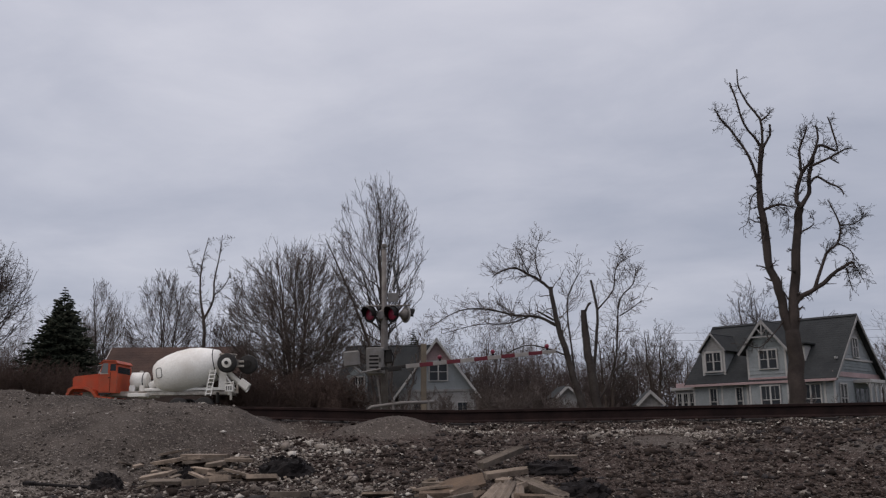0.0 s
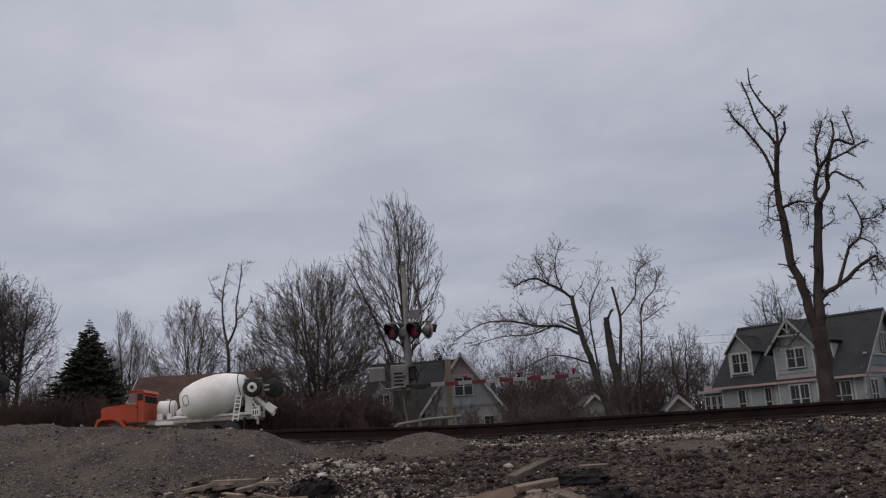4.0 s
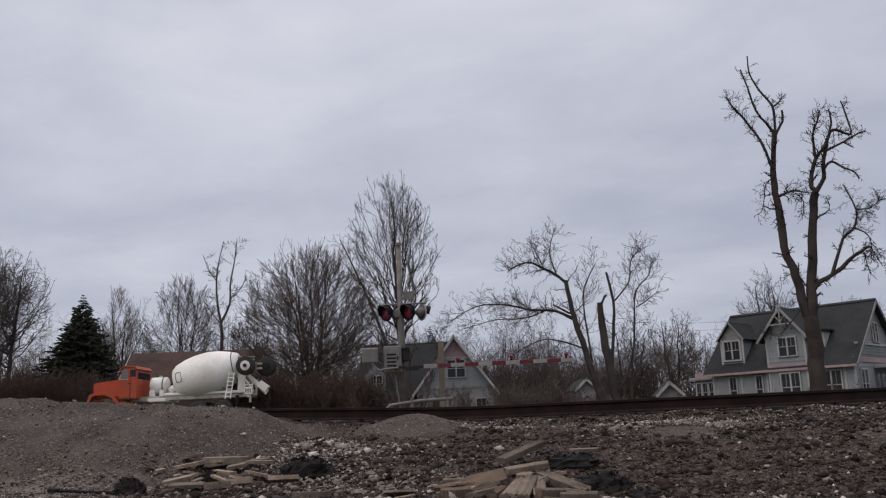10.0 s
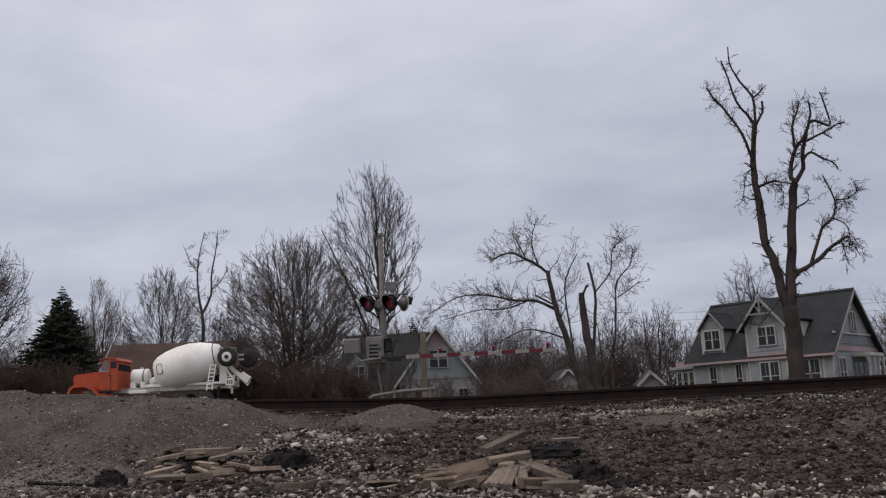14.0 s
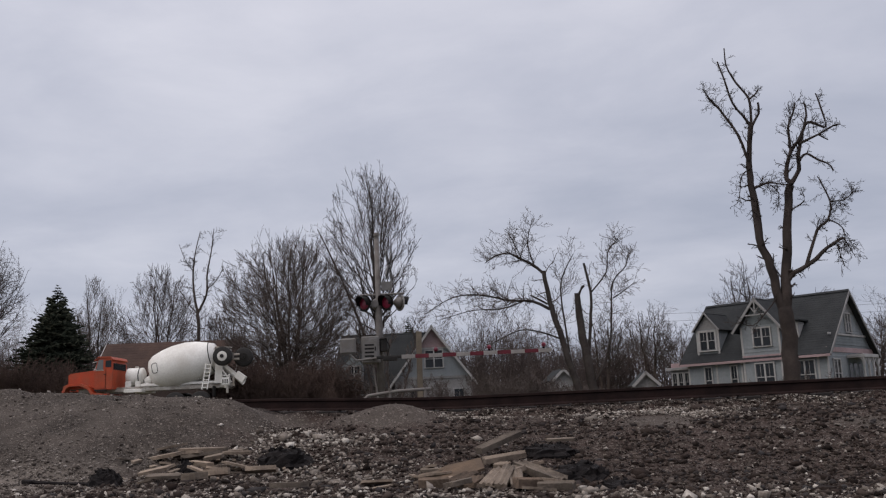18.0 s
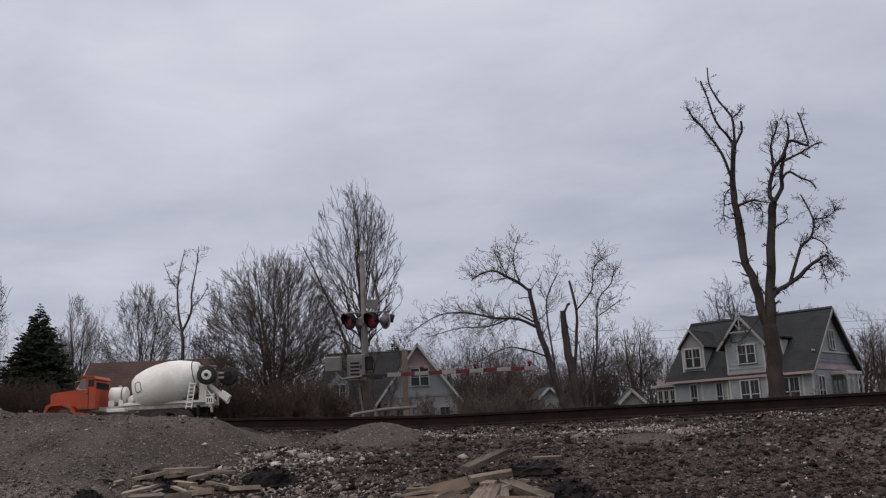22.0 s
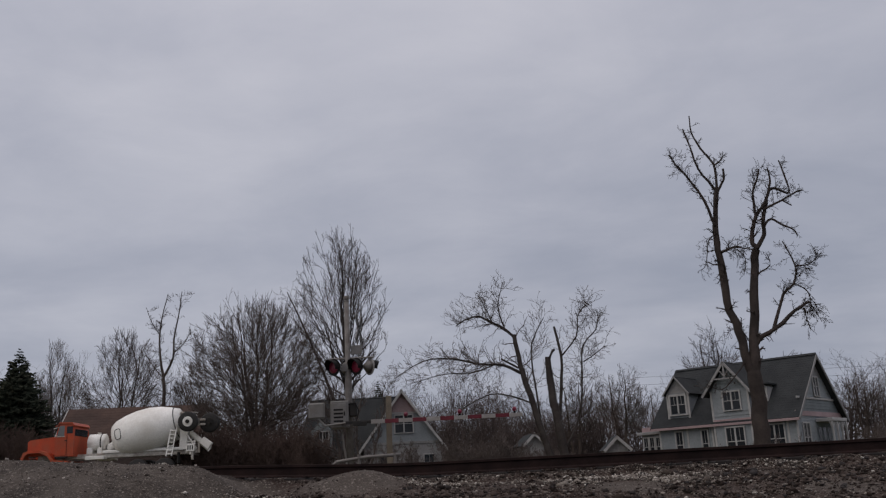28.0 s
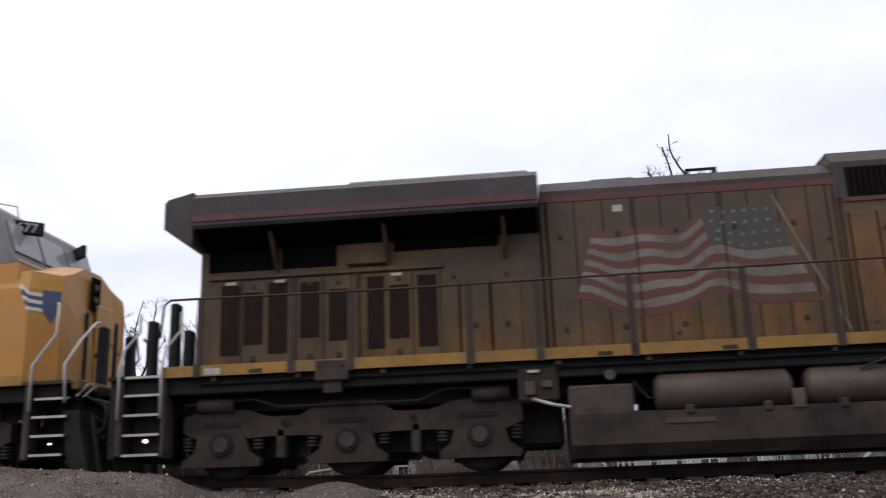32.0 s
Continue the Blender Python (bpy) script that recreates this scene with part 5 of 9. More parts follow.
def slab(f, quad, thick):
    """A sloping slab from four corners of its upper face."""
    q = [Vector(p) for p in quad]
    n = (q[1] - q[0]).cross(q[3] - q[0]).normalized()
    if n.z < 0:
        n = -n
    return f.add(q + [p - n * thick for p in q], [(0, 1, 2, 3), (7, 6, 5, 4), (0, 1, 5, 4), (1, 2, 6, 5), (2, 3, 7, 6), (3, 0, 4, 7)])


def shingle_rows(parent, quad, rows, material):
    """Courses of shingles laid up a slope: quad is eave left, eave right, ridge right, ridge left."""
    a, b, c, d = [Vector(p) for p in quad]
    n = (b - a).cross(d - a).normalized()
    if n.z < 0:
        n = -n
    for i in range(rows):
        f0, f1 = i / rows, (i + 1.08) / rows if i < rows - 1 else 1
        e0, e1, g1, g0 = a.lerp(d, f0), b.lerp(c, f0), b.lerp(c, f1), a.lerp(d, f1)
        vs = [e0 + n * 0.004, e1 + n * 0.004, g1 + n * 0.004, g0 + n * 0.004, e0 + n * 0.010, e1 + n * 0.010]
        part("shingle_course", F().add(vs, [(4, 5, 2, 3), (0, 1, 5, 4), (0, 4, 3), (1, 2, 5), (0, 3, 2, 1)]), material, parent)


def blue_house():
    """Cottage of blue-grey boards and pink bands, seen at its corner: long eaves side and gable end."""
    L_, W_, H, R = 8.5, 7.5, 3.05, 6.62
    h = thing("blue_house", pose(5.587, 57.858, -0.62, 0, 0, -33.5), "blue-grey cottage with pink bands, white trim and steep dark roof", "house", "houses")
    walls = F()
    walls.box(0, 0, -0.4, L_, 0.2, H)
    walls.box(0, W_ - 0.2, -0.4, L_, W_, H)
    walls.box(0, 0.2, -0.4, 0.2, W_ - 0.2, H)
    walls.box(L_ - 0.2, 0.2, -0.4, L_, W_ - 0.2, H)
    wall = part("wall", walls, M_BLUE, h, "blue-grey boarded wall")
    for g0, g1 in ((0.01, 0.2), (L_ - 0.2, L_ - 0.01)):
        gab = part("gable_wall", F().prism([(0.02, H), (W_ - 0.02, H), (W_ / 2, R - 0.12)], "x", g0, g1), M_BLUED, h, "grey shingled gable")
    courses(wall, 0, L_, 0.3, H - 0.28, 0, -1, M_BLUE, step=0.34)
    courses(wall, 0.0, W_, 0.3, H - 0.28, L_, 1, M_BLUE, axis="x", step=0.34)
    band = F().box(-0.03, -0.05, H - 0.26, L_ + 0.05, 0.0, H + 0.02, 0.01)
    part("frieze_board", band, M_PINK, h, "faded pink board under the eaves")
    part("gable_band", F().box(L_, -0.05, H - 0.12, L_ + 0.06, W_ + 0.05, H + 0.16, 0.01), M_PINK, h, "faded pink band across the gable")
    part("gable_belt", F().box(L_, 0.45, H + 0.86, L_ + 0.07, W_ - 0.45, H + 0.98, 0.01), M_TRIM, h)
    rise = (R - H) / (W_ / 2)

    def clip(z):
        d = (z - H) / rise
        return d + 0.12, W_ - d - 0.12
    courses(gab, 0, 0, H + 0.33, H + 0.85, L_ - 0.01, 1, M_BLUED, axis="x", step=0.17, clip=clip)
    courses(gab, 0, 0, H + 1.0, H + 2.2, L_ - 0.01, 1, M_BLUE, axis="x", step=0.2, clip=clip)
    courses(gab, 0, 0, H + 2.2, R - 0.25, L_ - 0.01, 1, M_GREYS, axis="x", step=0.18, clip=clip)
    # roof, with a kick at the eaves
    ov = 0.45
    roof = F()
    ey, ez = -ov, H - ov * rise * 0.55
    slab(roof, [(-0.3, ey, ez), (L_ + 0.35, ey, ez), (L_ + 0.35, W_ / 2, R), (-0.3, W_ / 2, R)], 0.14)
    slab(roof, [(L_ + 0.35, W_ + ov, ez), (-0.3, W_ + ov, ez), (-0.3, W_ / 2, R), (L_ + 0.35, W_ / 2, R)], 0.14)
    rf = part("roof", roof, M_SHINGLE, h, "steep dark grey shingled roof")
    shingle_rows(rf, [(-0.3, ey, ez), (L_ + 0.35, ey, ez), (L_ + 0.35, W_ / 2, R), (-0.3, W_ / 2, R)], 26, M_SHINGLE)
    part("ridge_cap", F().prism([(W_ / 2 - 0.16, R - 0.06), (W_ / 2, R + 0.07), (W_ / 2 + 0.16, R - 0.06)], "x", -0.3, L_ + 0.35), M_SHINGLE, rf)
    for x in (L_ + 0.34, -0.35):
        for s in (0, 1):
            y0 = ey - 0.02 if s == 0 else W_ + ov + 0.02
            f = F()
            slab(f, [(x, y0, ez - 0.02), (x + 0.05, y0, ez - 0.02), (x + 0.05, W_ / 2, R - 0.02), (x, W_ / 2, R - 0.02)], 0.16)
            part("barge_board", f, M_GREYS if x > 0 else M_SHINGLE, h)
    part("fascia", F().box(-0.3, ey - 0.03, ez - 0.16, L_ + 0.35, ey, ez - 0.02, 0.005), M_PINK, h, "pink eaves board")
    window(h, W_ / 2, H + 1.12, 0.78, 1.05, L_, 1, "x", double=True)
    window(h, 1.25, 0.95, 0.95, 1.55, L_, 1, "x", double=True)
    part("corner_board", F().box(L_ - 0.02, -0.06, -0.3, L_ + 0.06, 0.12, H - 0.1, 0.01), M_TRIM, h)
    # porch at the gable end with its fretwork
    por = part("porch", F().box(L_ + 0.05, 2.9, H - 0.45, L_ + 1.0, 5.5, H - 0.25, 0.02), M_TRIM, h, "white porch with dark openings and fretted brackets")
    part("porch_recess", F().box(L_ + 0.03, 3.0, 0.2, L_ + 0.06, 5.4, H - 0.45), M_BLUED, por)
    for y in (3.35, 4.15, 4.95):
        part("porch_window", F().box(L_ + 0.062, y - 0.26, 0.7, L_ + 0.075, y + 0.26, 2.3), M_GLASS, por, "dark porch window")
    for y in (3.0, 3.8, 4.6, 5.4):
        part("porch_post", F().box(L_ + 0.88, y - 0.06, -0.3, L_ + 0.98, y + 0.06, H - 0.45, 0.01), M_TRIM, por)
        br = F()
        for s in (-1, 1):
            br.tube([(L_ + 0.93, y, H - 1.05), (L_ + 0.93, y + s * 0.2, H - 0.72), (L_ + 0.93, y + s * 0.46, H - 0.5)], 0.035, 5)
        part("porch_bracket", br, M_TRIM, por)
    rail_f = F().box(L_ + 0.90, 3.0, 0.65, L_ + 0.97, 5.4, 0.73)
    for k in range(12):
        rail_f.box(L_ + 0.92, 3.1 + k * 0.2, 0.1, L_ + 0.95, 3.14 + k * 0.2, 0.66)
    part("porch_railing", rail_f, M_TRIM, por)
    # ground-floor windows on the eaves side
    for x, w, dbl in ((1.35, 0.40, False), (3.0, 0.34, False), (7.22, 1.08, True)):
        window(h, x, 0.95, w, 1.55, 0, -1, "y", double=dbl)
    for x in (0.06, 1.9, 3.5, 6.3, 8.0):
        part("batten", F().box(x - 0.06, -0.05, -0.3, x + 0.06, 0.0, H - 0.26, 0.008), M_TRIM, h)
    # cross gable, standing proud
    cx, cw, cy = 4.93, 2.25, -0.30
    cg = part("cross_gable", F().prism([(cx - cw / 2, -0.3), (cx + cw / 2, -0.3), (cx + cw / 2, 4.75), (cx, 6.2), (cx - cw / 2, 4.75)], "y", cy, 3.6), M_BLUE, h, "blue-grey cross gable with open white truss")
    courses(cg, cx - cw / 2, cx + cw / 2, 3.2, 4.75, cy, -1, M_BLUE, step=0.22)
    courses(cg, cx - cw / 2, cx + cw / 2, 4.75, 6.0, cy, -1, M_BLUED, step=0.16, clip=lambda z: (cx - cw / 2 + (z - 4.75) * 0.76 + 0.05, cx + cw / 2 - (z - 4.75) * 0.76 - 0.05))
    part("pink_apron", F().box(cx - cw / 2 - 0.03, cy - 0.05, 2.70, cx + cw / 2 + 0.03, cy, 3.02, 0.01), M_PINK, cg, "faded pink boards below the upper window")
    for sgn in (-1, 1):
        r2 = F()
        slab(r2, [(cx + sgn * (cw / 2 + 0.42), cy - 0.38, 4.42), (cx + sgn * (cw / 2 + 0.42), 3.8, 4.42), (cx, 3.8, 6.35), (cx, cy - 0.38, 6.35)], 0.1)
        part("cross_roof", r2, M_SHINGLE, cg)
        b2 = F()
        slab(b2, [(cx + sgn * (cw / 2 + 0.45), cy - 0.43, 4.40), (cx + sgn * (cw / 2 + 0.45), cy - 0.37, 4.40), (cx, cy - 0.37, 6.36), (cx, cy - 0.43, 6.36)], 0.13)
        part("barge_board", b2, M_GREYS, cg)
        part("corner_board", F().box(cx + sgn * cw / 2 - 0.06, cy - 0.04, -0.3, cx + sgn * cw / 2 + 0.06, cy, 4.7, 0.008), M_TRIM, cg)
    tr = F().box(cx - 0.62, cy - 0.41, 5.3, cx + 0.62, cy - 0.35, 5.38)
    tr.box(cx - 0.04, cy - 0.41, 5.4, cx + 0.04, cy - 0.35, 6.3)
    for s in (-1, 1):
        tr.tube([(cx, cy - 0.38, 5.45), (cx + s * 0.3, cy - 0.38, 5.85)], 0.035, 4)
    part("gable_truss", tr, M_GREYS, cg)
    window(cg, cx + 0.12, 3.55, 0.98, 1.0, cy, -1, "y", double=True)
    window(cg, cx + 0.1, 0.95, 1.05, 1.55, cy, -1, "y", double=True)
    # the left dormer
    dx, dw, dy = 1.42, 1.36, 0.15
    dm = part("dormer", F().prism([(dx - dw / 2, 3.2), (dx + dw / 2, 3.2), (dx + dw / 2, 4.95), (dx, 5.75), (dx - dw / 2, 4.95)], "y", dy, 3.4), M_BLUE, h, "gabled roof dormer with a white-framed window")
    courses(dm, dx - dw / 2, dx + dw / 2, 4.85, 5.7, dy, -1, M_GREYS, step=0.15, clip=lambda z: (dx - dw / 2 + max(0, z - 4.95) * 0.88, dx + dw / 2 - max(0, z - 4.95) * 0.88))
    for sgn in (-1, 1):
        r2 = F()
        slab(r2, [(dx + sgn * (dw / 2 + 0.22), dy - 0.25, 4.78), (dx + sgn * (dw / 2 + 0.22), 3.6, 4.78), (dx, 3.6, 5.9), (dx, dy - 0.25, 5.9)], 0.09)
        part("dormer_roof", r2, M_SHINGLE, dm)
        b2 = F()
        slab(b2, [(dx + sgn * (dw / 2 + 0.24), dy - 0.29, 4.76), (dx + sgn * (dw / 2 + 0.24), dy - 0.24, 4.76), (dx, dy - 0.24, 5.91), (dx, dy - 0.29, 5.91)], 0.08)
        part("barge_board", b2, M_GREYS, dm)
        part("corner_board", F().box(dx + sgn * dw / 2 - 0.07, dy - 0.04, 3.2, dx + sgn * dw / 2 + 0.07, dy, 4.85, 0.008), M_TRIM, dm)
    window(dm, dx, 3.62, 0.95, 1.05, dy, -1, "y", double=True, trim=0.13)
    # small dormer beyond the tree
    part("side_dormer", F().prism([(6.3, 3.9), (6.8, 3.9), (6.8, 4.75), (6.55, 5.0), (6.3, 4.75)], "y", 0.7, 3), M_TRIM, h)
    part("side_dormer_roof", F().box(6.15, 0.45, 4.85, 7.0, 3, 4.97, 0.02), M_SHINGLE, h)
    # flat-roofed sun room
    sr = part("sun_room", F().box(-1.75, 1.0, -0.4, -0.02, 5.0, 2.62, 0.01), M_GREYS, h, "low flat-roofed sun room with a row of white windows")
    part("roof_edge", F().box(-1.98, 0.72, 2.52, 0.0, 5.2, 2.70, 0.02), M_GREYS, sr)
    part("parapet", F().box(-1.7, 0.95, 2.70, 0.0, 5.0, 2.98, 0.01), M_PINK, sr, "faded pink parapet")
    for x in (-1.48, -1.06, -0.62, -0.2):
        window(sr, x, 1.2, 0.27, 1.12, 1.0, -1, "y", trim=0.07)
    part("chimney", F().box(2.7, 4.2, 6.3, 3.0, 4.6, 6.85, 0.02), M_DARKWALL, h)
    return h


def gabled_house():
    """Grey-blue gable towards the line, pink in its peak, with a long dark roof behind."""
    h = thing("gabled_house", pose(-12.55, 69.4, -0.3, 0, 0, 9.5), "blue-grey gabled house with pink peak and white barge boards", "house", "houses")
    hw, H, R, D = 3.0, 2.9, 7.05, 9.0
    part("wall", F().box(-hw, 0, -0.4, hw, 0.2, H).box(-hw, 0.2, -0.4, -hw + 0.2, D, H).box(hw - 0.2, 0.2, -0.4, hw, D, H).box(-hw, D, -0.4, hw, D + 0.2, H), M_GREYS, h, "weathered grey wall")
    g2 = part("gable_wall", F().prism([(-hw, H), (hw, H), (0, R - 0.1)], "y", 0.01, 0.2), M_BLUE, h, "blue-grey gable with pink peak")
    rise = (R - H) / hw

    def clip(z):
        d = (z - H) / rise
        return -hw + d + 0.06, hw - d - 0.06
    courses(g2, 0, 0, H + 0.2, H + 2.3, 0, -1, M_BLUE, step=0.2, clip=clip)
    courses(g2, 0, 0, H + 2.45, R - 0.2, 0, -1, M_PINK, step=0.2, clip=clip, name="pink_board")
    courses(g2, -hw, hw, 0.2, H, 0, -1, M_GREYS, step=0.25)
    part("belt", F().box(-hw - 0.05, -0.08, H, hw + 0.05, 0, H + 0.18, 0.01), M_GREYS, h)
    part("peak_belt", F().box(-1.2, -0.07, H + 2.31, 1.2, 0, H + 2.43, 0.01), M_TRIM, h)
    roof = F()
    for s in (-1, 1):
        slab(roof, [(s * (hw + 0.4), -0.4, H - 0.45), (s * (hw + 0.4), D, H - 0.45), (0, D, R), (0, -0.4, R)], 0.14)
    rf = part("roof", roof, M_SHINGLE, h, "dark grey roof")
    for s in (-1, 1):
        b = F()
        slab(b, [(s * (hw + 0.45), -0.46, H - 0.5), (s * (hw + 0.45), -0.40, H - 0.5), (0, -0.40, R + 0.02), (0, -0.46, R + 0.02)], 0.17)
        part("barge_board", b, M_TRIM, h, "white barge board")
        shingle_rows(rf, [(s * (hw + 0.4), -0.4, H - 0.45), (s * (hw + 0.4), D, H - 0.45), (0, D, R), (0, -0.4, R)], 14, M_SHINGLE)
    window(h, 0.1, 3.8, 1.35, 1.28, 0, -1, "y", double=True, muntin=False)
    window(h, 1.95, 0.9, 0.75, 1.15, 0, -1, "y")
    window(h, -1.2, 0.9, 1.2, 1.15, 0, -1, "y", double=True)
    # the wing: ridge along the line
    wx0, wx1, wy0, wy1 = -8.2, -2.2, 1.6, 7.6
    wing = part("wing", F().box(wx0 + 0.3, wy0, -0.4, wx1, wy1, 2.6), M_GREYS, h, "weathered grey wing under a long dark roof")
    rr = F()
    slab(rr, [(wx0, wy0 - 0.4, 2.35), (wx1 + 2.2, wy0 - 0.4, 2.35), (wx1 + 2.2, 4.6, 7.0), (wx0 + 0.6, 4.6, 7.0)], 0.14)
    slab(rr, [(wx1 + 2.2, wy1 + 0.4, 2.35), (wx0, wy1 + 0.4, 2.35), (wx0 + 0.6, 4.6, 7.0), (wx1 + 2.2, 4.6, 7.0)], 0.14)
    part("wing_roof", rr, M_SHINGLE, wing)
    part("wing_gable", F().prism([(wy0, 2.6), (wy1, 2.6), (4.6, 6.5)], "x", wx0 + 0.5, wx0 + 0.7), M_GREYS, wing)
    dmr = part("wall_dormer", F().prism([(-7.3, 2.0), (-5.6, 2.0), (-5.6, 4.3), (-6.45, 5.1), (-7.3, 4.3)], "y", wy0 - 0.05, 4.0), M_BLUED, h)
    window(dmr, -6.3, 3.0, 0.9, 1.2, wy0 - 0.05, -1, "y", double=True)
    window(wing, -6.2, 0.8, 1.1, 1.1, wy0, -1, "y", double=True)
    return h


def plain_house(name, x, y, rz, w, d, H, R, wall_m, roof_m, label, trim=True, along=False, z=None):
    """A small far-off house: walls, gable or eaves to the front, roof, barge boards, windows."""
    h = thing(name, pose(x, y, ground_z(x, y) - 0.1 if z is None else z, 0, 0, rz), label, "house", "houses")
    part("wall", F().box(-w / 2, 0, -0.3, w / 2, d, H), wall_m, h)
    roof = F()
    if along:
        part("gable_wall", F().prism([(0, H), (d, H), (d / 2, R - 0.12)], "x", -w / 2, -w / 2 + 0.15).prism([(0, H), (d, H), (d / 2, R - 0.12)], "x", w / 2 - 0.15, w / 2), wall_m, h)
        slab(roof, [(-w / 2 - 0.3, -0.35, H - 0.25), (w / 2 + 0.3, -0.35, H - 0.25), (w / 2 + 0.3, d / 2, R), (-w / 2 - 0.3, d / 2, R)], 0.12)
        slab(roof, [(w / 2 + 0.3, d + 0.35, H - 0.25), (-w / 2 - 0.3, d + 0.35, H - 0.25), (-w / 2 - 0.3, d / 2, R), (w / 2 + 0.3, d / 2, R)], 0.12)
        rf = part("roof", roof, roof_m, h)
        shingle_rows(rf, [(-w / 2 - 0.3, -0.35, H - 0.25), (w / 2 + 0.3, -0.35, H - 0.25), (w / 2 + 0.3, d / 2, R), (-w / 2 - 0.3, d / 2, R)], 12, roof_m)
        for sx in (-1, 1):
            for y0 in (-0.37, d + 0.37):
                f = F()
                slab(f, [(sx * (w / 2 + 0.3), y0, H - 0.27), (sx * (w / 2 + 0.36), y0, H - 0.27), (sx * (w / 2 + 0.36), d / 2, R - 0.02), (sx * (w / 2 + 0.3), d / 2, R - 0.02)], 0.2)
                part("barge_board", f, M_TRIM if trim else wall_m, h)
    else:
        part("gable_wall", F().prism([(-w / 2, H), (w / 2, H), (0, R - 0.1)], "y", 0.01, 0.15), wall_m, h)
        for s in (-1, 1):
            slab(roof, [(s * (w / 2 + 0.25), -0.3, H - 0.2), (s * (w / 2 + 0.25), d, H - 0.2), (0, d, R), (0, -0.3, R)], 0.1)
            f = F()
            slab(f, [(s * (w / 2 + 0.28), -0.35, H - 0.22), (s * (w / 2 + 0.28), -0.3, H - 0.22), (0, -0.3, R + 0.02), (0, -0.35, R + 0.02)], 0.18)
            part("barge_board", f, M_TRIM if trim else wall_m, h)
        part("roof", roof, roof_m, h)
    return h


blue_house()
gabled_house()
plain_house("garden_shed", 3.15, 61.6, 5, 1.40, 2.4, 1.90, 2.62, M_PALEBACK, M_SHINGLE, "small pale grey garden shed with white-edged gable", z=-0.55)
plain_house("brown_roofed_house", -29.3, 58.25, 14, 9.0, 6.0, 2.5, 4.75, M_DARKWALL, M_BROWNROOF, "low house under a plain brown shingle roof", along=True)
for x, y, rz, w, H_, R_, lbl in ((-2.45, 67, 12, 1.35, 2.45, 3.12, "small grey house among the far trees"), (28.5, 74, -20, 6.0, 2.4, 4.3, "grey garage with a white-edged gable")):
    plain_house("far_house", x, y, rz, w, 5.0, H_, R_, M_GREYS, M_SHINGLE, lbl)
hp = plain_house("porch_gable", 19.9, 57.5, -10, 1.9, 2.0, 1.35, 2.25, M_GREYS, M_SHINGLE, "low white-edged gable beside the porch", z=-0.5)

wires = F()
for k, (z0, dz) in enumerate(((7.4, 0.0), (6.9, 0.0), (5.5, 0.0), (4.2, 0.0))):
    pts = [(x, 78 + k * 1.5, z0 + 0.00035 * (x - 20) ** 2 - 0.01 * x) for x in range(6, 66, 5)]
    wires.tube(pts, 0.010, 4)
solid("power_lines", wires, M_WIRE, pose(0, 0, 0), "thin black overhead power lines sagging past the house", "cables")


# ---- crossing signal ----
def flasher(parent, x, y, z, yaw, lens, label, back=None):
    """A round black target with a hooded red lamp; it looks along -y before it is turned."""
    m = pose(x, y, z, 0, 0, yaw)
    f = F().tube([(0, 0.0, 0), (0, 0.025, 0)], 0.255, 24)
    t = part("signal_target", f, back or M_BLACK, parent, label, at=m)
    part("lamp_housing", F().tube([(0, 0.027, 0), (0, 0.11, 0), (0, 0.22, 0)], [0.2, 0.16, 0.07], 16), M_GALV, t, smooth=True)
    part("lens", F().tube([(0, -0.03, 0), (0, -0.012, 0), (0, 0, 0)], [0.09, 0.16, 0.19], 18), lens, t, "glowing red lens", smooth=True)
    hood = F()
    n = 12
    for k in range(n):
        a0, a1 = math.pi * (-0.12 + 1.24 * k / n), math.pi * (-0.12 + 1.24 * (k + 1) / n)
        vs = []
        for rr in (0.198, 0.208):
            for a in (a0, a1):
                vs += [(math.cos(a) * rr, 0, math.sin(a) * rr), (math.cos(a) * rr, -0.27 * (0.5 + 0.5 * math.sin(max(0, min(math.pi, a)))), math.sin(a) * rr)]
        hood.add(vs, [(0, 1, 3, 2), (4, 6, 7, 5), (1, 5, 7, 3), (0, 2, 6, 4)])
    part("visor", hood, M_BLACK, t)
    return t


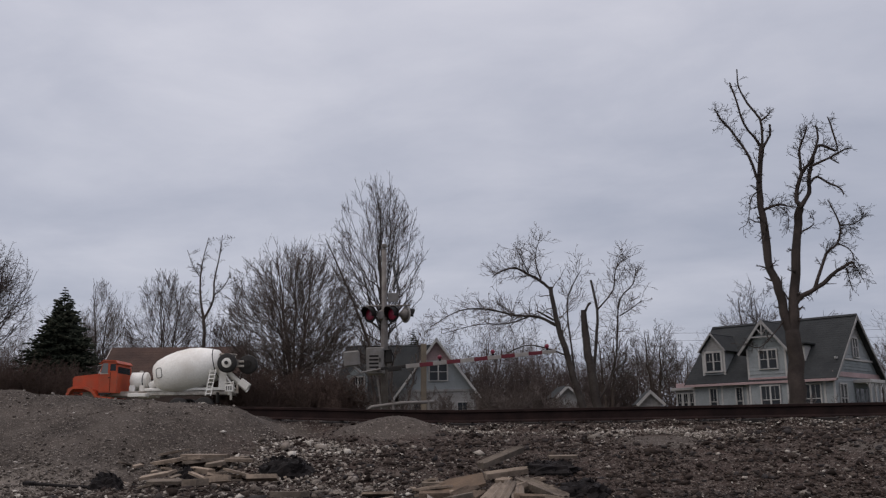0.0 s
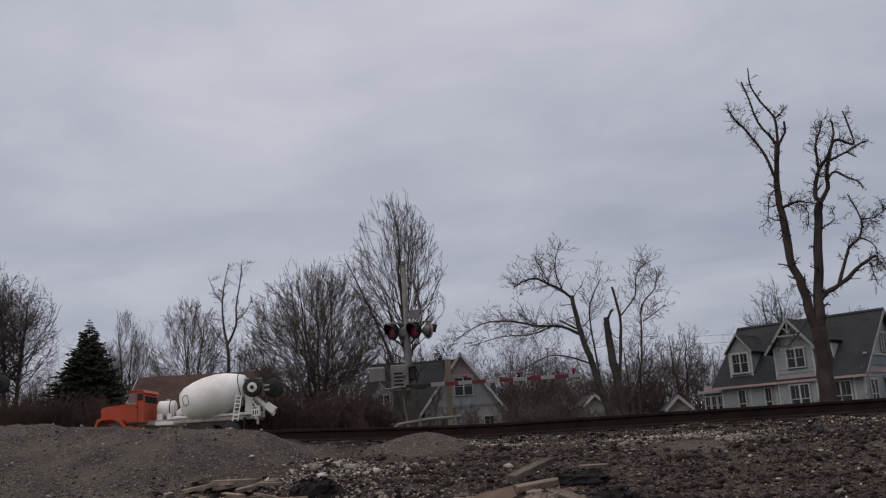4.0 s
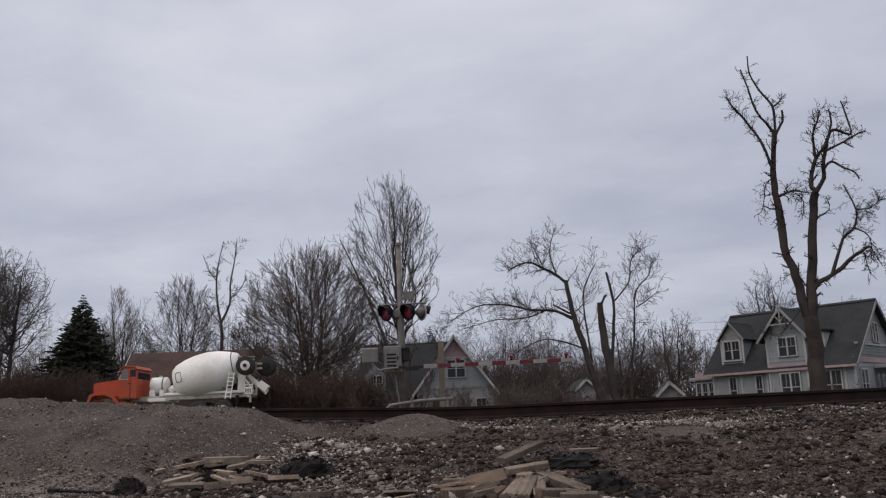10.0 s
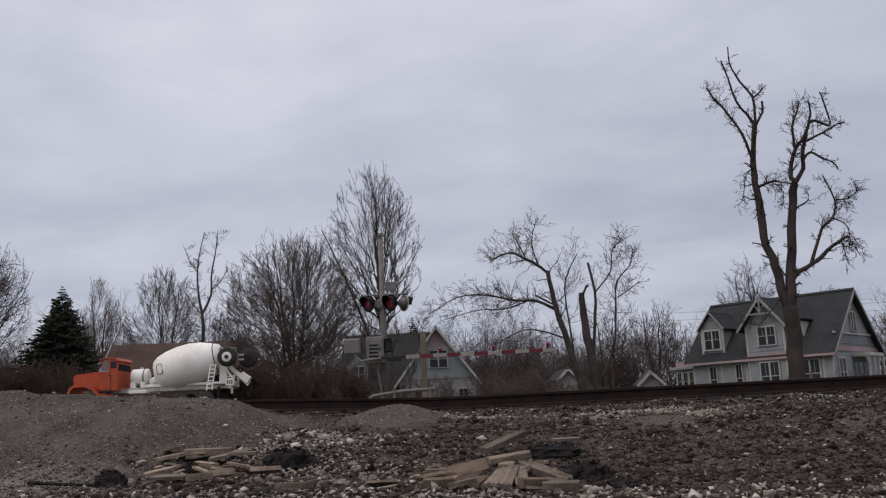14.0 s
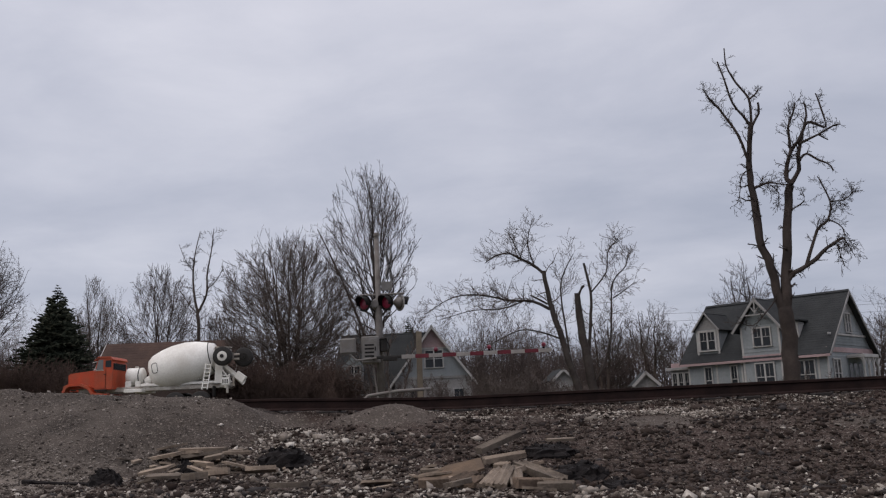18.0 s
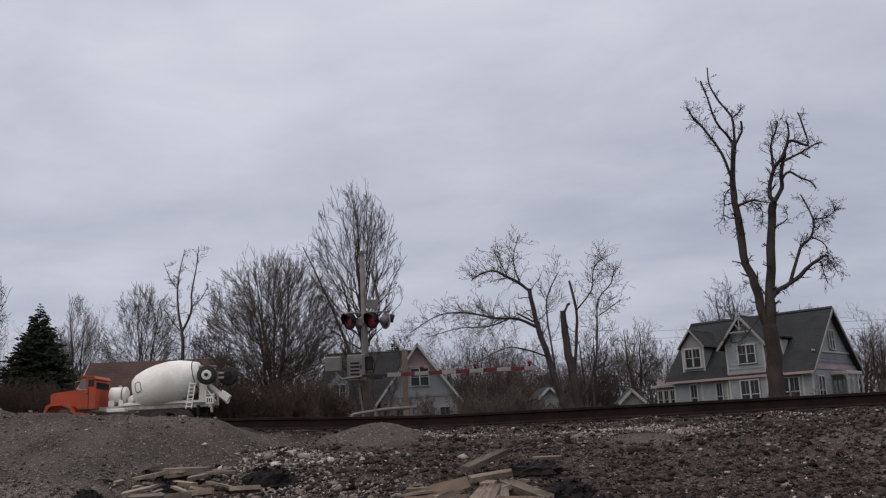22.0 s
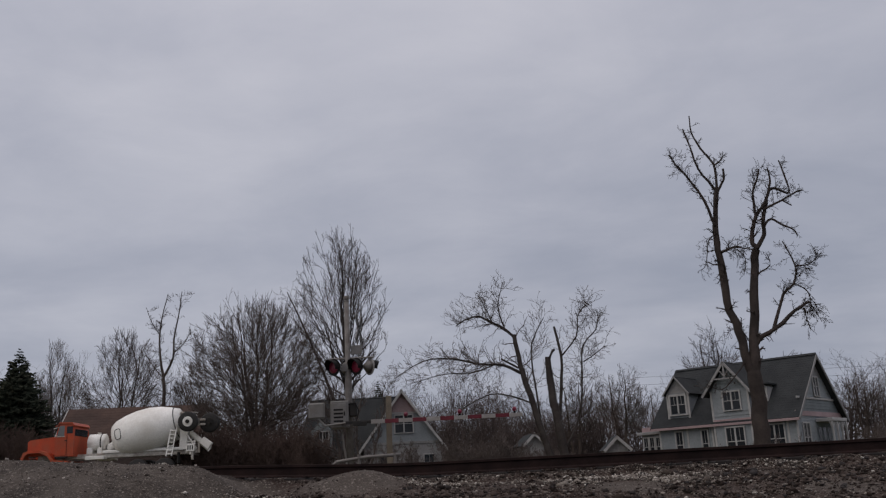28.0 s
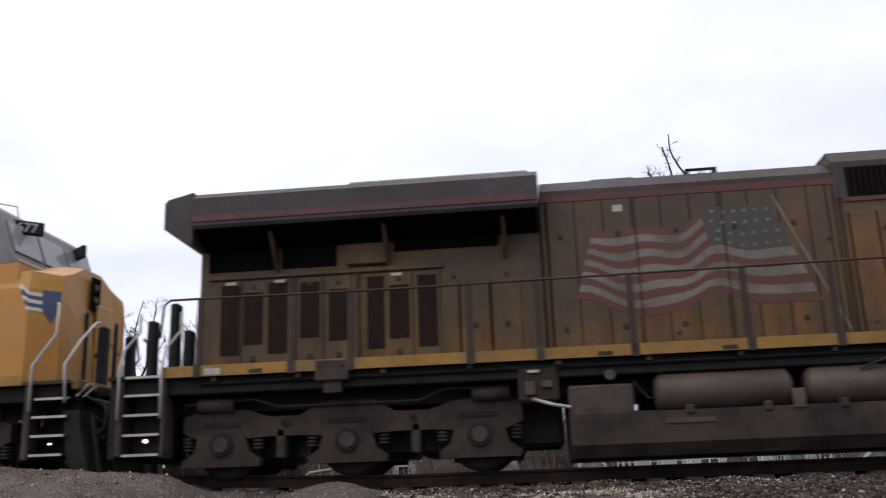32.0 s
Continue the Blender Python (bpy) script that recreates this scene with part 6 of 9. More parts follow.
def crossing_signal(x, y, with_gate):
    z0 = ground_z(x, y)
    s = thing("crossing_signal", pose(x, y, z0, 0, 0, 8), "grey railway crossing mast with red flashing lamps and crossbuck", "crossing signal", "crossing signals")
    top = 5.2 - z0
    part("mast", F().tube([(0, 0, 0), (0, 0, 2.9 - z0), (0, 0, 3.0 - z0), (0, 0, top)], [0.11, 0.105, 0.085, 0.08], 14), M_GALV, s, "galvanised steel mast", smooth=True)
    part("base", F().box(-0.28, -0.28, -0.5, 0.28, 0.28, 0.12, 0.02), M_GREYBOX, s)
    part("finial", F().tube([(0, 0, top), (0, 0, top + 0.03), (0, 0, top + 0.08)], [0.09, 0.09, 0.03], 12), M_GALV, s)
    zl = 3.18 - z0
    part("lamp_crossarm", F().tube([(-0.55, 0, zl + 0.27), (0.8, 0, zl + 0.27)], 0.03, 8), M_GALV, s)
    part("junction_box", F().tube([(-0.1, -0.1, zl - 0.02), (-0.1, -0.02, zl - 0.02)], 0.12, 12), M_GREYBOX, s)
    flasher(s, -0.42, -0.14, zl, -38, M_REDLAMP, "red flashing lamp with black visor")
    flasher(s, 0.26, -0.14, zl, -38, M_REDLAMPB, "lit red flashing lamp with black visor")
    flasher(s, 0.66, 0.10, zl, 128, M_REDLAMP, "lamp turned to the other road side", M_PALEBACK)
    flasher(s, -0.05, 0.2, zl, 142, M_REDLAMP, "lamp turned to the far side")
    # crossbuck seen nearly from its edge
    cb = part("crossbuck", F().box(-0.03, -0.03, zl + 0.75, 0.03, 0.03, zl + 1.75), M_GALV, s, "white crossbuck sign with black lettering bars")
    for sgn in (-1, 1):
        bl = part("crossbuck_blade", F().box(-0.55, -0.012, -0.11, 0.55, 0.012, 0.11, 0.004), M_GREYBOX, cb, at=pose(0.36, 0.0, zl + 1.15, 0, sgn * 48, 80))
        bars = F()
        for k in range(-5, 6):
            if k:
                bars.box(k * 0.1 - 0.03, -0.016, -0.06, k * 0.1 + 0.03, -0.012, 0.06)
        part("lettering", bars, M_BLACK, bl)
    part("bell", F().tube([(0, 0, top + 0.08), (0, 0, top + 0.16), (0, 0, top + 0.2)], [0.1, 0.09, 0.02], 12), M_GALV, s)
    part("track_sign", F().box(0.1, -0.03, zl + 0.38, 0.44, -0.01, zl + 0.66, 0.01), M_GREYBOX, s, "small grey sign plate")
    arm = None
    if with_gate:
        zm = 1.74 - z0
        box = part("gate_mechanism", F().box(-0.52, -0.34, zm - 0.38, 0.02, 0.12, zm + 0.42, 0.03), M_GREYBOX, s, "grey gate motor housing")
        part("access_door", F().box(-0.48, -0.36, zm - 0.3, -0.05, -0.34, zm + 0.34, 0.01), M_GREYBOX, box)
        for vk in range(4):
            part("vent_slot", F().box(-0.42, -0.364, zm - 0.2 + 0.11 * vk, -0.14, -0.359, zm - 0.15 + 0.11 * vk), M_BLACK, box)
        part("relay_case", F().box(0.04, -0.3, zm - 0.05, 0.26, -0.06, zm + 0.36, 0.02), M_STEELD, box, "open dark relay case")
        part("conduit", F().tube([(-0.2, -0.2, zm - 0.38), (-0.15, -0.15, zm - 0.9), (-0.02, -0.1, -0.2)], 0.03, 6), M_GALV, box)
        part("door_latch", F().box(-0.12, -0.38, zm - 0.02, -0.08, -0.35, zm + 0.1, 0.006), M_STEELD, box)
        part("cable", F().tube([(0.0, -0.3, zm + 0.3), (0.22, -0.34, zm + 0.34), (0.32, -0.32, zm + 0.1), (0.24, -0.3, zm - 0.2)], 0.018, 6), M_BLACK, box)
        part("pivot_shaft", F().tube([(-0.16, -0.50, zm - 0.25), (-0.16, 0.2, zm - 0.25)], 0.06, 10), M_STEELD, box)
        arm = new("gate_arm_pivot")
        arm.parent = s
        arm.name = "gate_arm"
        part("counterweight", F().box(-0.98, -0.16, 0.16, -0.50, -0.02, 0.62, 0.04).tube([(-0.74, -0.09, 0.2), (-0.5, -0.09, -0.05), (0.1, -0.09, 0.0)], 0.035, 6), M_GREYBOX, arm, "grey steel counterweight")
        part("arm_bracket", F().box(0.1, -0.12, -0.035, 0.9, -0.08, 0.05, 0.01).box(0.3, -0.14, -0.1, 0.72, -0.06, 0.02, 0.01), M_STEELD, arm)
        length, n = 4.705, 11
        x_ = 0.85
        k = 0
        while x_ < 0.6 + length:
            w = min(0.405, 0.6 + length - x_)
            hgt = 0.062 - 0.010 * (x_ / length)
            part("arm_stripe", F().box(x_, -0.135, -hgt, x_ + w, -0.085, hgt, 0.004), M_ARMRED if k % 2 else M_ARMWH, arm, "red stripe" if k % 2 else "white stripe")
            x_ += w
            k += 1
        for lx in (1.87, 3.45, 5.06):
            lm = part("arm_lamp", F().box(lx - 0.03, -0.13, 0.05, lx + 0.03, -0.09, 0.12), M_BLACK, arm)
            part("lens", F().tube([(lx, -0.19, 0.17), (lx, -0.16, 0.17), (lx, -0.06, 0.17), (lx, -0.03, 0.17)], [0.03, 0.065, 0.065, 0.03], 12), M_REDLAMPB if lx > 3 else M_REDLAMP, lm, "red arm lamp", smooth=True)
        arm["pivot"] = (-0.16, -0.40, zm - 0.25)
    return s, arm


signal_a, gate_arm = crossing_signal(-6.42, 26.6, True)
gz = ground_z(-5.26, 26.75)
solid("timber_post", F().box(-0.085, -0.085, -0.5, 0.085, 0.085, 2.26 - gz, 0.014), M_POST, pose(-5.26, 26.75, gz, 0, 0.6, 12), "weathered square timber post beside the gate arm", "post")
gz = ground_z(-5.3, 23.8)
bar = thing("guard_rail", pose(-5.3, 23.8, gz, 0, 0, 8), "bent pale steel guard pipe on short posts", "guard rail")
part("pipe", F().tube([(-0.9, 0, 0.0 - gz), (-0.88, 0, 0.26 - gz), (-0.78, 0, 0.33 - gz), (0.0, 0, 0.42 - gz), (0.9, 0, 0.44 - gz)], 0.045, 10), M_GALV, bar, smooth=True)
for x in (-0.2, 0.75):
    part("post", F().tube([(x, 0, -0.3), (x, 0, 0.5 - gz)], 0.045, 8), M_GALV, bar)


# ---- concrete mixer lorry ----
def mixer_lorry(m, chute_down=True):
    """Nose at x = 0, tail at x = 10; the drum leans back over the rear axles."""
    base = thing("mixer_lorry", m, "concrete mixer lorry with orange cab and white drum", "lorry", "mixer lorries")
    t = base
    ch = part("chassis", F().box(1.0, -0.42, 0.80, 9.0, -0.30, 1.04, 0.02).box(1.0, 0.30, 0.80, 9.0, 0.42, 1.04, 0.02), M_DIRTYW, t, "stained white chassis rails")
    for x in (1.6, 3.6, 5.2, 6.6, 8.0, 8.9):
        part("cross_member", F().box(x - 0.06, -0.3, 0.84, x + 0.06, 0.3, 1.0), M_STEELD, ch)
    cab = part("cab", F().prism([(2.08, 0.95), (3.18, 0.95), (3.18, 2.32), (3.05, 2.62), (2.42, 2.66), (2.24, 2.5), (2.08, 2.0), (2.0, 1.92)], "y", -1.08, 1.08), M_ORANGE, t, "faded orange steel cab")
    part("cab_roof", F().prism([(2.16, 2.55), (2.3, 2.68), (3.10, 2.65), (3.24, 2.50), (3.19, 2.46), (3.05, 2.59), (2.34, 2.61)], "y", -1.13, 1.13), M_ORANGE, cab)
    for s in (-1, 1):
        part("door", F().box(2.16, s * 1.08, 1.0, 2.75, s * 1.10, 1.96, 0.01), M_ORANGE, cab)
        part("side_window", F().prism([(2.14, 1.98), (2.60, 1.98), (2.60, 2.50), (2.30, 2.50)], "y", s * 1.082, s * 1.092), M_CABGLASS, cab)
        part("quarter_window", F().box(2.74, s * 1.082, 2.10, 3.12, s * 1.092, 2.46, 0.004), M_GLASS, cab, "dark rear quarter window")
        part("window_sill", F().box(2.12, s * 1.085, 1.93, 2.64, s * 1.11, 1.98, 0.006), M_DIRTYW, cab)
        part("door_handle", F().box(2.65, s * 1.11, 1.72, 2.8, s * 1.14, 1.76, 0.005), M_STEELD, cab)
        mir = part("mirror", F().box(2.0, s * 1.3, 1.95, 2.04, s * 1.48, 2.4, 0.01), M_STEELD, t)
        part("mirror_arm", F().tube([(2.2, s * 1.1, 2.0), (2.02, s * 1.36, 2.05)], 0.015, 5).tube([(2.25, s * 1.1, 2.42), (2.02, s * 1.36, 2.34)], 0.015, 5), M_DIRTYW, mir)
    part("windscreen", F().prism([(2.065, 2.02), (2.10, 2.02), (2.245, 2.47), (2.215, 2.47)], "y", -0.95, 0.95), M_GLASS, cab)
    part("rear_window", F().box(3.15, -0.92, 1.98, 3.195, 0.92, 2.33, 0.01), M_GLASS, cab, "dark rear cab window")
    part("roof_visor", F().prism([(1.98, 2.50), (2.22, 2.60), (2.24, 2.57), (2.0, 2.47)], "y", -1.02, 1.02), M_ORANGE, cab)
    for s in (-1, 1):
        part("windscreen_post", F().tube([(2.06, s * 1.0, 2.0), (2.24, s * 1.0, 2.5)], 0.035, 5), M_DIRTYW, cab)
        part("door_seam", F().box(2.765, s * 1.08, 1.0, 2.78, s * 1.09, 2.05), M_STEELD, cab)
        part("step_plate", F().box(2.1, s * 1.06, 0.86, 2.85, s * 1.16, 0.96, 0.01), M_STEELD, cab)
    bon = part("bonnet", F().prism([(0.22, 1.05), (2.12, 1.05), (2.12, 2.0), (0.34, 1.86), (0.2, 1.76)], "y", -0.72, 0.72), M_ORANGE, t, "long orange bonnet")
    part("radiator_grille", F().box(0.15, -0.55, 1.08, 0.21, 0.55, 1.74, 0.02), M_DIRTYW, bon, "pale radiator grille")
    for k in range(5):
        part("grille_slot", F().box(0.14, -0.42 + k * 0.19, 1.14, 0.152, -0.34 + k * 0.19, 1.56), M_BLACK, bon)
    part("bumper", F().box(0.0, -1.15, 0.72, 0.16, 1.15, 0.98, 0.03), M_ORANGE, t)
    for s in (-1, 1):
        fen = F()
        prof = [(0.05, 0.95), (0.12, 1.2), (0.4, 1.30), (1.2, 1.30), (1.7, 1.15), (2.0, 0.8), (2.9, 0.72), (2.9, 0.62), (1.9, 0.68), (1.62, 1.0), (1.15, 1.18), (0.45, 1.18), (0.24, 1.05), (0.2, 0.9)]
        fen.prism(prof, "y", s * 0.62, s * 1.14)
        part("mudguard", fen, M_ORANGE, t)
        part("headlight", F().disc((0.1, s * 0.82, 1.12), 0.1, "x", 0.12, 12), M_GREYBOX, t)

    def wheel(x, y, z, w, parent, rim):
        wh = part("wheel", F().tube([(0, -w / 2, 0), (0, -w / 2 + 0.05, 0), (0, w / 2 - 0.05, 0), (0, w / 2, 0)], [0.44, 0.51, 0.51, 0.44], 28), M_TYRE, parent, smooth=True, at=pose(x, y, z))
        part("rim", F().tube([(0, -w / 2 - 0.012, 0), (0, -w / 2 + 0.02, 0), (0, w / 2 - 0.02, 0), (0, w / 2 + 0.012, 0)], [0.24, 0.29, 0.29, 0.24], 20), rim, wh, "dusty pale wheel rim")
        part("hub", F().tube([(0, -w / 2 - 0.10, 0), (0, w / 2 + 0.10, 0)], 0.10, 10), M_STEELD, wh)
        return wh
    for s in (-1, 1):
        wheel(1.15, s * 0.98, 0.5, 0.28, t, M_DIRTYW)
        for x in (6.3, 7.65):
            wheel(x, s * 0.92, 0.5, 0.5, t, M_DIRTYW)
    wt = part("water_tank", F().tube([(3.45, 0, 1.62), (3.5, 0, 1.62), (4.3, 0, 1.62), (4.35, 0, 1.62)], [0.36, 0.44, 0.44, 0.36], 20), M_WHITE, t, "white water tank", smooth=True)
    part("tank_strap", F().disc((4.15, 0, 1.62), 0.452, "x", 0.05, 20), M_STEELD, wt)
    part("tank_stand", F().box(3.45, -0.4, 1.04, 3.75, 0.4, 1.35, 0.02).box(4.0, -0.4, 1.04, 4.25, 0.4, 1.35, 0.02), M_WHITE, wt)
    part("tank_filler", F().disc((3.95, 0, 2.08), 0.09, "z", 0.12, 10), M_DIRTYW, wt)
    for s in (-1, 1):
        part("step_box", F().box(3.65, s * 0.6, 0.72, 4.6, s * 1.15, 0.9, 0.02), M_WHITE, t)
    pump = part("drum_drive", F().tube([(4.45, 0, 1.28), (4.75, 0, 1.42)], [0.22, 0.26], 12), M_WHITE, t)
    part("drive_frame", F().box(4.4, -0.45, 1.04, 4.7, 0.45, 1.2, 0.02), M_WHITE, pump)
    axis0, axis1 = Vector((4.78, 0, 1.74)), Vector((8.25, 0, 2.52))
    d = axis1 - axis0
    prof = [(0.0, 0.40), (0.012, 0.72), (0.08, 0.90), (0.22, 1.05), (0.38, 1.14), (0.58, 1.15), (0.74, 1.05), (0.88, 0.88), (1.0, 0.70)]
    drum = part("drum", F().tube([axis0 + d * f for f, _ in prof], [q for _, q in prof], 40), M_WHITE, t, "round off-white mixing drum", smooth=True)
    for f, q in ((0.93, 0.80),):
        part("drum_band", F().tube([axis0 + d * (f - 0.006), axis0 + d * (f + 0.006)], q + 0.02, 40), M_STEELD, drum)
    ring = []
    for k in range(17):
        q = 2 * math.pi * k / 16
        f = 0.125 + 0.045 * math.copysign(abs(math.cos(q)) ** 0.5, math.cos(q))
        up = 0.12 + 0.26 * math.copysign(abs(math.sin(q)) ** 0.5, math.sin(q))
        rr_ = 0.90 + (f - 0.08) * 1.07 + 0.012
        c_ = axis0 + d * f
        ring.append((c_.x - 0.2 * up, -math.sqrt(rr_ ** 2 - up ** 2), c_.z + up))
    part("drum_hatch", F().tube(ring, 0.016, 6), M_STEELD, drum, "outlined inspection hatch")
    part("subframe", F().box(4.3, -0.5, 1.04, 8.9, -0.38, 1.18, 0.02).box(4.3, 0.38, 1.04, 8.9, 0.5, 1.18, 0.02), M_WHITE, t, "white drum subframe")
    ped = F()
    for s in (-1, 1):
        ped.prism([(8.26, 1.04), (8.64, 1.04), (8.72, 2.5), (8.42, 2.75), (8.1, 2.45), (8.30, 1.9)], "y", s * 0.42, s * 0.58)
    ped.box(8.15, -0.5, 2.0, 8.45, 0.5, 2.14)
    part("rear_pedestal", ped, M_WHITE, t, "white rear drum pedestal")
    part("drum_roller", F().disc((8.0, -0.5, 1.95), 0.14, "y", 0.2, 12).disc((8.0, 0.5, 1.95), 0.14, "y", 0.2, 12), M_STEELD, t)
    lad = part("ladder", F().tube([(7.74, -1.12, 0.72), (7.92, -0.95, 2.10)], 0.03, 6).tube([(8.02, -1.12, 0.72), (8.20, -0.95, 2.10)], 0.03, 6), M_WHITE, t, "white rear ladder")
    for k in range(7):
        f = (k + 0.5) / 7
        x, y, z = 7.74 + 0.18 * f, -1.12 + 0.17 * f, 0.72 + 1.38 * f
        part("rung", F().tube([(x, y, z), (x + 0.28, y, z)], 0.026, 5), M_WHITE, lad)
    hop = part("charge_hopper", F().tube([(8.45, 0, 2.50), (8.58, 0, 2.86), (8.60, 0, 2.94)], [0.30, 0.42, 0.44], 18), M_DIRTYW, t, smooth=True)
    part("hopper_lip", F().tube([(8.6, 0, 2.93), (8.6, 0, 2.97)], 0.46, 18), M_DIRTYW, hop)
    # raised booster axle with its two wheels
    bo = part("booster_axle", F().tube([(9.0, -1.05, 2.42), (9.0, 1.05, 2.42)], 0.09, 10).box(8.5, -0.5, 2.3, 9.05, -0.34, 2.5, 0.02).box(8.5, 0.34, 2.3, 9.05, 0.5, 2.5, 0.02), M_DIRTYW, t, "raised booster axle")
    wheel(8.80, -1.0, 2.42, 0.28, bo, M_WHITE)
    wheel(9.66, 0.15, 2.40, 0.28, bo, M_STEELD)
    for lz in (2.28, 2.52):
        part("axle_link", F().box(8.9, -0.62, lz - 0.05, 9.58, -0.5, lz + 0.05, 0.015), M_DIRTYW, bo)
    part("spring_pot", F().tube([(9.2, -0.6, 2.32), (9.2, -0.6, 2.62)], 0.11, 12), M_GREYBOX, bo)
    chute = F()
    c0, c1 = Vector((8.75, -0.2, 1.95)), Vector((9.85, -0.55, 1.05))
    for k in range(6):
        a0, a1 = math.pi * (1 + k / 6), math.pi * (1 + (k + 1) / 6)
        vs = []
        for c in (c0, c1):
            for a in (a0, a1):
                vs.append((c.x + 0.12 * math.sin(a), c.y + 0.25 * math.cos(a), c.z + 0.25 * math.sin(a) + 0.1))
        vs += [(p[0] + 0.02, p[1], p[2] - 0.02) for p in vs]
        chute.add(vs, [(0, 1, 3, 2), (4, 6, 7, 5), (0, 2, 6, 4), (1, 5, 7, 3), (0, 4, 5, 1), (2, 3, 7, 6)])
    if chute_down:
        part("chute", chute, M_WHITE, t, "white discharge chute")
    if chute_down:
        part("chute_extension", F().prism([(9.55, 1.62), (9.98, 1.30), (9.78, 1.0), (9.36, 1.32)], "y", -0.8, -0.45), M_WHITE, t)
    part("chute_strut", F().tube([(8.7, -0.3, 1.1), (9.3, -0.35, 1.45)], 0.04, 6).tube([(8.6, 0.1, 1.04), (8.75, -0.2, 1.9)], 0.05, 6).tube([(9.0, -0.5, 0.8), (9.0, -0.5, 1.5)], 0.04, 6), M_DIRTYW, t)
    valve = part("control_box", F().box(8.72, -0.92, 0.92, 9.12, -0.66, 1.30, 0.02), M_WHITE, t, "white control box at the tail")
    for k in range(3):
        part("control_slot", F().box(8.77 + 0.11 * k, -0.925, 1.0, 8.83 + 0.11 * k, -0.919, 1.22), M_STEELD, valve)
    part("tail_strut", F().tube([(8.6, -0.62, 1.85), (9.18, -0.62, 1.05)], 0.045, 6).tube([(8.66, -0.6, 1.42), (9.1, -0.6, 1.42)], 0.04, 6).tube([(9.06, -0.6, 0.9), (9.06, -0.6, 1.5)], 0.04, 6), M_WHITE, t)
    part("rear_frame", F().box(8.85, -0.9, 0.75, 9.0, 0.9, 0.9, 0.02).box(8.6, -0.65, 0.85, 9.3, -0.55, 1.0).box(8.95, -0.85, 0.5, 9.05, -0.7, 1.35).box(9.25, -0.7, 0.85, 9.35, -0.6, 1.35), M_DIRTYW, t)
    for s in (-1, 1):
        part("mud_flap", F().box(8.3, s * 0.55, 0.35, 8.33, s * 1.1, 0.9), M_TYRE, t)
    for ob in base.children:
        if not ob.name.startswith("wheel"):
            ob.matrix_basis = pose(0, 0, 0.36) @ ob.matrix_basis
        if ob.name.split(".")[0] in ("cab", "bonnet", "bumper", "mudguard", "headlight", "mirror"):
            # the cab is short: nose set back, rear wall brought forward
            ob.matrix_basis = pose(0.4, 0, 0) @ ob.matrix_basis @ Matrix.Diagonal((0.82, 1, 1, 1))
    return base


HEAD = 9.4
lx, ly = -28.25, 44.6
lorry = mixer_lorry(pose(lx, ly, 0.56, 0, 0, HEAD))
mixer_lorry(pose(lx - 15.1 * math.cos(radians(HEAD)), ly - 15.1 * math.sin(radians(HEAD)), 1.7, 0, 0, HEAD), False)


# ---- scrap on the ground ----
def board(x, y, length, width, thick, rz, tilt, roll, lift=0.0):
    """A broken board: its ends are snapped off unevenly."""
    a, b = rb.uniform(-0.4, 0.4) * width, rb.uniform(-0.4, 0.4) * width
    h = length / 2
    f = F().prism([(-h, -width / 2), (-h * 0.3, -width / 2), (h + a, -width / 2), (h - 0.3 * b, 0.1 * width), (h - a, width / 2), (-h * 0.2, width / 2), (-h + b, width / 2), (-h - 0.2 * a, 0.0)], "z", 0, thick)
    return solid("wooden_board", f, M_BOARD, pose(x, y, rough_z(x, y) + 0.015 + lift, roll, tilt, rz), "broken weathered wooden board lying on the stones", "board", "scrap boards")


rb = random.Random(9)
# heap at the ramp's foot: place, length, tilt
for x, y, length, tilt in ((-5.37, 10.72, 0.58, 8), (-5.44, 11.0, 0.32, 12), (-4.94, 10.86, 0.52, 7), (-4.99, 10.98, 0.6, -1), (-4.54, 10.96, 0.36, -2), (-4.64, 11.12, 0.36, 2),
                           (-4.29, 10.4, 0.38, -16), (-4.43, 10.16, 0.27, -12), (-4.65, 10.08, 0.3, -18), (-4.24, 9.68, 0.3, 5), (-5.12, 9.98, 0.38, 12), (-4.88, 9.72, 0.46, 1),
                           (-4.32, 9.26, 0.24, 3), (-3.88, 10.1, 0.36, 0), (-4.75, 10.78, 0.24, 10), (-5.15, 10.85, 0.4, 4), (-4.8, 10.5, 0.35, -6)):
    board(x, y, length, rb.uniform(0.06, 0.13), rb.uniform(0.025, 0.07), rb.uniform(-32, 32), -tilt * 0.8, rb.uniform(-26, 16), 0.05 + 0.10 * abs(math.sin(math.radians(tilt))) * length)
# heap in the ballast: place, length, heading, tilt
for x, y, length, rz, tilt in ((-1.71, 9.9, 0.62, 34, 6), (-0.97, 9.5, 0.42, 52, 12), (-0.6, 8.3, 0.3, -45, 0), (-3.0, 8.5, 0.34, -4, 0), (-0.5, 11.42, 0.34, 0, 0),
                               (-1.8, 9.7, 0.36, 20, 4), (-0.46, 8.84, 0.3, -34, -6), (-1.32, 8.5, 0.26, 40, 6), (-2.3, 9.2, 0.3, 8, 0), (-0.9, 10.2, 0.4, 25, 8)):
    board(x, y, length, rb.uniform(0.07, 0.12), rb.uniform(0.02, 0.05), rz + rb.uniform(-6, 6), -tilt, rb.uniform(-18, 10), 0.04 + 0.12 * abs(math.sin(math.radians(tilt))))
for k in range(64):
    # smaller splinters between them
    cx_, cy_ = ((-4.75, 10.4), (-1.15, 9.6))[k % 2]
    board(cx_ + rb.gauss(0, 0.45), cy_ + rb.gauss(0, 0.5), rb.uniform(0.08, 0.28), rb.uniform(0.03, 0.07), rb.uniform(0.012, 0.03), rb.uniform(-80, 80), rb.uniform(-14, 14), rb.uniform(-20, 20), 0.012)


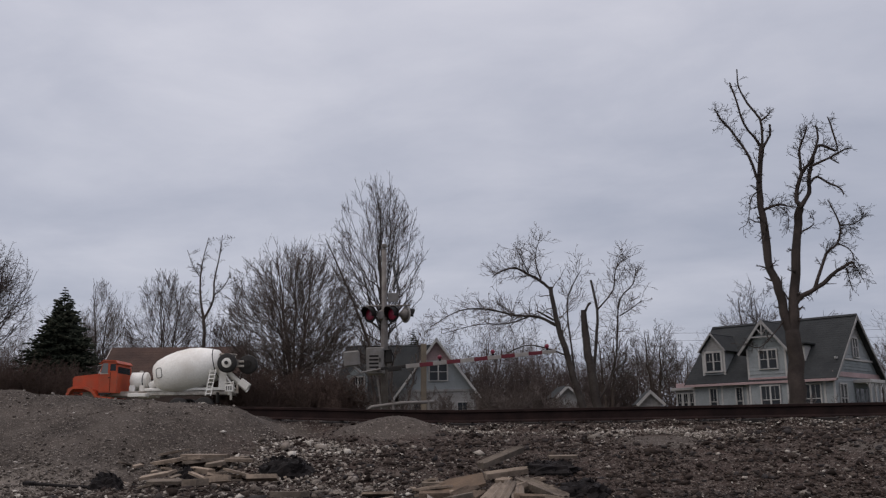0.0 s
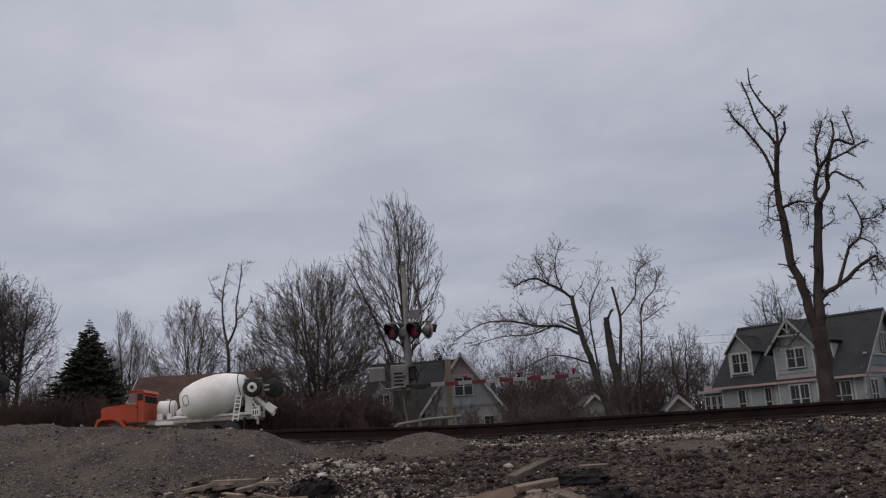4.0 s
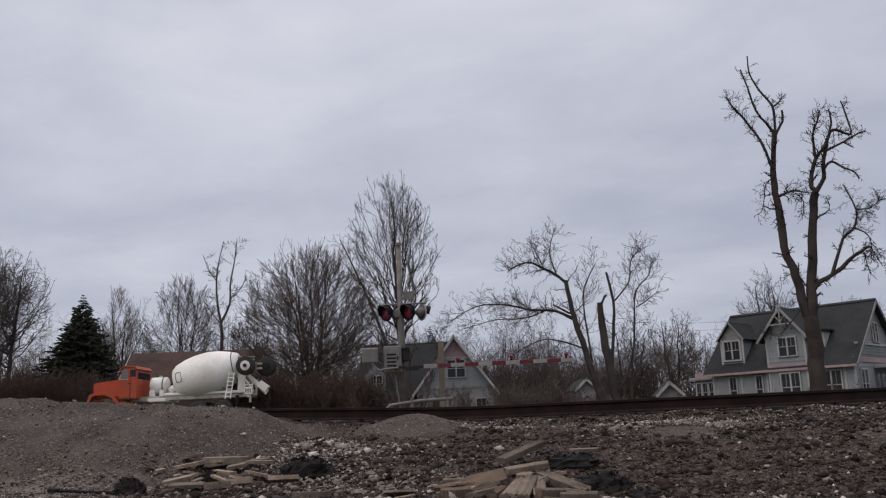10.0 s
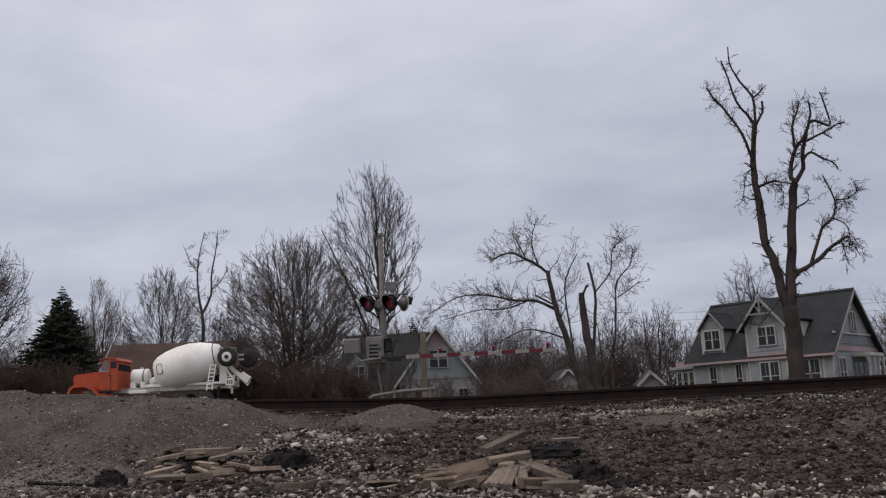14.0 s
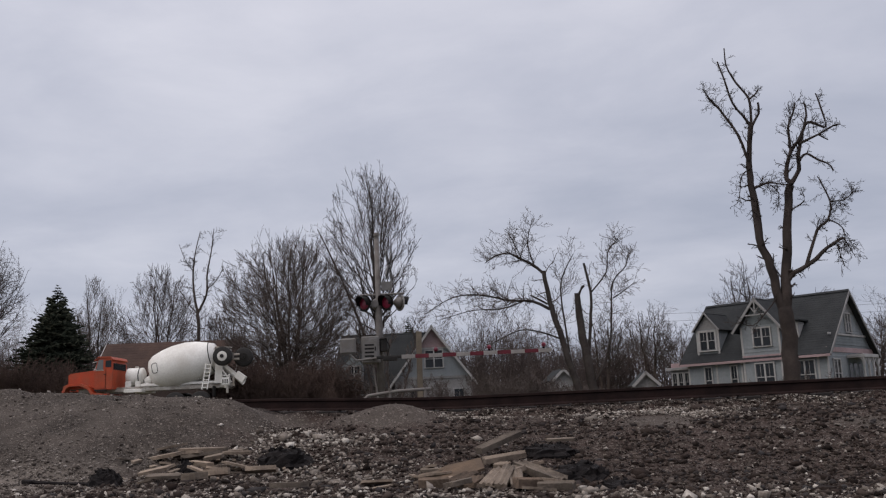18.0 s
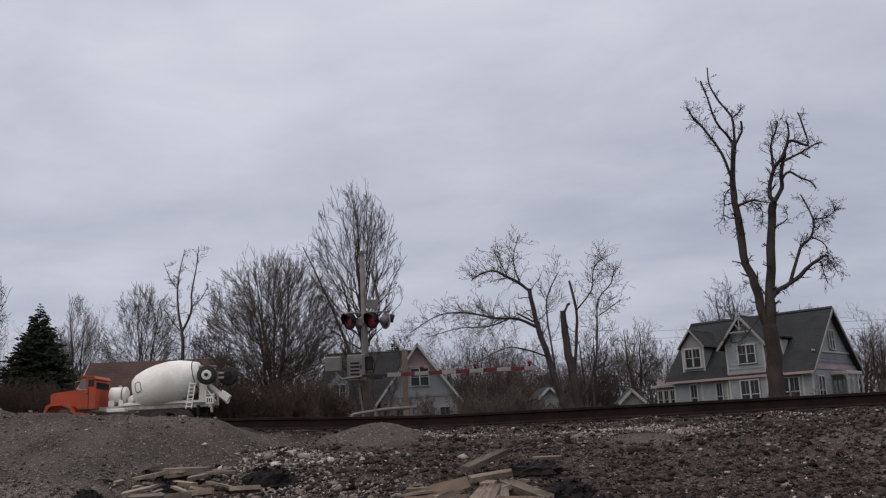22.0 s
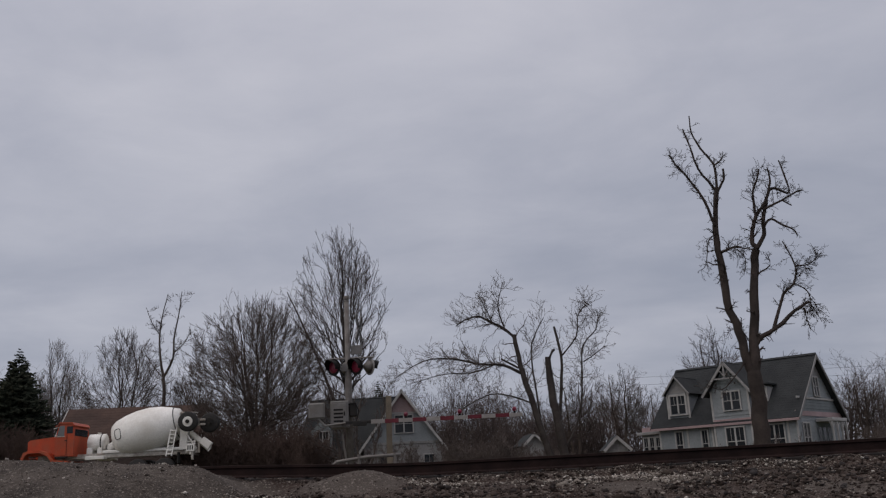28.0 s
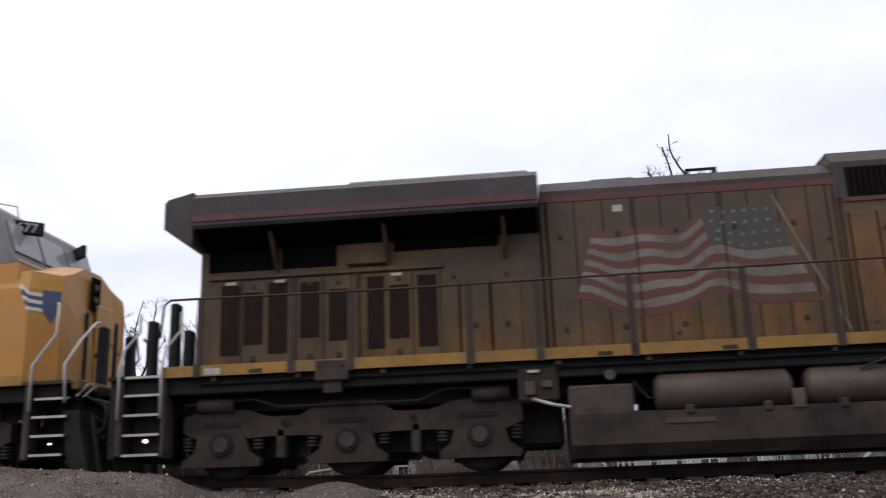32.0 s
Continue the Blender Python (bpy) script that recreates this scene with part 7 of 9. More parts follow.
def split_log(x, y, length, width, rz, tilt, lift, material):
    """A short riven billet: a ribbed, wedge-shaped length of timber."""
    k = 5
    top = [(-width / 2 + width * i / k, 0.55 * width + (0.10 if i % 2 else -0.05) * width + rb.uniform(-0.06, 0.06) * width) for i in range(k + 1)]
    outline = top + [(width * 0.42, 0.0), (-width * 0.42, 0.0)]
    f = F().prism(outline, "x", -length / 2, length / 2)
    f.v = [(p[0] + (0.12 * width * math.sin(7 * p[1] / width + p[2] * 9) if p[0] > 0 else 0.0), p[1], p[2]) for p in f.v]
    return solid("split_log", f, material, pose(x, y, rough_z(x, y) + lift, 0, tilt, rz), "short riven billet of weathered grey-brown timber", "firewood", "split timber")


for x, y, length, width, rz, tilt, lift, m_ in (
        (-1.22, 11.05, 0.72, 0.12, 52, -14, 0.10, M_BOARD), (-1.12, 10.62, 0.50, 0.13, 22, -6, 0.05, M_BOARD), (-1.12, 10.30, 0.16, 0.13, -30, 0, 0.02, M_BOARD),
        (-1.10, 9.20, 0.55, 0.13, 80, -12, 0.06, M_BOARD), (-0.98, 9.22, 0.60, 0.12, 86, -14, 0.08, M_BOARD), (-0.87, 9.25, 0.52, 0.13, 96, -12, 0.05, M_BOARD),
        (-1.40, 9.25, 0.36, 0.15, 62, -10, 0.03, M_BOARDC), (-1.28, 9.15, 0.30, 0.12, 75, -8, 0.03, M_BOARDC), (-0.66, 9.55, 0.95, 0.13, -58, 8, 0.08, M_BOARD),
        (-0.72, 8.75, 0.26, 0.15, 30, 4, 0.02, M_BOARDC), (-1.62, 8.75, 0.30, 0.14, 10, 0, 0.02, M_BOARDC), (-0.45, 8.70, 0.34, 0.12, -12, 0, 0.02, M_BOARD),
        (-0.80, 10.05, 0.28, 0.12, 40, -6, 0.02, M_BOARDC), (-0.95, 9.75, 0.34, 0.12, 35, -10, 0.06, M_BOARD), (-1.75, 10.30, 0.60, 0.10, 6, 0, 0.0, M_BOARD)):
    split_log(x, y, length, width, rz, tilt, lift, m_)
f_ = F().prism([(-0.42, -0.16), (0.30, -0.22), (0.46, 0.10), (0.1, 0.24), (-0.30, 0.12)], "z", 0, 0.03)
solid("plywood_sheet", f_, M_PLY, pose(-1.62, 9.75, rough_z(-1.62, 9.75) + 0.06, 10, -14, 38), "torn tan plywood sheet lying on the heap", "board")


def lump(x, y, w, d, h, seed, label):
    """A torn, crumbly heap of black scrap: a ragged mound with shreds on it."""
    r = np.random.default_rng(seed)
    vs, fs = [], []
    n, k = 26, 10
    for j in range(k):
        e = math.pi / 2 * j / (k - 1)
        for i in range(n):
            a = 2 * math.pi * i / n
            px_, py_, pz_ = math.cos(a) * math.cos(e), math.sin(a) * math.cos(e), math.sin(e)
            q = 1 + 0.32 * noise.noise((px_ * 2.6 + seed, py_ * 2.6, pz_ * 2.6)) + 0.16 * noise.noise((px_ * 7 + seed, py_ * 7, pz_ * 7))
            vs.append((px_ * w * q, py_ * d * q, pz_ * h * 1.25 * q - 0.05))
    for j in range(k - 1):
        fs += [(j * n + i, j * n + (i + 1) % n, (j + 1) * n + (i + 1) % n, (j + 1) * n + i) for i in range(n)]
    for _ in range(int(240 * w)):
        a, e = r.uniform(0, 6.28), r.uniform(0.1, 1.4)
        c = np.array([math.cos(a) * math.cos(e) * w, math.sin(a) * math.cos(e) * d, math.sin(e) * h * 1.25 - 0.03])
        q = r.uniform(0.012, 0.04)
        o = len(vs)
        vs += [tuple(c + r.uniform(-q, q, 3)) for _ in range(4)]
        fs += [(o, o + 1, o + 2), (o, o + 2, o + 3), (o, o + 3, o + 1), (o + 1, o + 3, o + 2)]
    return solid("scrap_lump", F().add(vs, fs), M_CHAR, pose(x, y, rough_z(x, y)), label, "scrap", "black scrap")


for i, (x, y, w, d, h) in enumerate(((-5.42, 9.4, 0.19, 0.16, 0.17), (-4.95, 10.4, 0.13, 0.12, 0.13), (-3.82, 10.75, 0.36, 0.26, 0.20), (-0.66, 11.1, 0.36, 0.22, 0.13), (-0.25, 10.0, 0.30, 0.24, 0.17), (0.12, 8.9, 0.24, 0.2, 0.10))):
    lump(x, y, w, d, h, 90 + i, "crumpled black heap of rubber and ash on the gravel")
solid("iron_bar", F().tube([(-0.5, 0, 0.03), (0.0, 0.03, 0.02), (0.35, 0.0, 0.03)], 0.02, 6).box(-0.5, -0.05, 0.0, -0.38, 0.05, 0.05, 0.01), M_CHAR, pose(-5.95, 9.42, rough_z(-5.95, 9.42) + 0.02, 0, 3, -6), "bent black iron bar lying on gravel", "scrap")


# ---- the train ----
def truck(parent, axles, seed):
    """A three-axle truck: cast side frames, journal boxes, springs, brake gear and turning wheelsets."""
    mid = axles[1]
    t = part("truck", F().box(axles[0] - 0.5, -0.6, 0.75, axles[2] + 0.5, 0.6, 1.05, 0.04), M_UNDER, parent, "grey-brown three-axle truck")
    sets = []
    for a in axles:
        w = F()
        for s in (-1, 1):
            w.tube([(0, s * 0.68, 0), (0, s * 0.70, 0), (0, s * 0.81, 0), (0, s * 0.83, 0)], [0.5, 0.533, 0.525, 0.48], 30)
            w.tube([(0, s * 0.83, 0), (0, s * 0.90, 0)], [0.2, 0.14], 12)
            for k in range(6):
                q = 2 * math.pi * k / 6
                w.disc((0.3 * math.cos(q), s * 0.835, 0.3 * math.sin(q)), 0.045, "y", 0.02, 8)
        w.tube([(0, -0.9, 0), (0, 0.9, 0)], 0.09, 10)
        sets.append(part("wheelset", w, M_STEELD, t, "dark steel wheels on an axle", at=pose(a, 0, 0.533)))
    for s in (-1, 1):
        y0, y1 = s * 0.98, s * 1.16
        x0, x2 = axles[0], axles[2]
        beam = F()
        xs = [x0 - 0.62, x0 - 0.38, x0 + 0.38, x0 + 0.75, mid - 0.75, mid - 0.4, mid + 0.4, mid + 0.75, x2 - 0.75, x2 - 0.38, x2 + 0.38, x2 + 0.66]
        zt = [0.98, 1.05, 1.06, 0.94, 0.94, 1.14, 1.14, 0.94, 0.94, 1.06, 1.10, 1.00]
        zb = [0.74, 0.62, 0.62, 0.64, 0.64, 0.62, 0.62, 0.64, 0.64, 0.62, 0.60, 0.72]
        for i in range(len(xs) - 1):
            beam.prism([(xs[i], zb[i]), (xs[i + 1], zb[i + 1]), (xs[i + 1], zt[i + 1]), (xs[i], zt[i])], "y", y0, y1)
        fr = part("side_frame", beam, M_UNDER, t, "cast steel side frame")
        for a in axles:
            part("pedestal", F().prism([(a - 0.36, 0.70), (a + 0.36, 0.70), (a + 0.44, 0.42), (a + 0.62, 0.30), (a + 0.60, 0.20), (a - 0.60, 0.20), (a - 0.62, 0.30), (a - 0.44, 0.42)], "y", y0 + s * 0.01, y1 + s * 0.03), M_UNDER, fr)
            part("journal_box", F().tube([(a, y1, 0.54), (a, y1 + s * 0.07, 0.54), (a, y1 + s * 0.075, 0.54)], [0.185, 0.18, 0.15], 18), M_BLACK, fr)
            part("journal_cap", F().tube([(a, y1 + s * 0.07, 0.54), (a, y1 + s * 0.095, 0.54)], 0.118, 16), M_TANK, fr)
            for d in (-0.56, 0.56):
                sp = F()
                for k in range(4):
                    sp.disc((a + d, (y0 + y1) / 2, 0.48 + k * 0.055), 0.085, "z", 0.032, 10)
                part("coil_spring", sp, M_UNDER, fr)
            part("frame_slot", F().box(a - 0.30, y1, 0.80, a + 0.30, y1 + s * 0.012, 0.87), M_BLACK, fr)
        for bx in (x0 + 1.0, x2 - 1.0):
            part("frame_hole", F().disc((bx, y1, 0.82), 0.06, "y", 0.03, 10), M_BLACK, fr)
        for bx in (x0 - 0.1, x2 + 0.2):
            part("brake_cylinder", F().tube([(bx - 0.28, y1, 1.14), (bx + 0.28, y1, 1.14)], 0.12, 14), M_TANK, fr, smooth=True)
        part("brake_pipe", F().tube([(x0 - 0.6, y1 + s * 0.03, 1.16), (x0 + 0.5, y1 + s * 0.03, 1.22), (x0 + 0.9, y1 + s * 0.03, 1.08), (x2 - 0.9, y1 + s * 0.03, 1.08), (x2 - 0.5, y1 + s * 0.03, 1.24), (x2 + 0.5, y1 + s * 0.03, 1.22)], 0.02, 5), M_UNDER, fr)
        for b in (mid - 1.12, mid + 0.98):
            part("brake_hanger", F().box(b, y0, 0.30, b + 0.14, y1, 0.75, 0.02), M_UNDER, fr)
        part("sand_pipe", F().tube([(x2 + 0.6, s * 0.95, 1.2), (x2 + 0.62, s * 0.8, 0.3), (x2 + 0.5, s * 0.76, 0.14)], 0.022, 6), M_UNDER, fr)
    for a in (axles[0] + 0.25, mid + 0.25, axles[2] - 1.0):
        part("traction_motor", F().box(a, -0.55, 0.25, a + 0.75, 0.55, 0.8, 0.1), M_STEELD, t)
    return sets


def lettering(parent, text, size, m, material, name, label):
    """Built-in letters as a mesh of their own."""
    cu = bpy.data.curves.new("letters", "FONT")
    cu.body, cu.size, cu.extrude = text, size, 0.003
    cu.offset = 0.013 * size
    tmp = bpy.data.objects.new("letters", cu)
    scene.collection.objects.link(tmp)
    bpy.context.view_layer.update()
    me = bpy.data.meshes.new_from_object(tmp)
    bpy.data.objects.remove(tmp)
    me.materials.clear()
    me.materials.append(material)
    ob = new(name, me)
    ob.parent, ob.matrix_basis = parent, m
    ob["label"] = label
    return ob


def steps(parent, u0, u1, s, face):
    """Boarding steps between two dark stringers; white nosings."""
    y = s * 1.50
    st = part("boarding_steps", F().box(u0 - 0.16, s * 1.1, 0.40, u0 - 0.05, y, 1.60, 0.02).box(u1 + 0.02, s * 1.1, 0.36, u1 + 0.07, y, 1.60, 0.01).box(u0, s * 1.12, 0.42, u1, s * 1.16, 1.6), M_TANK, parent, "dark boarding steps with white edges")
    for k, z in enumerate((0.40, 0.70, 1.0, 1.30, 1.58)):
        part("tread", F().box(u0, s * 1.15, z, u1, y + s * 0.02, z + 0.03, 0.006), M_TANK, st)
        part("step_edge", F().box(u0 - 0.01, y + s * 0.02, z - 0.004, u1 + 0.01, y + s * 0.035, z + 0.034), M_STEPED, st)
    for u in (u0 - 0.1, u1 + 0.03):
        part("grab_rail", F().tube([(u, y + s * 0.06, 0.95), (u, y + s * 0.06, 1.75), (u + face * 0.02, y - s * 0.04, 2.05), (u + face * 0.16, y - s * 0.25, 2.35), (u + face * 0.16, y - s * 0.25, 2.65)], 0.022, 7), M_STEPED, st, "white grab rail", smooth=True)
    part("step_lamp", F().disc((u0 + 0.35, y + s * 0.01, 0.62), 0.03, "y", 0.03, 8), M_HEAD, st)
    return st


def louvre(parent, u0, u1, z0, z1, y, n, name="louvre_panel"):
    p = part(name, F().box(u0 - 0.03, y, z0 - 0.03, u1 + 0.03, y - 0.006, z1 + 0.03, 0.004), M_YELLOW, parent)
    for k in range(n):
        z = z0 + (z1 - z0) * (k + 0.2) / n
        part("louvre_slat", F().box(u0, y - 0.006, z, u1, y - 0.016, z + (z1 - z0) * 0.4 / n), M_VOID, p)
    return p


def front_end(l, yellow, grey, number, crown, feather, lamp, push=0.0, rise=0.24, board=(-1.15, 4.50, 46, 1.02)):
    """Nose, headlights, winged emblem, number boards, platform, rails and plough of a wide-cab engine; crown rounds the nose off."""
    def rim(u, rear):
        up = rise if rear else 0.0
        return [(u, -1.494, 1.62), (u, -1.494, 3.15 + up), (u - 0.02, -1.45, 3.44 + up), (u - 0.06, -0.95 + crown, 3.58 + up * 1.05), (u - 0.08, -0.40, 3.76 + up * 1.1), (u - 0.08, 0.40, 3.76 + up * 1.1),
                (u - 0.06, 0.95 - crown, 3.58 + up * 1.05), (u - 0.02, 1.45, 3.44 + up), (u, 1.494, 3.15 + up), (u, 1.494, 1.62)]
    fe, lift = push * 0.1, push * 0.45
    corner, taper = 0.12 - push * 0.5, 0.76
    fy = 1.494 * taper
    rows = [rim(-0.95, True), rim(corner, False), [(u + 0.30 + fe - corner, y * taper, z - 0.03) for (u, y, z) in rim(corner, False)]]
    n = len(rows[0])
    vs = [p for r in rows for p in r]
    fs = [(k * n + i, k * n + i + 1, (k + 1) * n + i + 1, (k + 1) * n + i) for k in range(2) for i in range(n - 1)] + [tuple(range(2 * n, 3 * n)), (0, n, 2 * n, 3 * n - 1, 2 * n - 1, n - 1)]
    nose = part("nose", F().add(vs, fs), yellow, l, "yellow nose with chamfered corners")
    part("nose_door", F().box(0.29 + fe, 0.05, 1.68, 0.325 + fe, 0.72, 3.15, 0.015), yellow, nose)
    part("headlight_recess", F().box(0.285 + fe, -0.17, 3.02, 0.305 + fe, 0.17, 3.62, 0.008), M_VOID, nose, "dark headlight recess")
    for z in (3.22, 3.44):
        part("headlight", F().disc((0.315 + fe, -0.02, z), 0.055, "x", 0.04, 14), lamp, nose, "round headlight")
    part("nose_frame", F().box(0.29 + fe, -0.30, 1.70, 0.33 + fe, -0.22, 2.95, 0.01), M_BLACK, nose)
    part("nose_frame", F().box(0.29 + fe, 0.80, 1.70, 0.33 + fe, 0.88, 2.95, 0.01), M_BLACK, nose)
    for s in (-1, 1):
        part("nose_edge", F().tube([(0.30 + fe, s * fy, 1.7), (0.30 + fe, s * fy, 3.0), (0.28 + fe, s * fy * 0.97, 3.35)], 0.018, 6), yellow, nose)
        # feathers of the emblem run round the chamfer
        for k in range(5):
            z0, z1 = 3.08 + lift - 0.088 * k, 2.95 + lift - 0.062 * k
            u0 = corner - (0.62 - 0.115 * k) * (0.3 if push else 0.6)
            f, th = F(), 0.058
            y0, y1 = s * 1.50, s * (fy + 0.012)
            f.add([(u0, y0, z0 - th), (corner, y0, z1 - th), (corner, y0, z1), (u0 + 0.04, y0, z0 + 0.01), (0.308 + fe, y1, z1 - th - 0.04), (0.308 + fe, y1, z1 - 0.04),
                   (corner - 0.01, s * 1.485, z1 - th), (corner - 0.01, s * 1.485, z1), (u0, s * 1.485, z0 - th), (u0 + 0.04, s * 1.485, z0 + 0.01)],
                  [(0, 1, 2, 3), (1, 4, 5, 2), (8, 9, 7, 6), (0, 3, 9, 8)])
            part("emblem_feather", f, feather if k % 2 == 0 else M_LOGOB, nose, "pale feather stripe" if k % 2 == 0 else "blue feather stripe")
        shield = []
        for g, z in ((0.40, 2.99), (0.98, 2.99), (0.98, 2.66), (0.70, 2.46), (0.42, 2.66)):
            u, y = corner + (0.30 + fe - corner) * g, 1.494 + (fy - 1.494) * g
            shield += [(u + 0.012, s * (y + 0.008), z + lift), (u + 0.004, s * (y + 0.002), z + lift)]
        part("emblem_shield", F().add(shield, [(0, 2, 4, 6, 8), (9, 7, 5, 3, 1)] + [(2 * i, 2 * i + 1, (2 * i + 3) % 10, (2 * i + 2) % 10) for i in range(5)]), M_LOGOB, nose, "blue emblem shield")
        nb = part("number_board", F().box(-0.30, -0.05, -0.12, 0.30, 0.05, 0.12, 0.02), M_BLACK, l, "black number board", at=pose(board[0], s * 0.86 * board[3], board[1], 0, 0, board[2] if s < 0 else 180 - board[2]))
        lettering(nb, number, 0.23, Matrix.Translation((-0.27, -0.054, -0.08)) @ pose(0, 0, 0, 90, 0, 0), M_STEPED, "number_lettering", "white numerals on the number board")
        part("grab_rail", F().tube([(0.16, s * 1.55, 1.15), (0.16, s * 1.55, 1.86), (0.50, s * 1.50, 2.36), (0.46, s * 1.42, 2.86), (0.38, s * 1.30, 2.9)], 0.024, 7), M_STEPED, l, "white grab rail", smooth=True)
        part("grab_rail", F().tube([(0.74, s * 1.55, 1.26), (0.70, s * 1.55, 1.86), (0.84, s * 1.34, 2.28), (0.88, s * 0.98, 2.60), (0.88, s * 0.86, 2.63)], 0.024, 7), M_STEPED, l, "white grab rail", smooth=True)
        part("step_hanger", F().box(0.04, s * 1.1, 0.40, 0.15, s * 1.50, 1.60, 0.02), M_TANK, l)
        for z, u0, u1 in ((0.46, 0.2, 0.72), (0.75, 0.2, 0.74), (1.04, 0.2, 0.76), (1.32, 0.22, 0.78), (1.58, 0.24, 0.80)):
            part("tread", F().box(u0, s * 1.14, z, u1, s * 1.50, z + 0.03, 0.006), M_TANK, l)
            part("step_edge", F().box(u0, s * 1.50, z - 0.004, u1, s * 1.518, z + 0.034), M_STEPED, l, "white step edge")
        part("step_back", F().box(0.16, s * 1.05, 0.42, 0.8, s * 1.10, 1.56), M_BLACK, l)
        part("uncoupling_lever", F().tube([(0.86, s * 1.42, 1.36), (1.02, s * 1.36, 1.56), (1.08, s * 1.25, 1.53), (0.92, s * 1.32, 1.36)], 0.014, 5), M_STEPED, l)
        part("air_hose", F().tube([(0.98, s * 0.6, 1.2), (1.12, s * 0.62, 0.85), (1.08, s * 0.5, 0.5)], 0.03, 6), M_BLACK, l)
        part("hand_hold", F().tube([(0.98, s * 1.2, 1.14), (1.06, s * 1.0, 1.02), (1.08, s * 0.8, 0.98)], 0.012, 5), M_RESV, l)
    part("step_lamp", F().disc((0.52, -1.50, 0.64), 0.016, "y", 0.03, 8), M_HEAD, l)
    part("ditch_light", F().disc((0.64, -0.42, 2.16), 0.045, "x", 0.08, 12), lamp, l, "round ditch light")
    part("ditch_light", F().disc((0.93, 1.20, 1.80), 0.045, "x", 0.08, 12), lamp, l, "round ditch light")
    part("light_bracket", F().box(0.86, 1.12, 1.6, 0.92, 1.28, 1.86, 0.01), M_TANK, l)
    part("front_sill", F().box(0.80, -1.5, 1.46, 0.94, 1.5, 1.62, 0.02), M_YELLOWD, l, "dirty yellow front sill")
    for y0 in (-0.62, 0.40):
        part("end_post", F().box(0.72, y0, 1.6, 0.86, y0 + 0.22, 2.62, 0.03), M_BLACK, l, "black end platform post")
    part("end_chain", F().tube([(0.8, -0.4, 2.4), (0.83, 0.0, 2.2), (0.8, 0.4, 2.4)], 0.012, 4), M_RESV, l)
    part("snow_plough", F().prism([(0.66, 1.15), (0.92, 1.15), (0.96, 0.85), (1.14, 0.12), (0.9, 0.10), (0.74, 0.5)], "y", -1.42, 1.42), M_BLACK, l, "black pilot plough")
    part("coupler", F().box(0.8, -0.14, 0.70, 1.2, 0.14, 1.0, 0.04).box(1.16, -0.2, 0.66, 1.34, 0.06, 1.04, 0.05), M_STEELD, l)
    part("coupler_pocket", F().box(0.92, -0.34, 0.58, 1.0, 0.34, 1.14, 0.03), M_TANK, l)
    for k, y in enumerate((-1.0, -0.84, -0.66, 0.66, 0.84, 1.0)):
        drop = 0.42 + 0.09 * (k % 3)
        part("air_hose", F().tube([(0.95, y, 1.36), (1.10, y, 1.30), (1.16, y + 0.03, 1.30 - drop * 0.5), (1.10, y + 0.05, 1.30 - drop), (1.02, y + 0.02, 1.28 - drop)], 0.026, 7), M_TYRE, l, smooth=True)
        part("hose_coupling", F().box(1.0, y - 0.03, 1.22 - drop, 1.08, y + 0.05, 1.30 - drop, 0.01), M_RESV, l)
    part("uncoupling_rod", F().tube([(1.02, -1.4, 1.36), (1.04, -0.5, 1.18), (1.06, 0.0, 1.10), (1.04, 0.5, 1.18), (1.02, 1.4, 1.36)], 0.016, 6), M_RESV, l)
    part("anticlimber", F().box(0.90, -0.9, 1.40, 1.06, 0.9, 1.56, 0.02), M_BLACK, l)
    for y in (-1.1, -0.55, 0.55, 1.1):
        part("plough_rib", F().prism([(0.95, 1.1), (1.0, 1.1), (1.20, 0.14), (1.12, 0.14)], "y", y - 0.02, y + 0.02), M_TANK, l)
    part("plough_edge", F().box(1.10, -1.42, 0.10, 1.17, 1.42, 0.16, 0.01), M_RESV, l)
    return nose


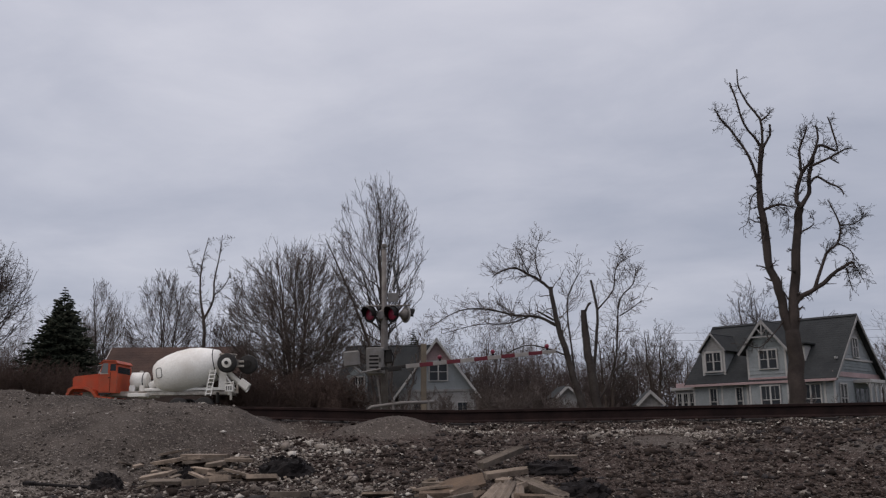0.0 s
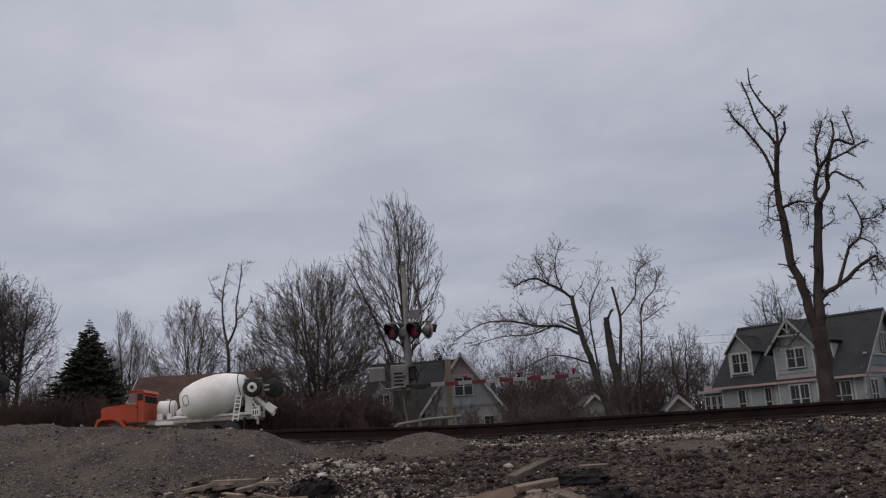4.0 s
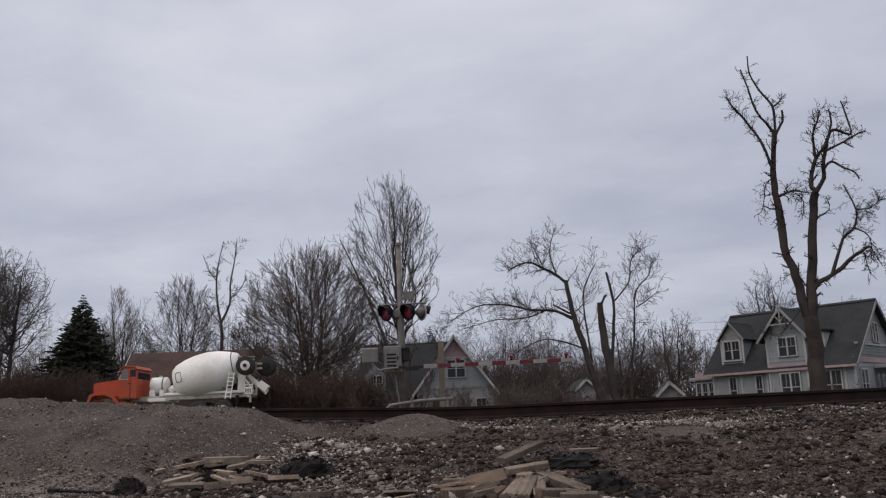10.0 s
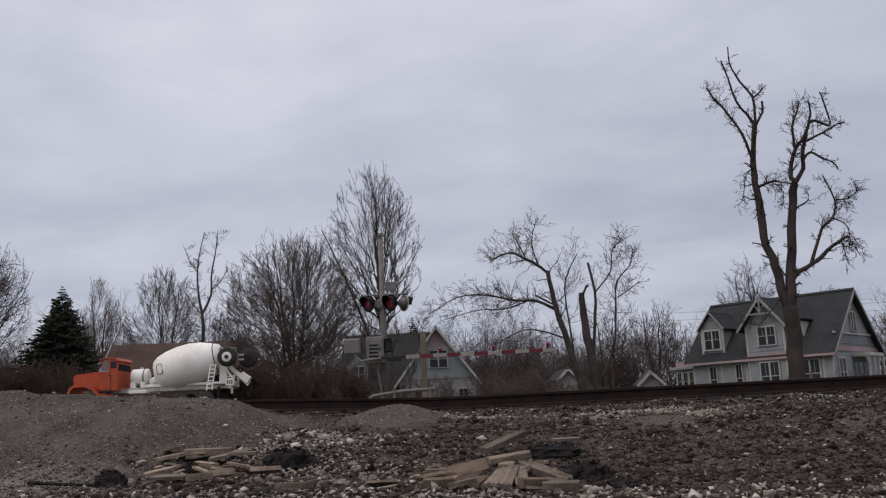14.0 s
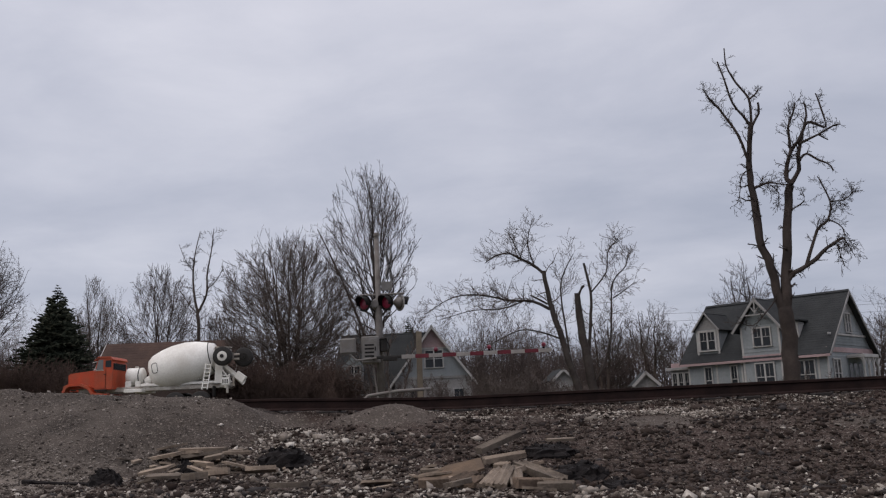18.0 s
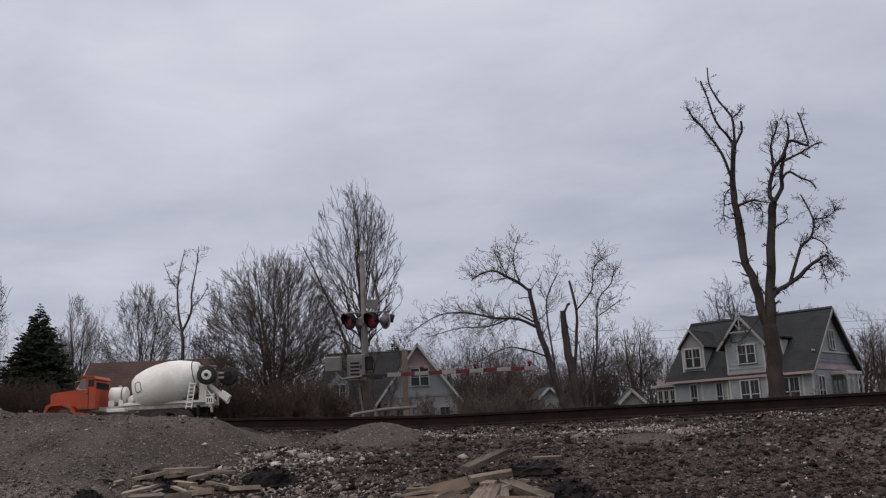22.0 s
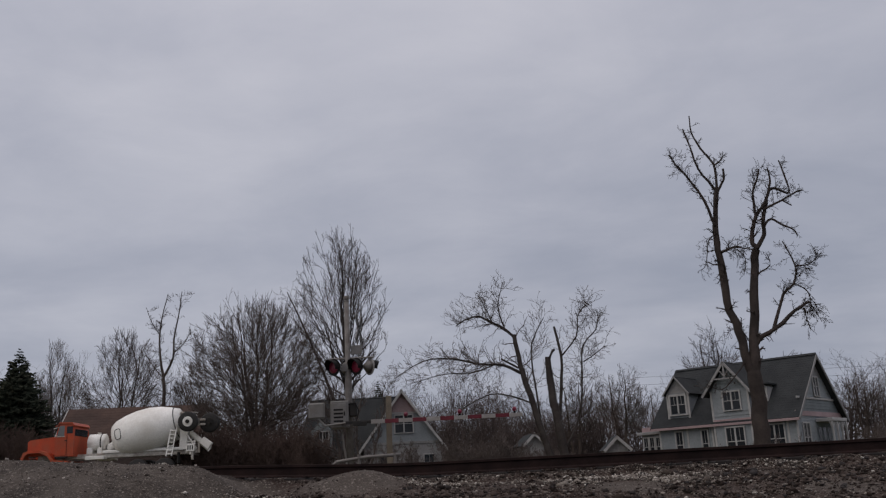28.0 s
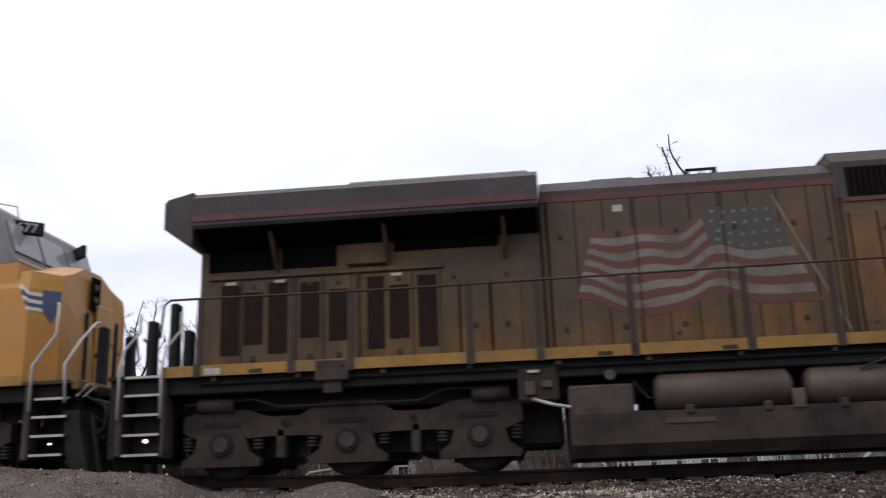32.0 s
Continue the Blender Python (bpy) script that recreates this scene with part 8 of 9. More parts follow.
def lead_locomotive():
    """Six-axle road switcher of the wide-cab kind; u runs forward, nose at u = 0.3, tail coupler at -21.6."""
    l = thing("lead_locomotive", pose(0, TRACK_Y, 0), "dirty yellow diesel locomotive with grey roof and faded flag decal", "locomotive", "locomotives")
    sets = truck(l, (-18.72, -16.74, -14.72), 1) + truck(l, (-4.98, -2.92, -0.90), 2)
    fr = part("underframe", F().box(-20.4, -1.40, 1.30, 0.6, 1.40, 1.56, 0.02).box(-19.6, -0.9, 1.05, -0.2, 0.9, 1.30), M_BLACK, l, "black underframe")
    part("deck", F().box(-20.45, -1.52, 1.56, 0.80, 1.52, 1.62, 0.005), M_BLACK, l)
    for s in (-1, 1):
        part("sill_stripe", F().box(-19.6, s * 1.52, 1.56, -0.02, s * 1.535, 1.73, 0.003), M_STRIPE, l, "yellow sill stripe")
        part("sill_pipe", F().tube([(-19.0, s * 1.44, 1.46), (-8.0, s * 1.44, 1.46), (-0.4, s * 1.44, 1.46)], 0.025, 6), M_BLACK, fr)
        for k in range(14):
            part("lift_lug", F().box(-18.8 + k * 1.32, s * 1.42, 1.48, -18.72 + k * 1.32, s * 1.50, 1.55, 0.005), M_TANK, fr)
        for u in (-16.9, -2.0):
            part("jacking_pad", F().box(u - 0.26, s * 1.5, 1.40, u + 0.26, s * 1.55, 1.72, 0.02).box(u - 0.14, s * 1.4, 1.22, u + 0.14, s * 1.5, 1.42, 0.01), M_TANK, fr)
            for du in (-0.17, 0.17):
                part("bolt_head", F().disc((u + du, s * 1.55, 1.62), 0.025, "y", 0.02, 6), M_BLACK, fr)
        for u, w in ((-18.9, 0.25), (-2.7, 0.3), (-1.3, 0.3)):
            part("white_marker", F().box(u, s * 1.536, 1.58, u + w, s * 1.540, 1.68), M_STEPED, l)
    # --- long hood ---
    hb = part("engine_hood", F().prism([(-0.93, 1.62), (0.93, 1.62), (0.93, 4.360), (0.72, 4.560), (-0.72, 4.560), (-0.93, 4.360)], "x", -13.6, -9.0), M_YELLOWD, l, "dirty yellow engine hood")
    part("hood_roof", F().prism([(-0.94, 4.300), (-0.94, 4.370), (-0.725, 4.575), (0.725, 4.575), (0.94, 4.370), (0.94, 4.300), (0.9, 4.300), (0.9, 4.360), (0.7, 4.550), (-0.7, 4.550), (-0.9, 4.360), (-0.9, 4.300)], "x", -13.58, -9.02), M_GREYTOP, hb, "sooty grey hood roof")
    for s in (-1, 1):
        part("pinstripe", F().box(-13.6, s * 0.93, 4.17, -9.0, s * 0.962, 4.290), M_REDLINE, hb, "red line under the roof")
    for k in range(10):
        u = -13.52 + k * 0.452
        for s in (-1, 1):
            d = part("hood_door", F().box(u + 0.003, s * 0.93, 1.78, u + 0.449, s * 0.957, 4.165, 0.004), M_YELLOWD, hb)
            if k % 2 == 0:
                for lz in (2.05, 3.55):
                    part("door_latch", F().box(u + 0.18, s * 0.957, lz, u + 0.25, s * 0.975, lz + 0.08, 0.006), M_STEELD, d)
    for k in range(11):
        for s in (-1, 1):
            part("door_seam", F().box(-13.521 + k * 0.452, s * 0.93, 1.78, -13.509 + k * 0.452, s * 0.9585, 4.17), M_VOID, hb)
    for u in (-13.62, -13.5, -12.12, -10.76, -9.15, -9.05, -8.95):
        part("hood_seam", F().box(u - 0.007, -0.965, 1.7, u + 0.007, 0.965, 4.17), M_VOID, hb)
    part("warning_label", F().box(-12.45, -0.962, 3.95, -12.3, -0.958, 4.06), M_STEPED, hb)
    part("exhaust_stack", F().box(-12.75, -0.5, 4.560, -12.0, 0.5, 4.680, 0.03), M_GREYTOP, hb)
    part("lifting_frame", F().box(-11.2, -0.7, 4.560, -11.15, 0.7, 4.680).box(-10.75, -0.7, 4.560, -10.7, 0.7, 4.680).box(-11.2, -0.7, 4.640, -10.7, -0.66, 4.680), M_BLACK, hb)
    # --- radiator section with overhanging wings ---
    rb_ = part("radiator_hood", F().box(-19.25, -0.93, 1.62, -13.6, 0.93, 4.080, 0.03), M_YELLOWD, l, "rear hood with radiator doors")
    rw_ = part("radiator_wing", F().prism([(-1.5, 3.95), (-1.53, 4.00), (-1.53, 4.460), (-1.3, 4.600), (1.3, 4.600), (1.53, 4.460), (1.53, 4.00), (1.5, 3.95), (0.95, 3.70), (-0.95, 3.70)], "x", -19.2, -13.62), M_GREYTOP, l, "overhanging grey radiator housing")
    part("wing_tail", F().prism([(-19.68, 3.98), (-19.2, 3.68), (-19.2, 4.58), (-19.62, 4.48), (-19.68, 4.42)], "y", -1.48, 1.48), M_GREYTOP, rw_)
    for s in (-1, 1):
        part("wing_stripe", F().box(-19.2, s * 1.53, 4.06, -13.65, s * 1.545, 4.16), M_REDLINE, rw_)
        # near-black sheet laid under the wing to paint in its shade
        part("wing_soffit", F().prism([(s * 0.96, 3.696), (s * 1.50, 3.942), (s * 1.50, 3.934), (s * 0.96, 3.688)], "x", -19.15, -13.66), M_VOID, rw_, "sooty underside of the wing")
    for u in (-17.95, -16.1, -14.2):
        for s in (-1, 1):
            part("wing_bracket", F().prism([(s * 0.94, 3.28), (s * 0.94, 3.74), (s * 1.45, 3.95), (s * 1.36, 3.86)], "x", u - 0.03, u + 0.03), M_YELLOWD, rw_)
    part("fan_cowl", F().box(-16.7, -1.2, 4.580, -13.75, 1.2, 4.680, 0.03), M_GALV, rw_, "bright metal fan cowl")
    for s in (-1, 1):
        # intakes are flat sheets; the black paints in the shade of their depth
        for u0, u1 in ((-19.1, -17.97), (-17.86, -16.95)):
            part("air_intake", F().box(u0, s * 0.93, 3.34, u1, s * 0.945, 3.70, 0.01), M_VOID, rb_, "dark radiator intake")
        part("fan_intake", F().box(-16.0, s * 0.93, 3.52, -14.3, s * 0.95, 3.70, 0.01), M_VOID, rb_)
        part("equipment_box", F().box(-16.78, s * 0.93, 3.32, -16.12, s * 1.02, 3.68, 0.02), M_YELLOWD, rb_)
        part("header_rail", F().box(-19.1, s * 0.93, 3.20, -15.2, s * 0.975, 3.28, 0.01), M_YELLOWD, rb_)
        for u0, u1, lo, hi in ((-18.87, -18.55, 1.95, 3.10), (-18.49, -18.17, 2.11, 2.97), (-18.08, -17.76, 1.95, 3.12), (-17.55, -17.23, 2.18, 3.09), (-17.08, -16.77, 2.11, 2.95),
                               (-16.45, -16.17, 1.94, 3.12), (-16.09, -15.77, 2.09, 2.96), (-15.63, -15.32, 1.94, 3.10)):
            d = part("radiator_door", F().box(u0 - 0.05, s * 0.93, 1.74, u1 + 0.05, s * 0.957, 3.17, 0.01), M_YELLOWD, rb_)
            part("grille", F().box(u0, s * 0.957, lo, u1, s * 0.963, hi), M_GRILLE, d, "dark reddish mesh grille")
            if lo > 2.0:
                part("door_latch", F().box(u0 + 0.12, s * 0.957, 1.84, u0 + 0.2, s * 0.975, 1.92, 0.005), M_STEELD, d)
                part("door_latch", F().box(u0 + 0.12, s * 0.957, 3.03, u0 + 0.19, s * 0.975, 3.09, 0.005), M_STEELD, d)
        for u in (-17.66, -16.6):
            part("door_seam", F().box(u - 0.02, s * 0.93, 1.7, u + 0.02, s * 0.962, 3.25), M_TANK, rb_)
        for u in (-18.8, -17.98, -16.05):
            part("white_label", F().box(u, s * 0.958, 3.11, u + 0.17, s * 0.966, 3.16), M_STEPED, rb_)
        for u in (-14.95, -14.45):
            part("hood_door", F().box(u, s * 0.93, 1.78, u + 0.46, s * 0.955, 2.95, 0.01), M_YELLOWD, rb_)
            part("door_seam", F().box(u - 0.02, s * 0.93, 1.78, u + 0.0, s * 0.958, 2.95), M_VOID, rb_)
            part("door_latch", F().box(u + 0.2, s * 0.955, 2.2, u + 0.27, s * 0.972, 2.28, 0.005), M_STEELD, rb_)
    part("rear_lamp", F().disc((-19.27, -0.55, 3.45), 0.12, "x", 0.08, 12), M_TANK, rb_)
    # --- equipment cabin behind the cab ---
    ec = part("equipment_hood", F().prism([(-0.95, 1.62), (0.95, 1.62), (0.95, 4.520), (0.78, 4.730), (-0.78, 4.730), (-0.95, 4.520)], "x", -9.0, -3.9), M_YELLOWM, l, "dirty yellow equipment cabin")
    part("cabin_roof", F().prism([(-0.965, 3.93), (-0.965, 4.530), (-0.785, 4.745), (0.785, 4.745), (0.965, 4.530), (0.965, 3.93), (0.9, 3.93), (0.9, 4.500), (0.7, 4.700), (-0.7, 4.700), (-0.9, 4.500), (-0.9, 3.93)], "x", -9.01, -3.88), M_GREYTOP, ec, "sooty grey cabin roof")
    for s in (-1, 1):
        part("pinstripe", F().box(-8.9, s * 0.95, 3.87, -3.9, s * 0.974, 3.93), M_REDLINE, ec)
    for s in (-1, 1):
        for u0, u1, z0, z1 in ((-8.82, -7.93, 3.95, 4.43), (-6.23, -5.68, 3.95, 4.50), (-5.55, -5.08, 4.34, 4.50)):
            g_ = part("air_grille", F().box(u0, s * 0.965, z0, u1, s * 0.972, z1), M_VOID, ec, "black air grille")
            for k in range(int((u1 - u0) / 0.09)):
                part("grille_bar", F().box(u0 + k * 0.09 + 0.03, s * 0.972, z0, u0 + k * 0.09 + 0.045, s * 0.978, z1), M_GRILLE, g_)
        for pz in (4.00, 4.08, 4.16):
            part("white_plate", F().box(-5.35, s * 0.966, pz, -5.18, s * 0.972, pz + 0.055), M_STEPED, ec)
        for k in range(4):
            u = -8.85 + k * 0.42
            part("hood_door", F().box(u, s * 0.95, 1.78, u + 0.40, s * 0.972, 3.70, 0.008), M_YELLOWM, ec)
            part("door_seam", F().box(u - 0.014, s * 0.95, 1.78, u - 0.004, s * 0.975, 3.70), M_VOID, ec)
        for u in (-7.1, -5.9, -4.9):
            part("cabin_panel", F().box(u, s * 0.95, 2.25, u + 1.0, s * 0.968, 3.70, 0.008), M_YELLOWM, ec)
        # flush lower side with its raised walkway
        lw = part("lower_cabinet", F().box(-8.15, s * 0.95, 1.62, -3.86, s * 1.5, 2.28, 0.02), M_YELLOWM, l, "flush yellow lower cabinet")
        if s < 0:
            louvre(lw, -6.05, -5.59, 1.98, 2.24, -1.5, 4)
            louvre(lw, -4.73, -4.26, 1.98, 2.24, -1.5, 4)
            part("white_label", F().box(-7.05, -1.504, 1.80, -6.88, -1.5, 1.84), M_STEPED, lw)
    # --- cab and nose ---
    cab = part("cab", F().prism([(-3.88, 1.62), (-0.55, 1.62), (-0.55, 3.62), (-0.95, 3.78), (-1.38, 4.58), (-1.6, 4.66), (-3.88, 4.66)], "y", -1.5, 1.5), M_YELLOW, l, "wide yellow driving cab")
    part("cab_paint", F().prism([(-3.885, 3.66), (-1.1, 3.66), (-0.935, 3.79), (-1.365, 4.59), (-1.62, 4.67), (-3.885, 4.67)], "y", -1.506, 1.506), M_GREYTOP, cab, "sooty grey upper cab")
    for c0, c1 in ((-3.88, -3.5), (-1.5, -1.0)):
        part("cab_stripe", F().box(c0, -1.511, 3.60, c1, -1.5, 3.66), M_REDLINE, cab)
    part("cab_roof", F().box(-3.6, -1.3, 4.66, -1.6, 1.3, 4.72, 0.03), M_GREYTOP, cab)
    part("roof_cooler", F().box(-3.42, -1.25, 4.72, -2.60, 1.25, 4.80, 0.03), M_GREYTOP, cab)
    part("roof_cooler", F().box(-2.40, -1.28, 4.72, -1.48, 1.28, 4.82, 0.03), M_GREYTOP, cab)
    for s in (-1, 1):
        part("window_visor", F().prism([(s * 1.5, 4.52), (s * 1.78, 4.44), (s * 1.78, 4.46), (s * 1.5, 4.56)], "x", -3.35, -1.55), M_PALEBACK, cab, "pale window visor")
        for u0, u1 in ((-3.42, -3.04), (-2.93, -2.52), (-2.42, -2.02), (-1.90, -1.55)):
            w = F().box(u0 - 0.035, s * 1.506, 3.66, u0, s * 1.53, 4.37).box(u1, s * 1.506, 3.66, u1 + 0.035, s * 1.53, 4.37).box(u0, s * 1.506, 3.66, u1, s * 1.53, 3.70).box(u0, s * 1.506, 4.34, u1, s * 1.53, 4.37)
            wf = part("side_window", w, M_STEPED, cab, "white-framed cab window")
            part("pane", F().box(u0, s * 1.506, 3.70, u1, s * 1.512, 4.34), M_CABPANE, wf)
        mir = part("mirror", F().box(-3.0, s * 1.6, 3.62, -2.9, s * 1.66, 3.84, 0.01), M_STEPED, cab)
        part("mirror_arm", F().tube([(-2.95, s * 1.5, 3.58), (-2.95, s * 1.63, 3.62)], 0.015, 5), M_STEELD, mir)
    for y0, y1 in ((-1.36, -0.5), (-0.42, 0.42), (0.5, 1.36)):
        p = F().add([(-0.96, y0, 3.86), (-0.96, y1, 3.86), (-1.29, y1, 4.46), (-1.29, y0, 4.46), (-0.93, y0, 3.87), (-0.93, y1, 3.87), (-1.26, y1, 4.47), (-1.26, y0, 4.47)],
                    [(4, 5, 6, 7), (0, 3, 2, 1), (0, 1, 5, 4), (1, 2, 6, 5), (2, 3, 7, 6), (3, 0, 4, 7)])
        part("windscreen", p, M_CABPANE, cab, "dark windscreen pane")
    part("wiper", F().tube([(-0.93, -0.7, 3.9), (-1.12, -0.9, 4.25)], 0.012, 4).tube([(-0.93, 0.5, 3.9), (-1.12, 0.3, 4.25)], 0.012, 4), M_BLACK, cab)
    nose = front_end(l, M_YELLOW, M_GREYTOP, "8159", 0.0, M_LOGOW, M_HEAD)
    part("nose_top_rail", F().tube([(-0.8, -0.5, 4.02), (-0.75, -0.5, 4.10), (-0.1, -0.45, 3.92), (-0.08, -0.45, 3.82)], 0.014, 5), M_STEPED, nose)
    part("nose_placard", F().box(-1.28, -1.508, 1.82, -0.93, -1.5, 2.10), M_STEPED, cab, "blank white placard")
    for pu, pz in ((-0.42, 3.40), (-0.35, 1.82)):
        part("small_plate", F().box(pu, -1.47, pz, pu + 0.12, -1.455, pz + 0.055), M_STEPED, cab)
    louvre(cab, -3.42, -2.74, 1.92, 2.48, -1.5, 10)
    louvre(cab, -2.28, -1.58, 1.92, 2.46, -1.5, 10)
    part("cab_rail", F().tube([(-3.55, -1.53, 2.62), (-1.4, -1.53, 2.64)], 0.014, 5), M_TANK, cab)
    for u in (-3.1, -1.95):
        part("rail_bracket", F().box(u - 0.02, -1.53, 2.58, u + 0.02, -1.5, 2.74, 0.004), M_STEPED, cab)
    for u in (-3.5, -2.7, -2.35, -1.5):
        part("door_hinge", F().box(u - 0.05, -1.52, 1.82, u + 0.05, -1.5, 1.94, 0.01), M_REDLINE if u > -1.6 else M_YELLOW, cab)
    lettering(cab, "8159", 0.76, Matrix.Translation((-3.40, -1.509, 2.81)) @ pose(0, 0, 0, 90, 0, 0), M_NUMRED, "road_number", "large faded maroon road number")
    lettering(ec, "BUILDING AMERICA", 0.235, Matrix.Translation((-7.42, -0.985, 2.92)) @ pose(0, 0, 0, 90, 0, 0), M_SLOGAN, "slogan_lettering", "faint worn-off dark slogan")
    # emblem shield: plain shapes in its colours
    em = part("emblem", F().prism([(-4.97, 3.08), (-4.39, 3.08), (-4.39, 3.26), (-4.57, 3.30), (-4.68, 3.32), (-4.79, 3.30), (-4.97, 3.26)], "y", -0.976, -0.97), M_LOGOB, ec, "blue, red and white striped emblem")
    for k in range(9):
        u = -4.96 + k * 0.0635
        part("emblem_stripe", F().box(u, -0.975, 2.74 + 0.012 * (k - 4) ** 2, u + 0.058, -0.97, 3.07), M_LOGOW if k % 2 else M_LOGOR, em)
    # --- the flag decal, in waving strips ---
    fl = part("flag_decal", F().prism([(-9.985, 4.06), (-9.955, 4.07), (-9.03, 1.83), (-9.06, 1.82)], "y", -0.962, -0.958), M_FLAGW, hb, "faded waving flag decal with stripes and stars")

    def cloth(a, b):
        """a along the cloth from the pole, b down it."""
        hump = lambda mid, wide: math.exp(-((a - mid) / wide) ** 2)
        top = 3.93 - 0.30 * ss(0.34, 0.52, a) + 0.03 * hump(0.7, 0.12)
        foot = 2.33 + 0.24 * hump(0.43, 0.09) - 0.10 * hump(0.70, 0.13) + 0.24 * ss(0.78, 1.0, a)
        u = (-9.97 + 0.62 * b) * (1 - a) + (-12.80 - 0.30 * b) * a
        return u, top + (foot - top) * b + 0.05 * math.sin(19 * a + 2.5 * b) * b * (1 - b) * 4 * min(1.0, 3 * a)

    def strip(b0, b1, a0, a1, y, n_=18):
        vs, fs = [], []
        for i in range(n_ + 1):
            a = a0 + (a1 - a0) * i / n_
            for b in (b0, b1):
                u, z = cloth(a, b)
                vs += [(u, y, z), (u, y - 0.002, z)]
        for i in range(n_):
            o = i * 4
            fs += [(o + 1, o + 3, o + 7, o + 5), (o, o + 4, o + 6, o + 2), (o, o + 1, o + 5, o + 4), (o + 2, o + 6, o + 7, o + 3)]
        return F().add(vs, fs)
    for k in range(11):
        a0 = 0.40 if k < 5 else 0.02
        part("flag_stripe", strip(k / 11, (k + 1) / 11, a0, 1.0, -0.958), M_FLAGR if k % 2 == 0 else M_FLAGW, fl)
    part("flag_canton", strip(0, 5 / 11, 0.02, 0.40, -0.9585), M_FLAGB, fl)
    for i in range(6):
        for j in range(4):
            u, z = cloth(0.05 + 0.058 * i + (0.02 if j % 2 else 0), (0.5 + j) * 5 / 11 / 4)
            part("flag_star", F().disc((u, -0.962, z), 0.032, "y", 0.003, 5), M_FLAGW, fl)
    for u, z in ((-8.35, 3.42), (-7.9, 2.5), (-6.9, 3.62), (-5.4, 3.62), (-5.0, 2.45), (-4.2, 3.62)):
        part("panel_latch", F().disc((u, -0.985, z), 0.032, "y", 0.02, 8), M_STEELD, ec)
    for u, z in ((-14.2, 3.55), (-14.2, 3.05), (-13.75, 3.9), (-15.05, 3.05), (-9.2, 3.3), (-8.7, 1.95), (-11.6, 1.95)):
        part("lock_pin", F().disc((u, -0.965, z), 0.028, "y", 0.03, 8), M_STEELD, hb)
    for u in (-18.2, -12.9, -11.1, -7.2, -3.2):
        part("drip_stain", F().box(u, -1.5375, 1.575, u + 0.22, -1.536, 1.64), M_TANK, fr)
    part("side_pipe", F().tube([(-9.2, -1.47, 1.22), (-8.7, -1.47, 1.40), (-6.0, -1.47, 1.42), (-5.4, -1.45, 1.30), (-4.6, -1.45, 1.28)], 0.022, 6), M_UNDER, l)
    part("red_valve", F().disc((-6.6, -1.5, 1.36), 0.055, "y", 0.05, 12), M_REDLINE, l, "small red shut-off valve")
    # --- tanks between the trucks ---
    ft = part("fuel_tank", F().prism([(-1.42, 0.30), (-1.25, 0.12), (1.25, 0.12), (1.42, 0.30), (1.48, 0.74), (1.0, 0.80), (-1.0, 0.80), (-1.48, 0.74)], "x", -13.37, -6.05), M_TANK, l, "dusty black fuel tank")
    for s in (-1, 1):
        part("tank_end_box", F().box(-13.37, s * 0.9, 0.70, -12.42, s * 1.48, 1.16, 0.03), M_TANK, ft)
        part("battery_box", F().box(-7.75, s * 0.9, 0.68, -6.05, s * 1.48, 1.24, 0.03), M_TANK, ft)
        part("box_handle", F().tube([(-7.38, s * 1.5, 0.82), (-7.38, s * 1.52, 0.85), (-7.38, s * 1.52, 1.12), (-7.38, s * 1.5, 1.15)], 0.015, 5), M_STEPED, ft)
        for u0, u1 in ((-12.1, -10.15), (-9.95, -7.98)):
            rv = part("air_reservoir", F().tube([(u0, s * 1.2, 1.03), (u0 + 0.08, s * 1.2, 1.03), (u1 - 0.08, s * 1.2, 1.03), (u1, s * 1.2, 1.03)], [0.2, 0.29, 0.29, 0.2], 24), M_RESV, l, "grey air reservoir", smooth=True)
            for u in (u0 + 0.4, u1 - 0.45):
                part("reservoir_bracket", F().box(u, s * 1.3, 0.68, u + 0.12, s * 1.5, 0.82, 0.02), M_UNDER, rv)
        part("reservoir_pipe", F().tube([(-10.2, s * 1.2, 1.0), (-10.05, s * 1.35, 0.95), (-9.9, s * 1.2, 1.0)], 0.03, 6), M_UNDER, l)
        part("reservoir_pipe", F().tube([(-12.4, s * 1.3, 1.2), (-12.2, s * 1.3, 0.95), (-12.05, s * 1.25, 0.95)], 0.02, 6), M_UNDER, l)
        part("filler_cap", F().disc((-12.75, s * 1.46, 1.30), 0.08, "y", 0.06, 12), M_RESV, ft)
        part("pale_plate", F().box(-10.2, s * 1.46, 0.70, -10.02, s * 1.50, 0.98, 0.01), M_RESV, ft)
        part("scuff", F().box(-12.0, s * 1.46, 0.56, -11.3, s * 1.475, 0.63, 0.004), M_RESV, ft)
        part("equipment_rack", F().box(-14.1, s * 0.9, 0.95, -13.5, s * 1.46, 1.5, 0.04), M_UNDER, l)
        for dx in (0.0, 0.25):
            part("valve", F().box(-14.0 + dx, s * 1.46, 1.05 + dx * 0.4, -13.85 + dx, s * 1.52, 1.25, 0.01), M_RESV, l)
        # plain black box added to darken the gap behind the rack
        part("valve_manifold", F().box(-14.3, s * 0.3, 0.34, -13.45, s * 0.85, 1.3, 0.05), M_BLACK, l)
        part("rack_tag", F().box(-13.95, s * 1.47, 1.38, -13.78, s * 1.49, 1.42), M_STEPED, l)
        part("air_hose", F().tube([(-13.9, s * 1.45, 1.0), (-13.6, s * 1.5, 0.9), (-13.35, s * 1.5, 0.85)], 0.025, 6), M_STEPED, l)
        part("brake_column", F().tube([(-5.7, s * 1.3, 1.5), (-5.7, s * 1.3, 0.75)], 0.08, 10), M_RESV, l)
    # --- ends ---
    steps(l, -20.15, -19.6, -1, 1)
